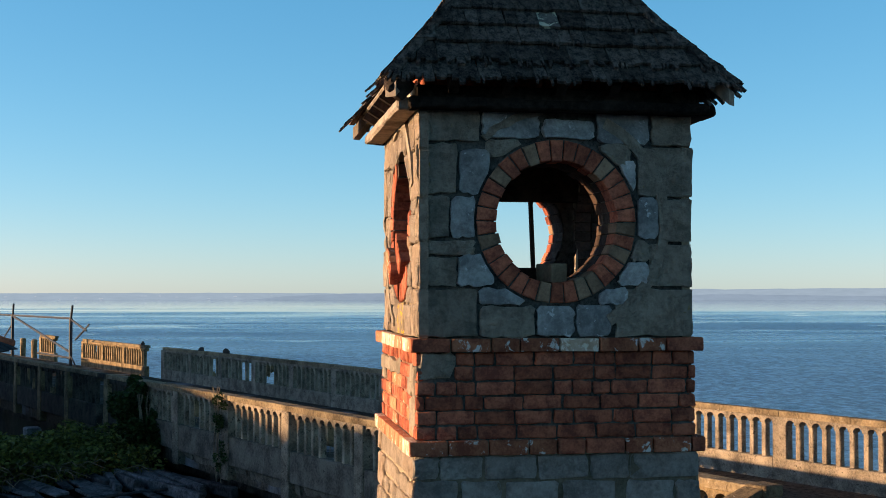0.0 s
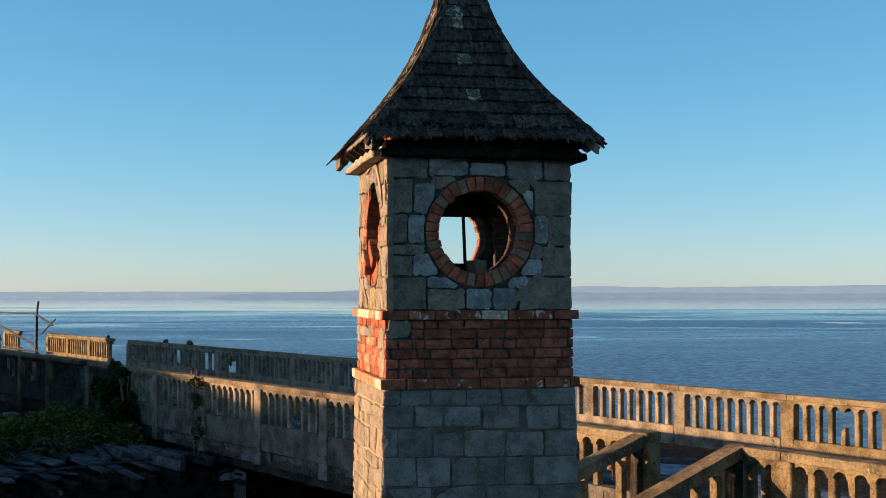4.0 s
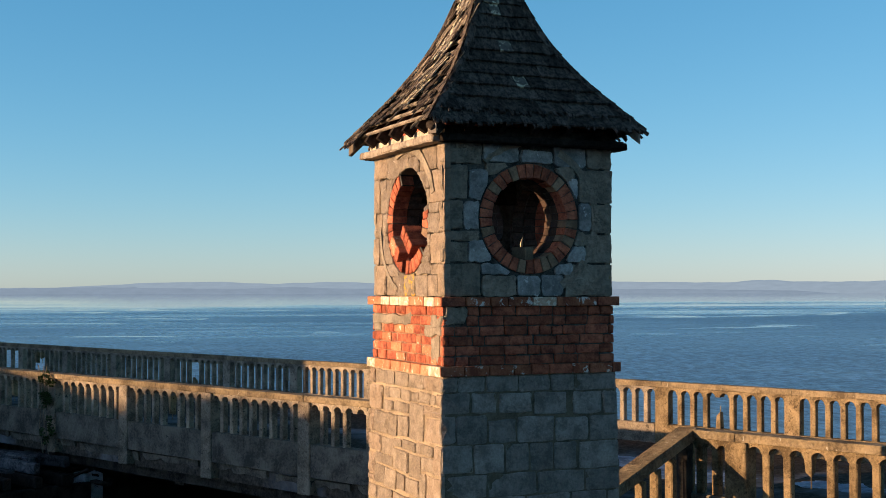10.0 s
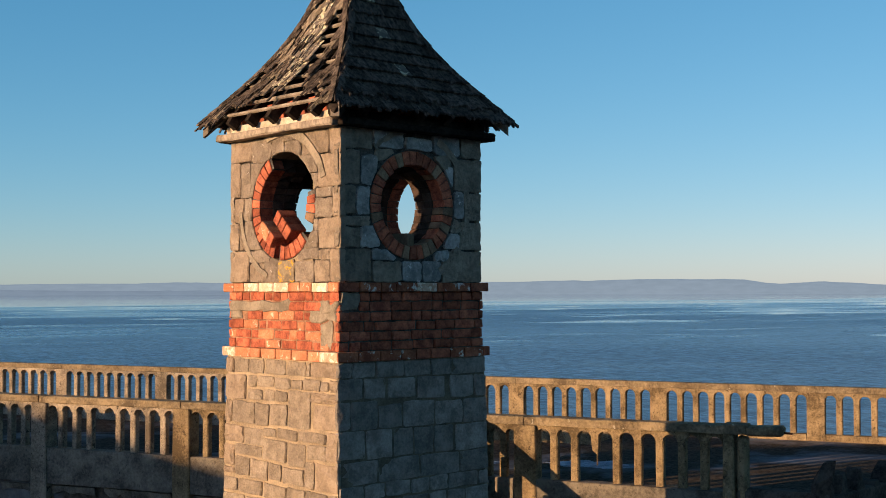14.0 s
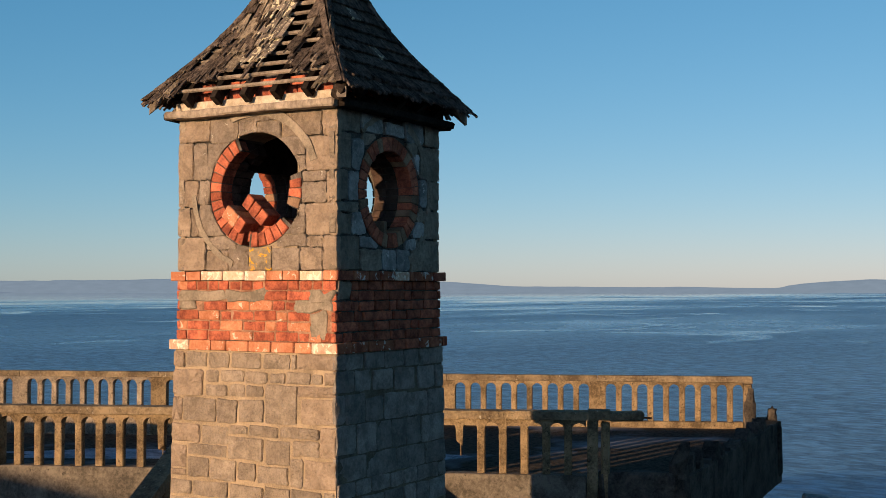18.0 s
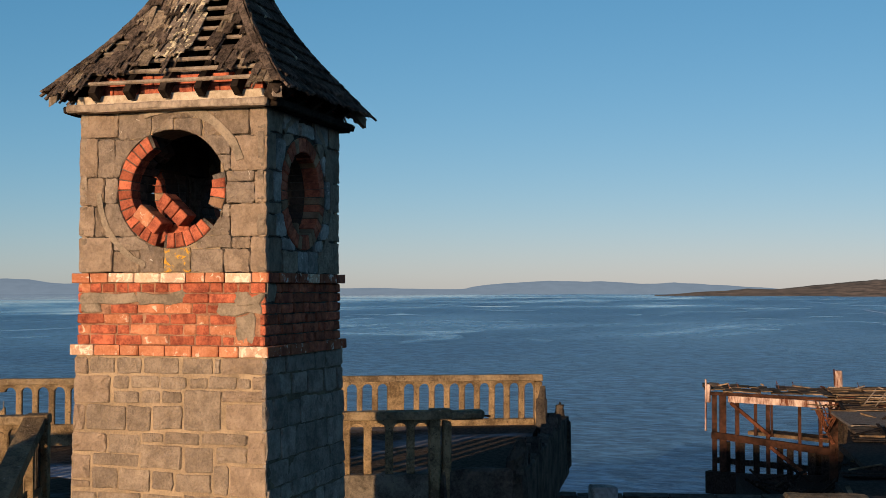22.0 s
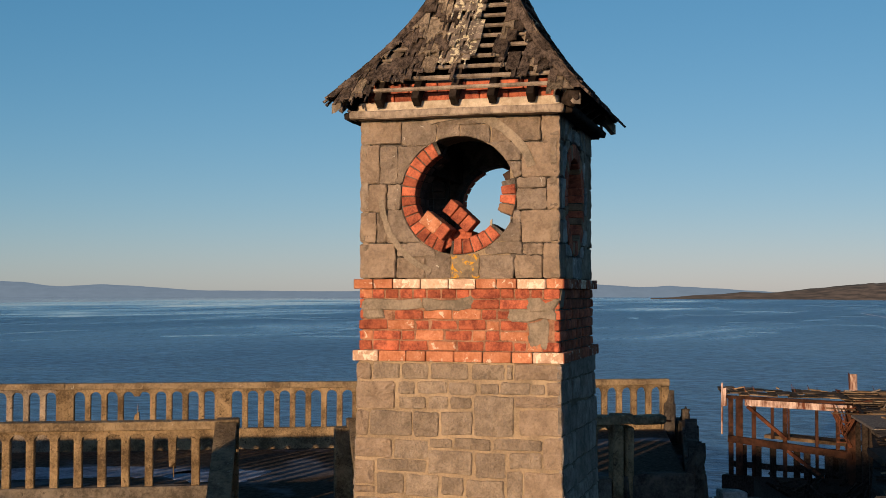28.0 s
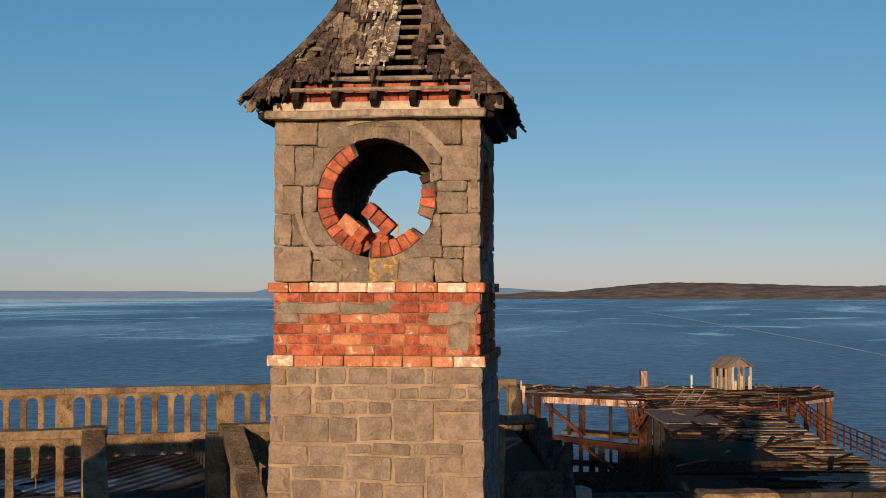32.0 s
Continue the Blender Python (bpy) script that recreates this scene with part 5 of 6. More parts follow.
for x in (-HW, -HW * 0.1, HW * 0.35, HW):
    for y in (-HD, HD):
        p = Pile()
        p.box(x - 0.11, x + 0.11, y - 0.11, y + 0.11, 0, HH)
        part("hut_post", p.mesh("hut_post"), TIMBER_PALE if x == HW else TIMBER, t)
for k in range(9):
    if k in (3, 6, 7):
        continue
    x = -HW + 0.1 + k * 0.29
    hgt = HH * (1.0 if k < 2 else p_rng.uniform(0.3, 0.75))
    p = Pile()
    p.box(x, x + 0.24, -HD - 0.06, -HD + 0.02, 0, hgt)
    part("wall_board", p.mesh("wall_board"), TIMBER_PALE if k % 3 else TIMBER, t)
for k in range(8):
    y = -HD + 0.05 + k * 0.47
    p = Pile()
    p.box(-HW - 0.05, -HW + 0.04, y, y + 0.33 - 0.06 * (k % 3), 0, HH * (1 if k not in (2, 5) else 0.55))
    part("wall_board", p.mesh("wall_board"), TIMBER_PALE if k % 2 else TIMBER, t)
p = Pile()
p.box(-HW, HW, HD - 0.05, HD + 0.03, 0, HH)
part("back_wall", p.mesh("back_wall"), TIMBER_DARK, t)
for sgn in (-1, 1):
    for k in range(8):
        y = -HD - 0.35 + k * 0.52
        p = Pile()
        p.beam((sgn * (HW + 0.3), y + 0.25, HH - 0.12), (0, y + 0.25, HH + 1.1), 0.48, 0.07)
        part("roof_board", p.mesh("roof_board"), TIMBER, t)
p = Pile()
p.add([(-HW, -HD, HH), (HW, -HD, HH), (0, -HD, HH + 1.0), (-HW, -HD + 0.08, HH), (HW, -HD + 0.08, HH), (0, -HD + 0.08, HH + 1.0)], [(0, 1, 2), (5, 4, 3), (0, 2, 5, 3), (1, 4, 5, 2), (0, 3, 4, 1)])
part("gable", p.mesh("gable"), TIMBER, t)

t = thing("mooring_post", PIER @ Matrix.Translation((23.6, 148.0, PZ - 0.1)), "round rusted mooring post with white paint", "post")
p = Pile()
p.tube((0, 0, -0.3), (0, 0, 1.72), 0.44, 14, 0.42)
part("post_shaft", p.mesh("post_shaft"), RUST_PALE, t)
p = Pile()
p.tube((-0.45, 0, 0), (-0.5, 0, 1.9), 0.07, 6)
part("side_pipe", p.mesh("side_pipe"), RUST, t)
t = thing("mooring_post", PIER @ Matrix.Translation((28.2, 143.0, PZ)), "thin white painted post on the pier", "post")
p = Pile()
p.tube((0, 0, -0.2), (0, 0, 1.5), 0.14, 10)
part("post_shaft", p.mesh("post_shaft"), WHITE_BLOCK, t)

# red curved railing along the pier's edge
t = thing("pier_railing", PIER, "red rusted iron railing following the curved pier edge", "railing")
line = []
for k in range(34):
    d = 60 + k * 1.72
    line.append(Vector((float(np.interp(d, (56, 78, 94, 107, 113, 118), (27.0, 27.7, 28.6, 30.6, 31.8, 30.8))), d, PZ)))
for k, q in enumerate(line):
    p = Pile()
    p.beam(q, q + Vector((0, 0, 1.5)), 0.10, 0.10)
    part("rail_post", p.mesh("rail_post"), RUST, t)
    if k:
        for z in (0.3, 0.7, 1.1, 1.5):
            p = Pile()
            p.beam(line[k - 1] + Vector((0, 0, z)), q + Vector((0, 0, z)), 0.06, 0.07)
            part("rail_bar", p.mesh("rail_bar"), RUST, t)

# ---- sea wall at the island's edge ----
t = thing("sea_wall", Matrix.Translation((0, 0, 0)), "dark stone sea wall below the walkway's end", "wall")
WA, WB = Vector((17.6, 17.5, -2.46)), Vector((24.4, 0.5, -2.46))
for k in range(17):
    a, b = WA.lerp(WB, k / 17), WA.lerp(WB, (k + 0.97) / 17)
    p = Pile()
    p.beam(a, b, 0.6, 0.5 + p_rng.uniform(-0.03, 0.03))
    part("coping_stone", p.mesh("coping_stone"), CONCRETE_DARK, t)
p = Pile()
p.beam(WA + Vector((0, 0, -8)), WB + Vector((0, 0, -8)), 0.5, 15.4)
part("wall_face", p.mesh("wall_face"), ROCK, t)
solid("concrete_block", worn_box("concrete_block", 1.9, 1.0, 0.5, 0.06, p_rng, 3), CONCRETE, "pale sunlit concrete block on the sea wall", "block",
      m=Matrix.Translation((21.8, 6.1, -2.38)) @ pose(0, 0, 0, 0, 0, -72))

# ---- the clock tower ----
TOWER = thing("clock_tower", Matrix.Translation((0.515, 7.868, -2.55)) @ Matrix.Rotation(radians(9.4), 4, "Z"),
              "square stone and red brick clock tower with a broken shingled spire", "tower")
TZ = 2.55            # world height of the tower's own zero, turned round
HALF = 0.797         # half the width of the upper stage
CLK = 3.405          # height of the round openings
FACES = {            # right, out of each face, in the tower's axes
    "south": (Vector((1, 0, 0)), Vector((0, -1, 0))),
    "west": (Vector((0, -1, 0)), Vector((-1, 0, 0))),
    "east": (Vector((0, 1, 0)), Vector((1, 0, 0))),
    "north": (Vector((-1, 0, 0)), Vector((0, 1, 0))),
}


def on_face(side, half):
    """Pose of a face's plane: x to the right, y up from world height 0, z out."""
    r, o = FACES[side]
    m = Matrix((r, Vector((0, 0, 1)), o)).transposed().to_4x4()
    m.translation = o * half + Vector((0, 0, TZ))
    return m


def pierced_wall(name, half, z0, z1, radius, thick, n=40, front=0.014):
    """A wall with a round hole right through it."""
    v, f = [], []
    ring, frame_ring = [], []
    for i in range(n):
        a = i * math.tau / n
        c, s = math.cos(a), math.sin(a)
        ring.append((radius * c, CLK + radius * s))
        k = max(abs(c) / half, (s / (z1 - CLK)) if s > 0 else (-s / (CLK - z0)))
        frame_ring.append((c / k, CLK + s / k))
    for z in (front, -thick):
        v += [(x, y, z) for x, y in ring] + [(x, y, z) for x, y in frame_ring]
    for i in range(n):
        j = (i + 1) % n
        f.append((i, n + i, n + j, j))
        f.append((2 * n + i, 2 * n + j, 3 * n + j, 3 * n + i))
        f.append((i, j, 2 * n + j, 2 * n + i))
        f.append((n + i, 3 * n + i, 3 * n + j, n + j))
    # fill the four corners
    me_v = len(v)
    for cx in (-half, half):
        for cz in (z0, z1):
            v.append((cx, cz, front))
            near = sorted(range(n), key=lambda i: math.dist(frame_ring[i], (cx, cz)))[:2]
            v_i = len(v) - 1
            a, b = n + near[0], n + near[1]
            f.append((v_i, a, b))
    return mesh_of(name, v, f)


shaft = part("shaft", (lambda p: (p.add([(sx * (0.80 + b), sy * (0.80 + b), z) for z, b in ((0.0, 0.109), (4.66, 0.009)) for sx, sy in ((-1, -1), (1, -1), (1, 1), (-1, 1))],
             [(3, 2, 1, 0), (4, 5, 6, 7), (0, 1, 5, 4), (1, 2, 6, 5), (2, 3, 7, 6), (3, 0, 4, 7)]), p.mesh("shaft"))[1])(Pile()), MORTAR, TOWER, "battered rubble-stone shaft")
band = part("brick_band", (lambda p: (p.box(-0.788, 0.788, -0.788, 0.788, 2.17 + TZ, 2.748 + TZ), p.mesh("brick_band"))[1])(Pile()), MORTAR_DARK, TOWER, "red brick band")
lower_string = part("lower_string_course", (lambda p: (p.box(-0.822, 0.822, -0.822, 0.822, 2.112 + TZ, 2.184 + TZ), p.mesh("lower_string_course"))[1])(Pile()), MORTAR, TOWER, "projecting brick string course with flaking whitewash")
upper_string = part("upper_string_course", (lambda p: (p.box(-0.815, 0.815, -0.815, 0.815, 2.678 + TZ, 2.748 + TZ), p.mesh("upper_string_course"))[1])(Pile()), MORTAR, TOWER, "projecting brick string course with flaking whitewash")
lantern = {}
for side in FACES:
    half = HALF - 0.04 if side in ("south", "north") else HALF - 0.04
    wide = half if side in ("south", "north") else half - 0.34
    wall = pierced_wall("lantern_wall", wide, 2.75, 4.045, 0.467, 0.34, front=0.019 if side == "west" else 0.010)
    # Faces away from the sun take the darker mortar, in place of shade.
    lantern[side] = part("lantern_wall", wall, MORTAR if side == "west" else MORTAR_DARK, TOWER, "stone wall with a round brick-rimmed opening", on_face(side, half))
for sx, sy in ((-1, -1), (1, -1), (1, 1), (-1, 1)):
    p = Pile()
    p.box(min(sx * 0.74, sx * 0.784), max(sx * 0.74, sx * 0.784), min(sy * 0.74, sy * 0.784), max(sy * 0.74, sy * 0.784), 2.75 + TZ, 4.045 + TZ)
    part("corner_core", p.mesh("corner_core"), MORTAR, TOWER, "rough mortar core of the corner")
part("lantern_floor", (lambda p: (p.box(-0.44, 0.44, -0.44, 0.44, 2.77 + TZ, 2.80 + TZ), p.mesh("lantern_floor"))[1])(Pile()), TIMBER_DARK, TOWER)
p = Pile()
p.box(-0.44, 0.44, 0.28, 0.40, 3.60 + TZ, 3.86 + TZ)
p.box(-0.44, 0.30, 0.22, 0.38, 2.80 + TZ, 3.165 + TZ)
part("inner_beam", p.mesh("inner_beam"), TIMBER_DARK, TOWER, "dark timber framing inside")
p = Pile()
p.tube((0.13, 0.33, 3.15 + TZ), (0.11, 0.33, 3.65 + TZ), 0.016, 8)
part("clock_rod", p.mesh("clock_rod"), TIMBER_DARK, TOWER, "thin upright iron rod")
p = Pile()
p.add([(0.316, -0.01, 2.80 + TZ), (0.342, -0.01, 2.80 + TZ), (0.342, 0.012, 2.80 + TZ), (0.316, 0.012, 2.80 + TZ), (0.322, -0.008, 3.245 + TZ), (0.337, -0.008, 3.285 + TZ), (0.337, 0.010, 3.27 + TZ), (0.322, 0.010, 3.235 + TZ)],
      [(3, 2, 1, 0), (4, 5, 6, 7), (0, 1, 5, 4), (1, 2, 6, 5), (2, 3, 7, 6), (3, 0, 4, 7)])
part("broken_slat", p.mesh("broken_slat"), TIMBER_PALE, TOWER, "thin splintered slat standing inside")


# roof timbers
ROOF = ((4.16, 1.02), (4.32, 0.885), (4.48, 0.75), (4.64, 0.622), (4.81, 0.505), (4.99, 0.40), (5.18, 0.31), (5.36, 0.238), (5.51, 0.192), (5.9, 0.11), (6.25, 0.04))


def roof_half(z):
    for (z0, h0), (z1, h1) in zip(ROOF, ROOF[1:]):
        if z <= z1:
            return h0 + (h1 - h0) * (z - z0) / (z1 - z0)
    return ROOF[-1][1]


spire = part("spire", (lambda p: (p.add([(sx * (h - 0.055), sy * (h - 0.055), z + TZ - 0.035) for z, h in ROOF[2:-1] for sx, sy in ((-1, -1), (1, -1), (1, 1), (-1, 1))],
             [q for k in range(len(ROOF) - 4) for q in ((4 * k, 4 * k + 1, 4 * k + 5, 4 * k + 4), (4 * k + 1, 4 * k + 2, 4 * k + 6, 4 * k + 5), (4 * k + 2, 4 * k + 3, 4 * k + 7, 4 * k + 6))]),
             p.mesh("spire"))[1])(Pile()), TIMBER_DARK, TOWER, "swept shingled spire, holed on its sunny side")
t_rng = random.Random(77)
for side in FACES:
    # Plate, frieze and battens: pale timber where sunny, darkened on the shaded faces.
    m = on_face(side, 0)
    # wall plate, with a second board behind
    ln = 1.72
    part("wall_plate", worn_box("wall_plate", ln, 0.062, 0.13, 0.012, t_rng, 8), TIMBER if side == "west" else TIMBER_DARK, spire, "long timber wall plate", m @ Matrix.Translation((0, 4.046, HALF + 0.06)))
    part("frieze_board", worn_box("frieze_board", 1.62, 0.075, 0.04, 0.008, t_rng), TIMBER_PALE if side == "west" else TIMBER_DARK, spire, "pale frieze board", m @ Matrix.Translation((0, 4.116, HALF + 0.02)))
    # rafters with curved feet
    for k in range(5):
        a = -0.61 + k * 0.304
        top_z = 4.98 - abs(a) * 0.85
        r = Pile()
        prev = None
        pts = [(4.13, 0.915), (4.21, 0.865), (4.31, 0.765)] + [(z, roof_half(z) - 0.115) for z in (4.48, 4.64, 4.81, 4.99) if z < top_z]
        for z, h in pts:
            q = Vector((a, z, h))
            if prev is not None:
                r.beam(prev, q + (q - prev) * 0.12, 0.10, 0.055, up=(1, 0, 0))
            prev = q
        part("rafter", r.mesh("rafter"), TIMBER_DARK, spire, "dark curved rafter foot", m)
    # battens
    for k in range(13):
        z = 4.235 + k * 0.094
        h = roof_half(z)
        b = worn_box("batten", 2 * h - 0.06, 0.030, 0.026, 0.005, t_rng)
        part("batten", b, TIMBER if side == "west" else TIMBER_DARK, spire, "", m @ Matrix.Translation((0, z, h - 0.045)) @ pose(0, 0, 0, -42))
# hip rafters, each one swept bar
for sx, sy in ((-1, -1), (1, -1), (1, 1), (-1, 1)):
    v = []
    side_way = Vector((sx, -sy, 0)).normalized() * 0.035
    for z, h in ROOF:
        for dz in (-0.10, -0.02):
            for k in (-1, 1):
                v.append(Vector((sx * (h - 0.05), sy * (h - 0.05), z + dz + TZ)) + side_way * k)
    f = [(0, 2, 3, 1), tuple(len(v) - 4 + i for i in (0, 1, 3, 2))]
    for k in range(len(ROOF) - 1):
        p_, q_ = 4 * k, 4 * k + 4
        f += [(p_, q_, q_ + 2, p_ + 2), (p_ + 1, p_ + 3, q_ + 3, q_ + 1), (p_, p_ + 1, q_ + 1, q_), (p_ + 2, q_ + 2, q_ + 3, p_ + 3)]
    part("hip_rafter", mesh_of("hip_rafter", v, f), TIMBER, spire)
part("corner_block", worn_box("corner_block", 0.13, 0.10, 0.13, 0.02, t_rng), TIMBER_DARK, spire, "dark wooden block under the eave corner", Matrix.Translation((-0.92, -0.92, 4.13 + TZ)) @ pose(0, 0, 0, 30, 30, 45))
for side in ("west", "south"):
    # orange brickwork behind the rafter feet
    m = on_face(side, HALF - 0.09)
    for row in range(2):
        for k in range(8):
            x0 = -0.76 + k * 0.232 - (0.11 if row % 2 else 0)
            x1 = min(x0 + 0.222, 0.75)
            x0 = max(x0, -0.76)
            if x1 - x0 < 0.04:
                continue
            part("eave_brick", slab_mesh("eave_brick", rect_outline(x0, x1, 4.152 + row * 0.078, 4.224 + row * 0.078, t_rng, 0.002, 0.005), 0.055, 0.006, t_rng), BRICK, spire, "", m)
part("eave_core", (lambda p: (p.box(-0.70, 0.70, -0.70, 0.70, 4.045 + TZ, 4.37 + TZ), p.mesh("eave_core"))[1])(Pile()), MORTAR_DARK, spire)


# shingles
def shingle_mesh(w, length, rng, ragged, c, z, butt):
    """A tapered split board at c across and height z: x across, y up the slope, z out. Its foot is split; hips cut its sides."""
    cols = max(4, int(w / 0.011))
    v, f = [], []
    foot = 0.0
    for i in range(cols):
        if rng.random() < 0.6:
            foot = -ragged * rng.random() ** 2.4
        lift = butt + 0.004 * rng.random()
        k = len(v)
        for x in (-w / 2 + w * i / cols, -w / 2 + w * (i + 1) / cols):
            for y, th in ((foot, lift), (length, 0.004)):
                lim = roof_half(max(4.16, z + y * 0.72)) + 0.012
                q = min(max(x, -lim - c), lim - c)
                v += [(q, y, 0.0), (q, y, th)]
        f += [(k + 1, k + 5, k + 7, k + 3), (k, k + 2, k + 6, k + 4), (k, k + 4, k + 5, k + 1), (k + 2, k + 3, k + 7, k + 6), (k, k + 1, k + 3, k + 2), (k + 4, k + 6, k + 7, k + 5)]
    return v, f


def slope_frame(side, a, z, lift=0.0):
    """A frame on the roof's slope at a across and world height z."""
    h = roof_half(z)
    dz = 0.05
    dh = roof_half(z + dz) - h
    up = Vector((0, dz, dh)).normalized()
    right = Vector((1, 0, 0))
    out = right.cross(up)
    m = Matrix((right, up, out)).transposed().to_4x4()
    m.translation = Vector((a, z, h)) + out * lift
    return on_face(side, 0) @ m


def lost(a, z):
    """Where the sunny slope has lost its shingles."""
    if z < 4.30 and -0.62 < a < 0.72:
        return True
    if z < 4.40 and -0.15 < a < 0.40 and int(a * 23) % 4:
        return True
    if 4.40 <= z < 5.05 and 0.13 < a < 0.275:
        return True
    if 4.44 <= z < 4.68 and 0.40 < a < 0.50:
        return int(z * 31) % 3 != 0
    if 4.78 <= z < 4.86 and -0.27 < a < -0.17:
        return True
    return False


sh_rng = random.Random(41)
rest = Pile()
for side in FACES:
    west = side == "west"
    z = 4.165
    while z < 6.2:
        h = roof_half(z)
        a = -h + sh_rng.uniform(-0.02, 0.03)
        while a < h - 0.02:
            w = min(sh_rng.choice((0.05, 0.065, 0.08, 0.1, 0.12) if west else (0.07, 0.09, 0.12, 0.15, 0.18)), max(0.05, h - a))
            c = a + w / 2
            a += w + 0.004
            if west and (lost(c, z) or sh_rng.random() < 0.11):
                continue
            tilt = sh_rng.gauss(0, 2.4 if west else 1.0)
            z_own = max(4.165, z + sh_rng.uniform(-0.04, 0.04)) if west else z + sh_rng.uniform(-0.004, 0.006)
            ragged = (0.13 if abs(c) < h - 0.12 else 0.03) if west else 0.075 if z < 4.36 else 0.05 if sh_rng.random() < 0.15 else 0.008
            v, f = shingle_mesh(w, sh_rng.uniform(0.20, 0.25) if west else 0.245, sh_rng, ragged, c, z, 0.010 if west else 0.017)
            m = slope_frame(side, c, z_own, 0.002 + sh_rng.uniform(0, 0.006)) @ pose(0, 0, 0, -4.5 - sh_rng.uniform(0, 2.5), 0, tilt)
            if side in ("west", "south") and z < 5.62:
                streak = abs(c - (0.0 if west else 0.02)) < 0.12 and 4.42 < z < 5.4 and sh_rng.random() < (0.8 if west else 0.3)
                # Paler copies go on the sunny slope only, to carry the grazing sun.
                bleached = west and sh_rng.random() < 0.30 + 0.30 * min(1, max(0, z - 4.3))
                part("shingle", mesh_of("shingle", v, f), SHINGLE_LICHEN if streak else SHINGLE_SUNLIT if bleached else SHINGLE, spire, "", m)
            else:
                rest.add([m @ Vector(q) for q in v], f)
        z += 0.094 if west else 0.116
ob = part("shingle_rest", rest.mesh("shingle_rest"), SHINGLE, spire, "overlapping cedar shingles of the hidden slopes")
ob["kind"] = "stuff"
for sx, sy in ((-1, -1), (1, -1), (-1, 1)):
    for k in range(21):
        z0 = 4.19 + k * 0.085
        h0, h1 = roof_half(z0), roof_half(z0 + 0.15)
        lo, hi = Vector((sx * h0, sy * h0, z0 + TZ)), Vector((sx * h1, sy * h1, z0 + 0.15 + TZ))
        up = (hi - lo).normalized()
        cap = []
        for wing in (Vector((-sx, 0, 0)), Vector((0, -sy, 0))):
            out = Vector((0, sy, 0.75)).normalized() if wing.x else Vector((sx, 0, 0.75)).normalized()
            ww = sh_rng.uniform(0.05, 0.075)
            foot = lo - up * sh_rng.uniform(0, 0.03)
            cap.append([foot + out * 0.022, foot + wing * ww + out * 0.022, hi + wing * ww * 0.9 + out * 0.012, hi + out * 0.012])
        v, f = [], []
        for quad in cap:
            b0 = len(v)
            v += quad + [q - Vector((0, 0, 0.012)) for q in quad]
            f += [(b0, b0 + 1, b0 + 2, b0 + 3), (b0 + 7, b0 + 6, b0 + 5, b0 + 4), (b0, b0 + 4, b0 + 5, b0 + 1), (b0 + 1, b0 + 5, b0 + 6, b0 + 2), (b0 + 3, b0 + 2, b0 + 6, b0 + 7), (b0, b0 + 3, b0 + 7, b0 + 4)]
        part("hip_shingle", mesh_of("hip_shingle", v, f), SHINGLE, spire)
p = Pile()
p.tube((0, 0, 6.18 + TZ), (0, 0, 6.75 + TZ), 0.05, 10, 0.012)
part("finial", p.mesh("finial"), IRON, spire)


# masonry pieces of the tower
st_rng = random.Random(8)


def lay_stone(parent, plane, outline, mat, depth=0.04, rock=0.012, edge=0.012, name="stone"):
    return part(name, slab_mesh(name, outline, depth, edge, st_rng, rock), mat, parent, "", plane)


def shaft_plane(side):
    """The battered face of the shaft."""
    lean = math.degrees(math.atan(0.10 / 4.66))
    r, o = FACES[side]
    m = Matrix((r, Vector((0, 0, 1)), o)).transposed().to_4x4()
    m.translation = o * 0.809 + Vector((0, 0, TZ + 2.11))
    return m @ pose(0, 0, 0, -lean) @ Matrix.Translation((0, -2.11, 0))


JOINT = 0.0095


def course(side, z_top, height, cuts, mat=STONE_SHAFT, rock=0.016, skip=()):
    """A row of stones; cuts: the joints across the face, in metres."""
    plane = shaft_plane(side)
    for i, (a, b) in enumerate(zip(cuts, cuts[1:])):
        if i in skip:
            continue
        o = rect_outline(a + JOINT, b - JOINT, z_top - height + JOINT, z_top - JOINT, st_rng, 0.008, 0.011, 2)
        lay_stone(shaft, plane, o, mat, 0.014, rock * 0.6, 0.006)


def lay_boxes(side, boxes, mat=STONE_SHAFT, rock=0.012):
    """Rubble of the shaft as it lies; each stone: left, right, foot, head."""
    plane = shaft_plane(side)
    for x0, x1, z0, z1 in boxes:
        edge = 0.812 + (2.11 - z0) * 0.021
        x0, x1 = (-edge if x0 < -0.79 else x0), (edge if x1 > 0.715 else x1)
        big = min(x1 - x0, z1 - z0)
        grow = 0.0 if side == "west" else 0.005
        quoin = max(abs(x0), abs(x1)) > 0.8
        o = rect_outline(x0 - grow, x1 + grow * (x1 < 0.8), z0 - grow, z1 + grow, st_rng, min(0.006, big * 0.06), min(0.012, big * 0.12), 3)
        lay_stone(shaft, plane, o, mat if not quoin or side != "west" else STONE_QUOIN, 0.012 + st_rng.uniform(-0.004, 0.006), rock * (1.6 if quoin else 0.7), 0.006)


WEST_HIGH = ((-0.812, -0.70, 1.961, 2.087), (-0.682, -0.464, 1.967, 2.089), (-0.442, -0.234, 1.969, 2.09), (-0.208, 0.087, 1.967, 2.092), (0.122, 0.376, 1.97, 2.09),
             (0.397, 0.441, 1.975, 2.092), (0.458, 0.822, 1.977, 2.097), (-0.819, -0.503, 1.731, 1.944), (-0.477, -0.339, 1.847, 1.947), (-0.317, -0.079, 1.858, 1.948),
             (-0.061, 0.154, 1.851, 1.946), (0.193, 0.333, 1.862, 1.94), (0.35, 0.576, 1.864, 1.954), (0.589, 0.693, 1.866, 1.943), (0.71, 0.826, 1.863, 1.957))
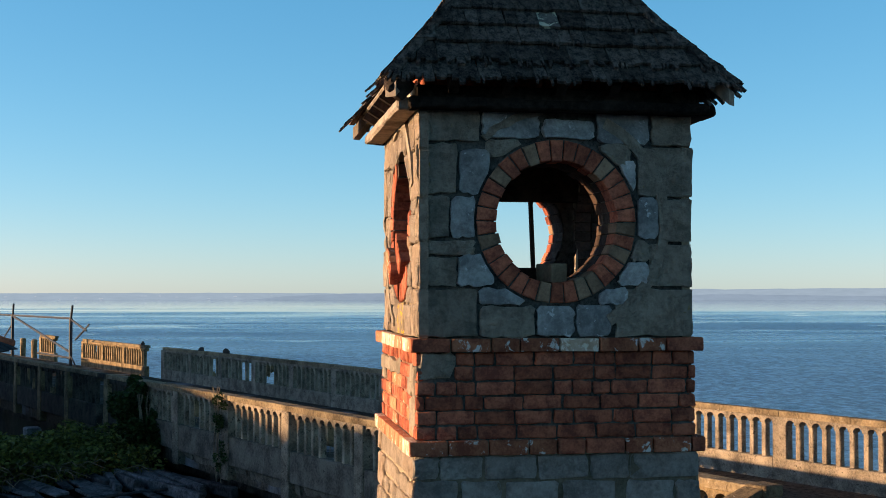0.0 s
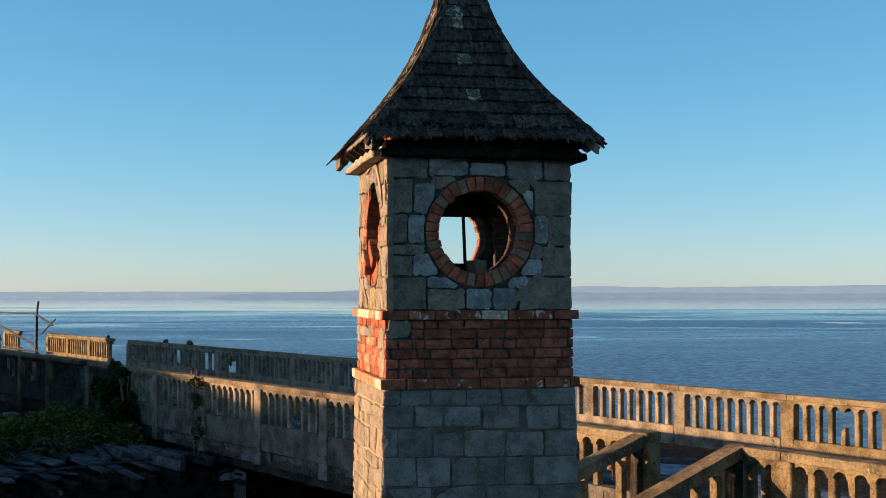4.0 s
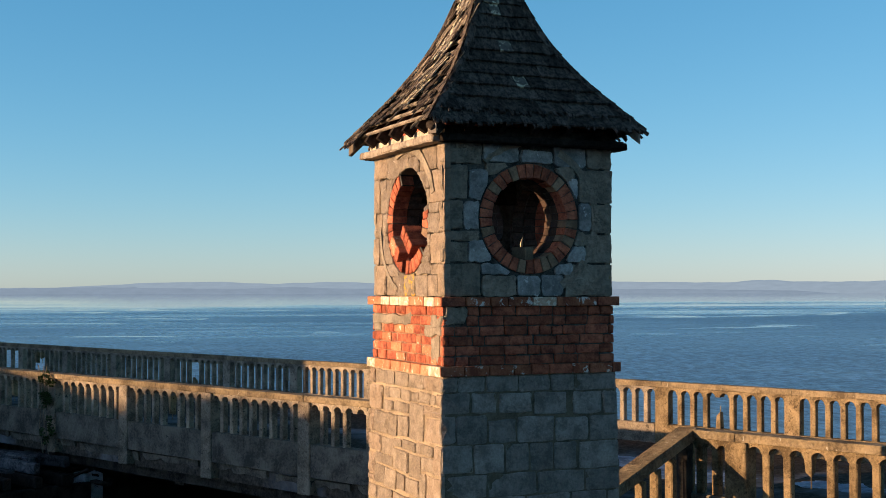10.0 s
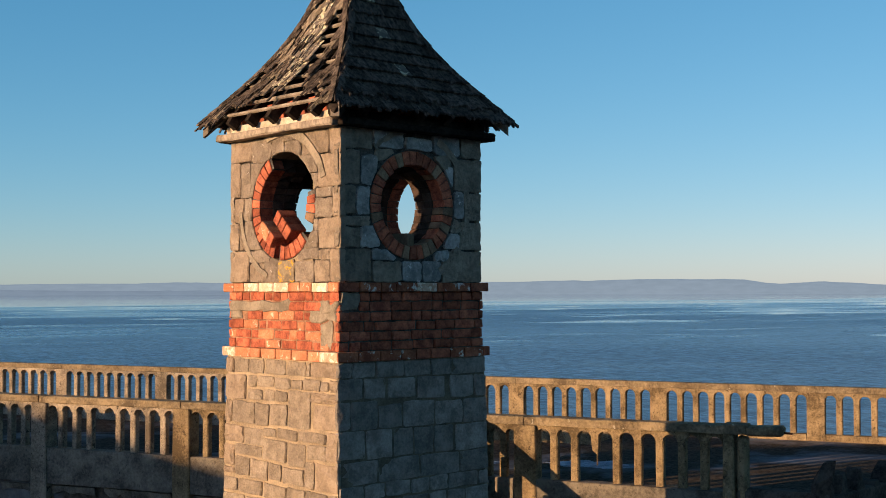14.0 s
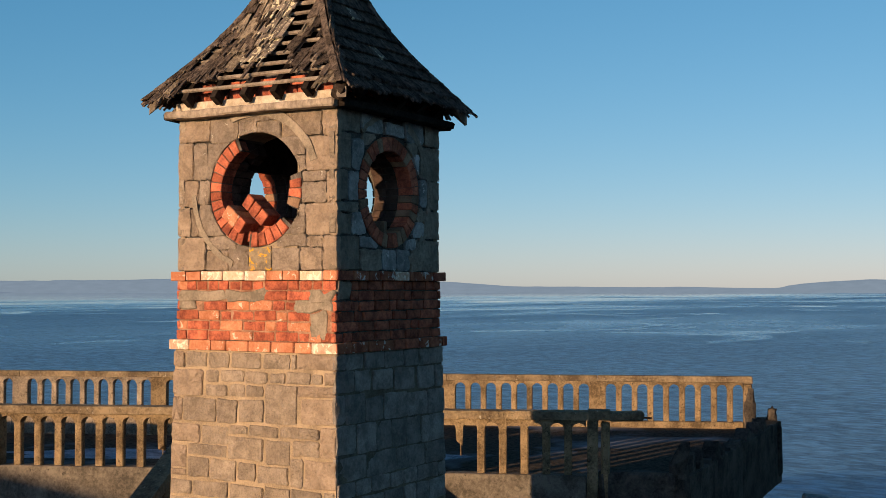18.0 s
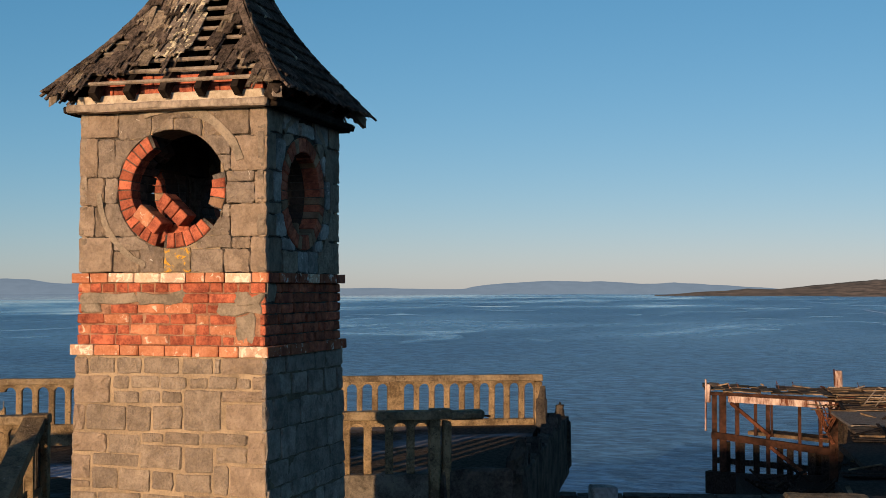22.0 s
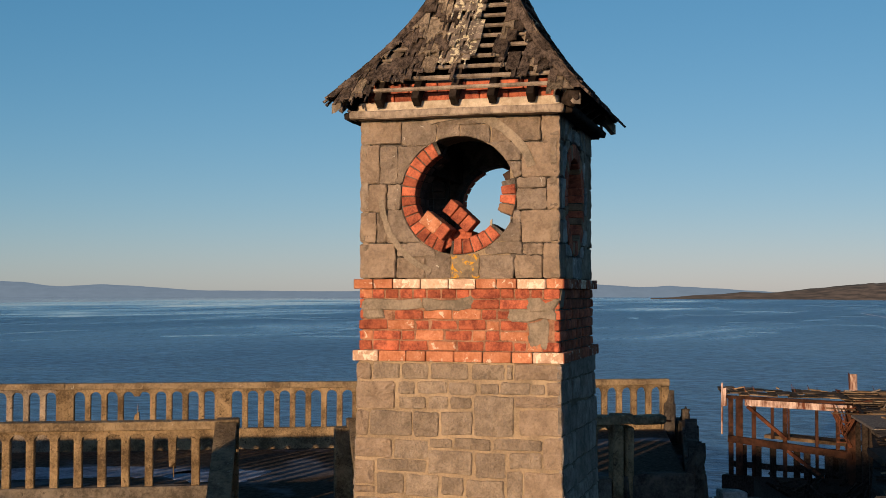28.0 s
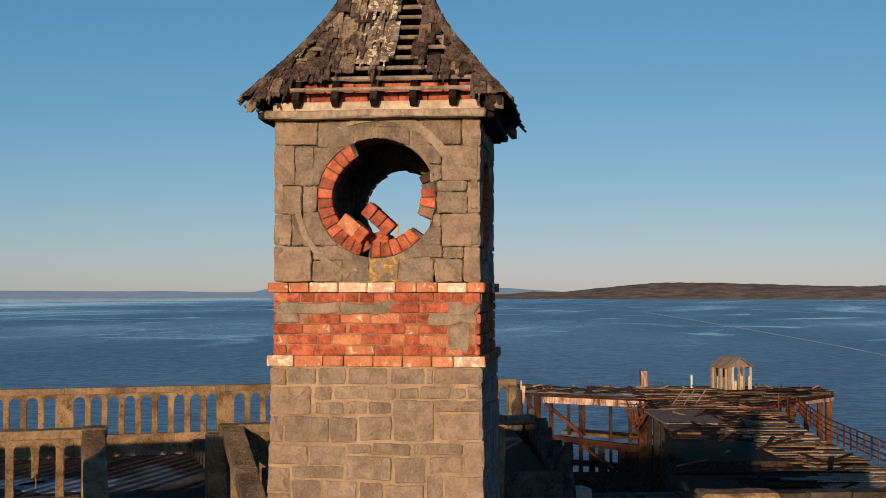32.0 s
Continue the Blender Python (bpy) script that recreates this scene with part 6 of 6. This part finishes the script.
WEST_MID = ((-0.462, -0.25, 1.739, 1.826), (-0.223, -0.069, 1.742, 1.837), (-0.047, 0.119, 1.748, 1.834), (0.146, 0.455, 1.541, 1.85), (0.463, 0.835, 1.768, 1.849),
            (0.498, 0.839, 1.554, 1.747), (-0.821, -0.723, 1.518, 1.713), (-0.705, -0.364, 1.525, 1.716), (-0.346, -0.143, 1.521, 1.715), (-0.121, 0.124, 1.541, 1.722))
WEST_LOW = ((-0.824, -0.526, 1.35, 1.497), (-0.503, -0.234, 1.346, 1.493), (-0.217, -0.037, 1.44, 1.509), (-0.015, 0.273, 1.431, 1.517), (0.299, 0.672, 1.437, 1.522),
            (0.689, 0.84, 1.305, 1.539), (-0.225, 0.13, 1.24, 1.42), (0.156, 0.391, 1.22, 1.412), (0.421, 0.672, 1.301, 1.421), (-0.826, -0.666, 1.142, 1.323),
            (-0.644, -0.246, 1.25, 1.337), (-0.643, -0.426, 1.07, 1.232), (-0.4, -0.144, 1.06, 1.228), (-0.118, 0.057, 1.08, 1.215), (0.083, 0.379, 1.07, 1.202),
            (0.405, 0.517, 1.06, 1.28), (0.534, 0.844, 1.06, 1.278), (-0.834, -0.665, 1.07, 1.124))
SOUTH_HIGH = ((-0.818, -0.687, 1.985, 2.095), (-0.668, -0.443, 1.982, 2.095), (-0.423, -0.135, 1.976, 2.095), (-0.115, 0.162, 1.972, 2.095), (0.188, 0.398, 1.968, 2.095),
              (0.419, 0.721, 1.962, 2.095), (-0.819, -0.582, 1.805, 1.963), (-0.548, -0.336, 1.806, 1.958), (-0.302, -0.012, 1.798, 1.952), (0.028, 0.313, 1.775, 1.948),
              (0.395, 0.66, 1.765, 1.942), (0.685, 0.738, 1.76, 1.938), (-0.816, -0.705, 1.57, 1.779), (-0.691, -0.428, 1.562, 1.775), (-0.398, -0.165, 1.556, 1.735))
SOUTH_LOW = ((-0.135, 0.192, 1.55, 1.752), (0.223, 0.526, 1.548, 1.73), (0.552, 0.735, 1.54, 1.735), (-0.813, -0.562, 1.327, 1.545), (-0.533, -0.277, 1.318, 1.536),
             (-0.238, -0.043, 1.318, 1.53), (-0.018, 0.184, 1.315, 1.527), (0.209, 0.409, 1.312, 1.525), (0.45, 0.731, 1.305, 1.52), (-0.815, -0.432, 1.12, 1.298),
             (-0.408, 0.024, 1.12, 1.292), (0.05, 0.483, 1.12, 1.288), (0.509, 0.727, 1.12, 1.282))
# Joints of the unlit faces painted darker than those of the sunny face.
for side in ("south", "east", "north"):
    p = Pile()
    p.box(-0.80, 0.80, 0.2, 2.10, -0.01, 0.003)
    part("joint_bed", p.mesh("joint_bed"), MORTAR_SHADE, shaft, "joints painted darker for shade", shaft_plane(side))
for boxes in (WEST_HIGH, WEST_MID, WEST_LOW):
    lay_boxes("west", boxes)
for boxes in (SOUTH_HIGH, SOUTH_LOW):
    lay_boxes("south", boxes, STONE_ASHLAR, 0.007)
z = 1.05
while z > -2.4:
    hgt = st_rng.choice((0.14, 0.18, 0.22))
    cuts, a = [-0.83 - (1.06 - z) * 0.021], -0.83
    while a < 0.6:
        a += st_rng.uniform(0.18, 0.4)
        cuts.append(min(a, 0.74))
    course("west", z, hgt, cuts + [0.835 + (1.06 - z) * 0.021])
    z -= hgt
# the other faces: squared courses
for side in ("south", "east", "north"):
    z = 1.115 if side == "south" else 2.10
    low = 0.2 if side == "south" else 0.6
    while z > low:
        hgt = st_rng.choice((0.135, 0.15, 0.19, 0.20))
        edge = 0.812 + (2.11 - z) * 0.021
        cuts, a = [-edge], -edge
        while a < edge - 0.42:
            a += st_rng.uniform(0.20, 0.36)
            cuts.append(a)
        course(side, z, hgt, cuts + [edge], STONE_ASHLAR)
        z -= hgt

# brick band and string courses
part("mortar_bed", (lambda p: (p.box(-0.7945, -0.789, -0.78, 0.78, 2.19 + TZ, 2.672 + TZ), p.mesh("mortar_bed"))[1])(Pile()), MORTAR_RED, band, "brick-stained mortar")
for side in FACES:
    m = on_face(side, 0.788)
    for row in range(6):
        z0 = 2.189 + row * 0.0815
        a = -0.808
        header = row in (3, 5)
        first = True
        while a < 0.775:
            ln = st_rng.choice((0.225, 0.225, 0.225, 0.112)) if not header else st_rng.choice((0.112, 0.112, 0.225))
            if first:
                ln *= st_rng.choice((0.5, 1.0))
                first = False
            b = min(a + ln * st_rng.uniform(0.93, 1.05), 0.808)
            if b - a > 0.03:
                render_patch = side == "west" and ((row == 4 and a < 0.02) or (row == 3 and a < -0.7) or (row == 3 and 0.38 < a < 0.78) or (row in (1, 2) and 0.5 < a < 0.66))
                render_patch |= side == "south" and row in (4, 5) and a < -0.66
                if not render_patch:
                    o = rect_outline(a + 0.002, b - st_rng.choice((0.002, 0.004, 0.008)), z0 + 0.003, z0 + st_rng.uniform(0.071, 0.078), st_rng, 0.0035, 0.007, 3)
                    lay_stone(band, m, o, BRICK if side != "west" or st_rng.random() < 0.76 else BRICK_PALE, 0.015 + st_rng.uniform(-0.007, 0.007), 0.006, 0.007, "brick")
            a = b + 0.004
    if side in ("west", "south"):
        # patches of cement over the bricks
        for x0, x1, z0, z1 in ((-0.79, -0.28, 2.506, 2.60), (-0.29, 0.15, 2.512, 2.60), (-0.79, -0.61, 2.428, 2.515), (0.40, 0.79, 2.43, 2.515), (0.55, 0.79, 2.50, 2.585), (0.57, 0.735, 2.20, 2.44)) if side == "west" else ((-0.80, -0.58, 2.55, 2.67), (-0.80, -0.68, 2.51, 2.56)):
            o = rect_outline(x0, x1, z0, z1, st_rng, 0.022, 0.04, 3)
            lay_stone(band, m, o, RENDER_GREY if side == "west" else STONE_ROUGH, 0.0195 + st_rng.uniform(0, 0.004), 0.004, 0.010, "cement_patch")
    for parent, z0, z1, half in ((lower_string, 2.107, 2.188, 0.822), (upper_string, 2.675, 2.75, 0.815)):
        m2 = on_face(side, half)
        a = -half - 0.028
        while a < half + 0.02:
            b = min(a + st_rng.choice((0.225, 0.225, 0.215, 0.16)), half + 0.028)
            if half + 0.028 - b < 0.06:
                b = half + 0.028
            o = rect_outline(a + 0.003, b - 0.003, z0, z1, st_rng, 0.002, 0.006)
            # Sunny face: cream bricks are partly whitewash, partly sun glare put into colour.
            if side == "west":
                mat = BRICK_CREAM if st_rng.random() < (0.42 if parent is upper_string else 0.22) else BRICK_PALE
            else:
                mat = BRICK_CREAM if parent is upper_string and 0 < a < 0.2 else (BRICK_WASH if st_rng.random() < 0.7 else BRICK)
            lay_stone(parent, m2, o, mat, 0.030, 0.001, 0.006, "brick")
            a = b + 0.003

# round openings: brick rims, ring stones and blocks
R_OUT, R_IN = 0.462, 0.347
# blocks of the shaded faces: left, right, foot, head
SOUTH_UPPER = ((-0.782, -0.446, 3.854, 4.052), (-0.432, -0.099, 3.874, 4.045), (-0.083, 0.221, 3.874, 3.986), (0.234, 0.544, 3.854, 4.045),
          (0.558, 0.782, 3.847, 4.045), (-0.789, -0.571, 3.557, 3.841), (-0.406, -0.198, 3.768, 3.867), (-0.561, -0.386, 3.557, 3.808),
          (0.254, 0.432, 3.728, 3.854), (0.373, 0.465, 3.58, 3.755), (0.472, 0.782, 3.557, 3.834))
SOUTH_LOWER = ((-0.795, -0.617, 3.313, 3.544), (-0.611, -0.459, 3.313, 3.544), (-0.736, -0.472, 3.214, 3.299), (-0.802, -0.571, 3.042, 3.207),
          (-0.571, -0.353, 3.042, 3.22), (-0.802, -0.459, 2.758, 3.029), (-0.449, -0.188, 2.936, 3.032), (-0.449, -0.129, 2.758, 2.933),
          (-0.116, 0.102, 2.758, 2.936), (0.109, 0.323, 2.758, 2.936), (0.234, 0.419, 2.936, 3.035), (0.36, 0.538, 3.042, 3.181),
          (0.432, 0.551, 3.181, 3.303), (0.472, 0.601, 3.313, 3.55), (0.611, 0.795, 3.299, 3.544), (0.544, 0.795, 3.042, 3.286),
          (0.34, 0.802, 2.758, 3.029))
WEST_UPPER = ((-0.803, -0.471, 3.83, 4.042), (-0.459, -0.184, 3.808, 4.04), (-0.166, 0.01, 3.819, 3.958), (0.024, 0.256, 3.815, 3.953), (-0.172, 0.262, 3.965, 4.036),
              (0.275, 0.656, 3.82, 4.036), (0.671, 0.812, 3.806, 4.036), (-0.802, -0.649, 3.511, 3.816), (-0.641, -0.50, 3.509, 3.805), (-0.49, -0.24, 3.51, 3.798),
              (0.24, 0.50, 3.67, 3.811), (0.511, 0.812, 3.538, 3.799), (0.33, 0.502, 3.543, 3.66), (0.478, 0.702, 3.455, 3.53), (0.711, 0.817, 3.29, 3.523))
WEST_LOWER = ((-0.80, -0.591, 3.289, 3.5), (-0.574, -0.47, 3.303, 3.498), (0.474, 0.702, 3.286, 3.443), (0.443, 0.499, 3.183, 3.275), (-0.799, -0.675, 3.045, 3.277),
              (-0.667, -0.581, 3.044, 3.276), (-0.573, -0.30, 3.04, 3.294), (0.509, 0.811, 3.034, 3.278), (0.31, 0.50, 3.044, 3.175), (-0.798, -0.514, 2.758, 3.027),
              (-0.496, -0.18, 2.933, 3.03), (0.22, 0.51, 2.946, 3.032), (0.524, 0.671, 2.942, 3.022), (0.682, 0.811, 2.758, 3.022), (-0.498, -0.268, 2.758, 2.918),
              (-0.26, -0.066, 2.758, 2.97), (-0.052, 0.166, 2.758, 2.945), (0.18, 0.444, 2.758, 2.932), (0.458, 0.667, 2.758, 2.929))
for side in FACES:
    half = HALF - 0.04
    m = None
    wall = lantern[side]
    n = 34
    for i in range(n):
        a0, a1 = i * 360 / n, (i + 1) * 360 / n
        mid = (a0 + a1) / 2
        ruined = side == "west" and 13 < mid < 40
        if side == "west" and (40 < mid < 112 or 322 < mid < 338 or 250 < mid < 260):
            continue
        if side == "east" and 60 < mid < 100:
            continue
        r_in = R_IN + st_rng.uniform(-0.006, 0.006)
        for d_front, d_back in ((0.036, -0.105), (-0.11, -0.225), (-0.23, -0.34)):
            if ruined and (d_front > -0.2 or mid > 30):
                continue
            if side == "west" and not ruined and d_front < 0 and (mid > 300 or mid < 20 or st_rng.random() < 0.1):
                continue
            o = sector_outline(0, CLK, r_in, R_OUT, a0 + 0.55, a1 - 0.55, st_rng, 0.002, 2)
            mat = BRICK_DULL if st_rng.random() < (0.11 if side == "south" else 0.03) else BRICK
            # Deeper bricks painted near-black for the shade inside the opening.
            mat = BRICK_SHADE if d_front < -0.1 else mat
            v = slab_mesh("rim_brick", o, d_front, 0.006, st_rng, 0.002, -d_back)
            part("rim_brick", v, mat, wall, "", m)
    # mortar bed behind the rim bricks
    for a0, a1 in (((113, 250), (262, 321), (-22, 16)) if side == "west" else ((0, 360),)):
        k_n = max(6, int((a1 - a0) / 9))
        v, f = [], []
        for k in range(k_n + 1):
            ang = radians(a0 + (a1 - a0) * k / k_n)
            cs, sn = math.cos(ang), math.sin(ang)
            for r_ in (R_IN + 0.014, R_OUT + 0.004):
                for d_ in (-0.335, 0.022):
                    v.append((r_ * cs, CLK + r_ * sn, d_ if side != "west" or r_ > 0.4 or d_ > 0 else -0.1))
        for k in range(k_n):
            i_, j_ = 4 * k, 4 * k + 4
            f += [(i_, i_ + 1, j_ + 1, j_), (i_ + 2, j_ + 2, j_ + 3, i_ + 3), (i_ + 1, i_ + 3, j_ + 3, j_ + 1), (i_, j_, j_ + 2, i_ + 2)]
        part("rim_mortar", mesh_of("rim_mortar", v, f), MORTAR_DARK, wall, "", None)
    # irregular blocks round the opening, as they lie on the shaded faces
    if side != "west":
        for x0, x1, z0, z1 in SOUTH_UPPER + SOUTH_LOWER:
            x0, x1 = (-0.797 if x0 < -0.75 else x0), (0.797 if x1 > 0.75 else x1)
            pale = math.hypot((x0 + x1) / 2, (z0 + z1) / 2 - CLK) < 0.68 and abs(x0 + x1) < 1.2
            o = rect_outline(x0 + 0.002, x1 - 0.003, max(z0 - 0.02, 2.757) if z0 < 2.8 else z0, min(z1, 4.04) - 0.004, st_rng, 0.008, 0.020 if pale else 0.006, 5)
            pts = []
            for x_, y_ in o:
                q = math.hypot(x_, y_ - CLK)
                if q < 0.478:
                    x_, y_ = x_ * 0.478 / q, CLK + (y_ - CLK) * 0.478 / q
                pts.append((x_, y_))
            lay_stone(wall, None, pts, STONE_PALE if pale and st_rng.random() < 0.8 else STONE_ROUGH, 0.036 + st_rng.uniform(-0.005, 0.006), 0.006, 0.004, "stone")
    # the sunny face: blocks as they lie
    for x0, x1, z0, z1 in WEST_UPPER + WEST_LOWER if side == "west" else ():
        x0, x1 = (-0.806 if x0 < -0.79 else x0), (0.806 if x1 > 0.79 else x1)
        o = rect_outline(x0 - 0.003 * (x0 > -0.79), x1 + 0.003 * (x1 < 0.79), z0 - 0.003, z1 + 0.003, st_rng, 0.0055, 0.012, 5)
        pts = []
        for x, y in o:
            q = math.hypot(x, y - CLK)
            if q < 0.468:
                x, y = x * 0.468 / q, CLK + (y - CLK) * 0.468 / q
            pts.append((x, min(max(y, 2.755), 4.042)))
        near_ring = math.hypot((x0 + x1) / 2, (z0 + z1) / 2 - CLK) < 0.66
        mat = STONE_LICHEN if -0.27 < x0 < 0.0 and z1 < 2.95 else STONE_QUOIN if max(abs(x0), abs(x1)) > 0.79 else STONE_GREY if near_ring else STONE
        lay_stone(wall, None, pts, mat, 0.036 + st_rng.uniform(-0.004, 0.006), 0.010, 0.006)
    # an old mortar eyebrow over the opening
    for a0, a1 in (((20, 112), (182, 250)) if side == "west" else ((-62, 64), (98, 132))):
        o = sector_outline(0, CLK, 0.600 if a0 < 90 else 0.606, 0.665 if a0 < 90 else 0.648, a0, a1, st_rng, 0.006, 14)
        o = [(x, min(y, 4.036)) for x, y in o]
        nn = len(o) // 2
        v = [(x, y, d) for d in (0.0, 0.047 if side == "west" else 0.040) for x, y in o]
        f = []
        k = len(o)
        for i in range(k):
            j = (i + 1) % k
            f.append((i, j, k + j, k + i))
        for i in range(nn - 1):
            f.append((k + i, k + i + 1, k + k - 2 - i, k + k - 1 - i))
        part("mortar_eyebrow", mesh_of("mortar_eyebrow", v, f), RENDER_GREY if side == "west" else STONE_ROUGH, wall, "raised arc of old mortar", m)

# fallen rim bricks lying in the west opening
bk = worn_box("loose_brick", 0.116, 0.084, 0.17, 0.006, st_rng)
bk.materials.append(BRICK)
bp = bk.copy()
bp.materials[0] = BRICK_PALE
# two runs of rim that have slid down whole, and single bricks under them
for (x0, y0), (x1, y1), n, d, pale in (((-0.080, 3.333), (0.115, 3.154), 3, -0.03, 0), ((-0.271, 3.244), (-0.077, 3.094), 3, 0.0, 2)):
    ang = math.degrees(math.atan2(y1 - y0, x1 - x0)) + 90
    for k in range(n):
        q = (k + 0.5) / n
        part("loose_brick", bp if k < pale else bk, None, lantern["west"], "", Matrix.Translation((x0 + (x1 - x0) * q, y0 + (y1 - y0) * q, d)) @ pose(0, 0, 0, st_rng.uniform(-5, 5), st_rng.uniform(-5, 5), ang + st_rng.uniform(-4, 4)))
for x, y, d, ang in ((-0.115, 3.045, -0.10, 30), (-0.05, 3.10, -0.2, 20), (0.02, 3.09, -0.22, 0), (-0.16, 3.10, -0.12, 65)):
    part("loose_brick", bk, None, lantern["west"], "", Matrix.Translation((x, y, d)) @ pose(0, 0, 0, st_rng.uniform(-12, 12), st_rng.uniform(-12, 12), ang))
ms = Matrix()
yb = worn_box("loose_brick", 0.11, 0.11, 0.16, 0.008, st_rng)
part("loose_brick", yb, BRICK_DULL, lantern["south"], "buff block standing in the opening", ms @ Matrix.Translation((0.0, 3.115, -0.10)) @ pose(0, 0, 0, 0, 22, 0))
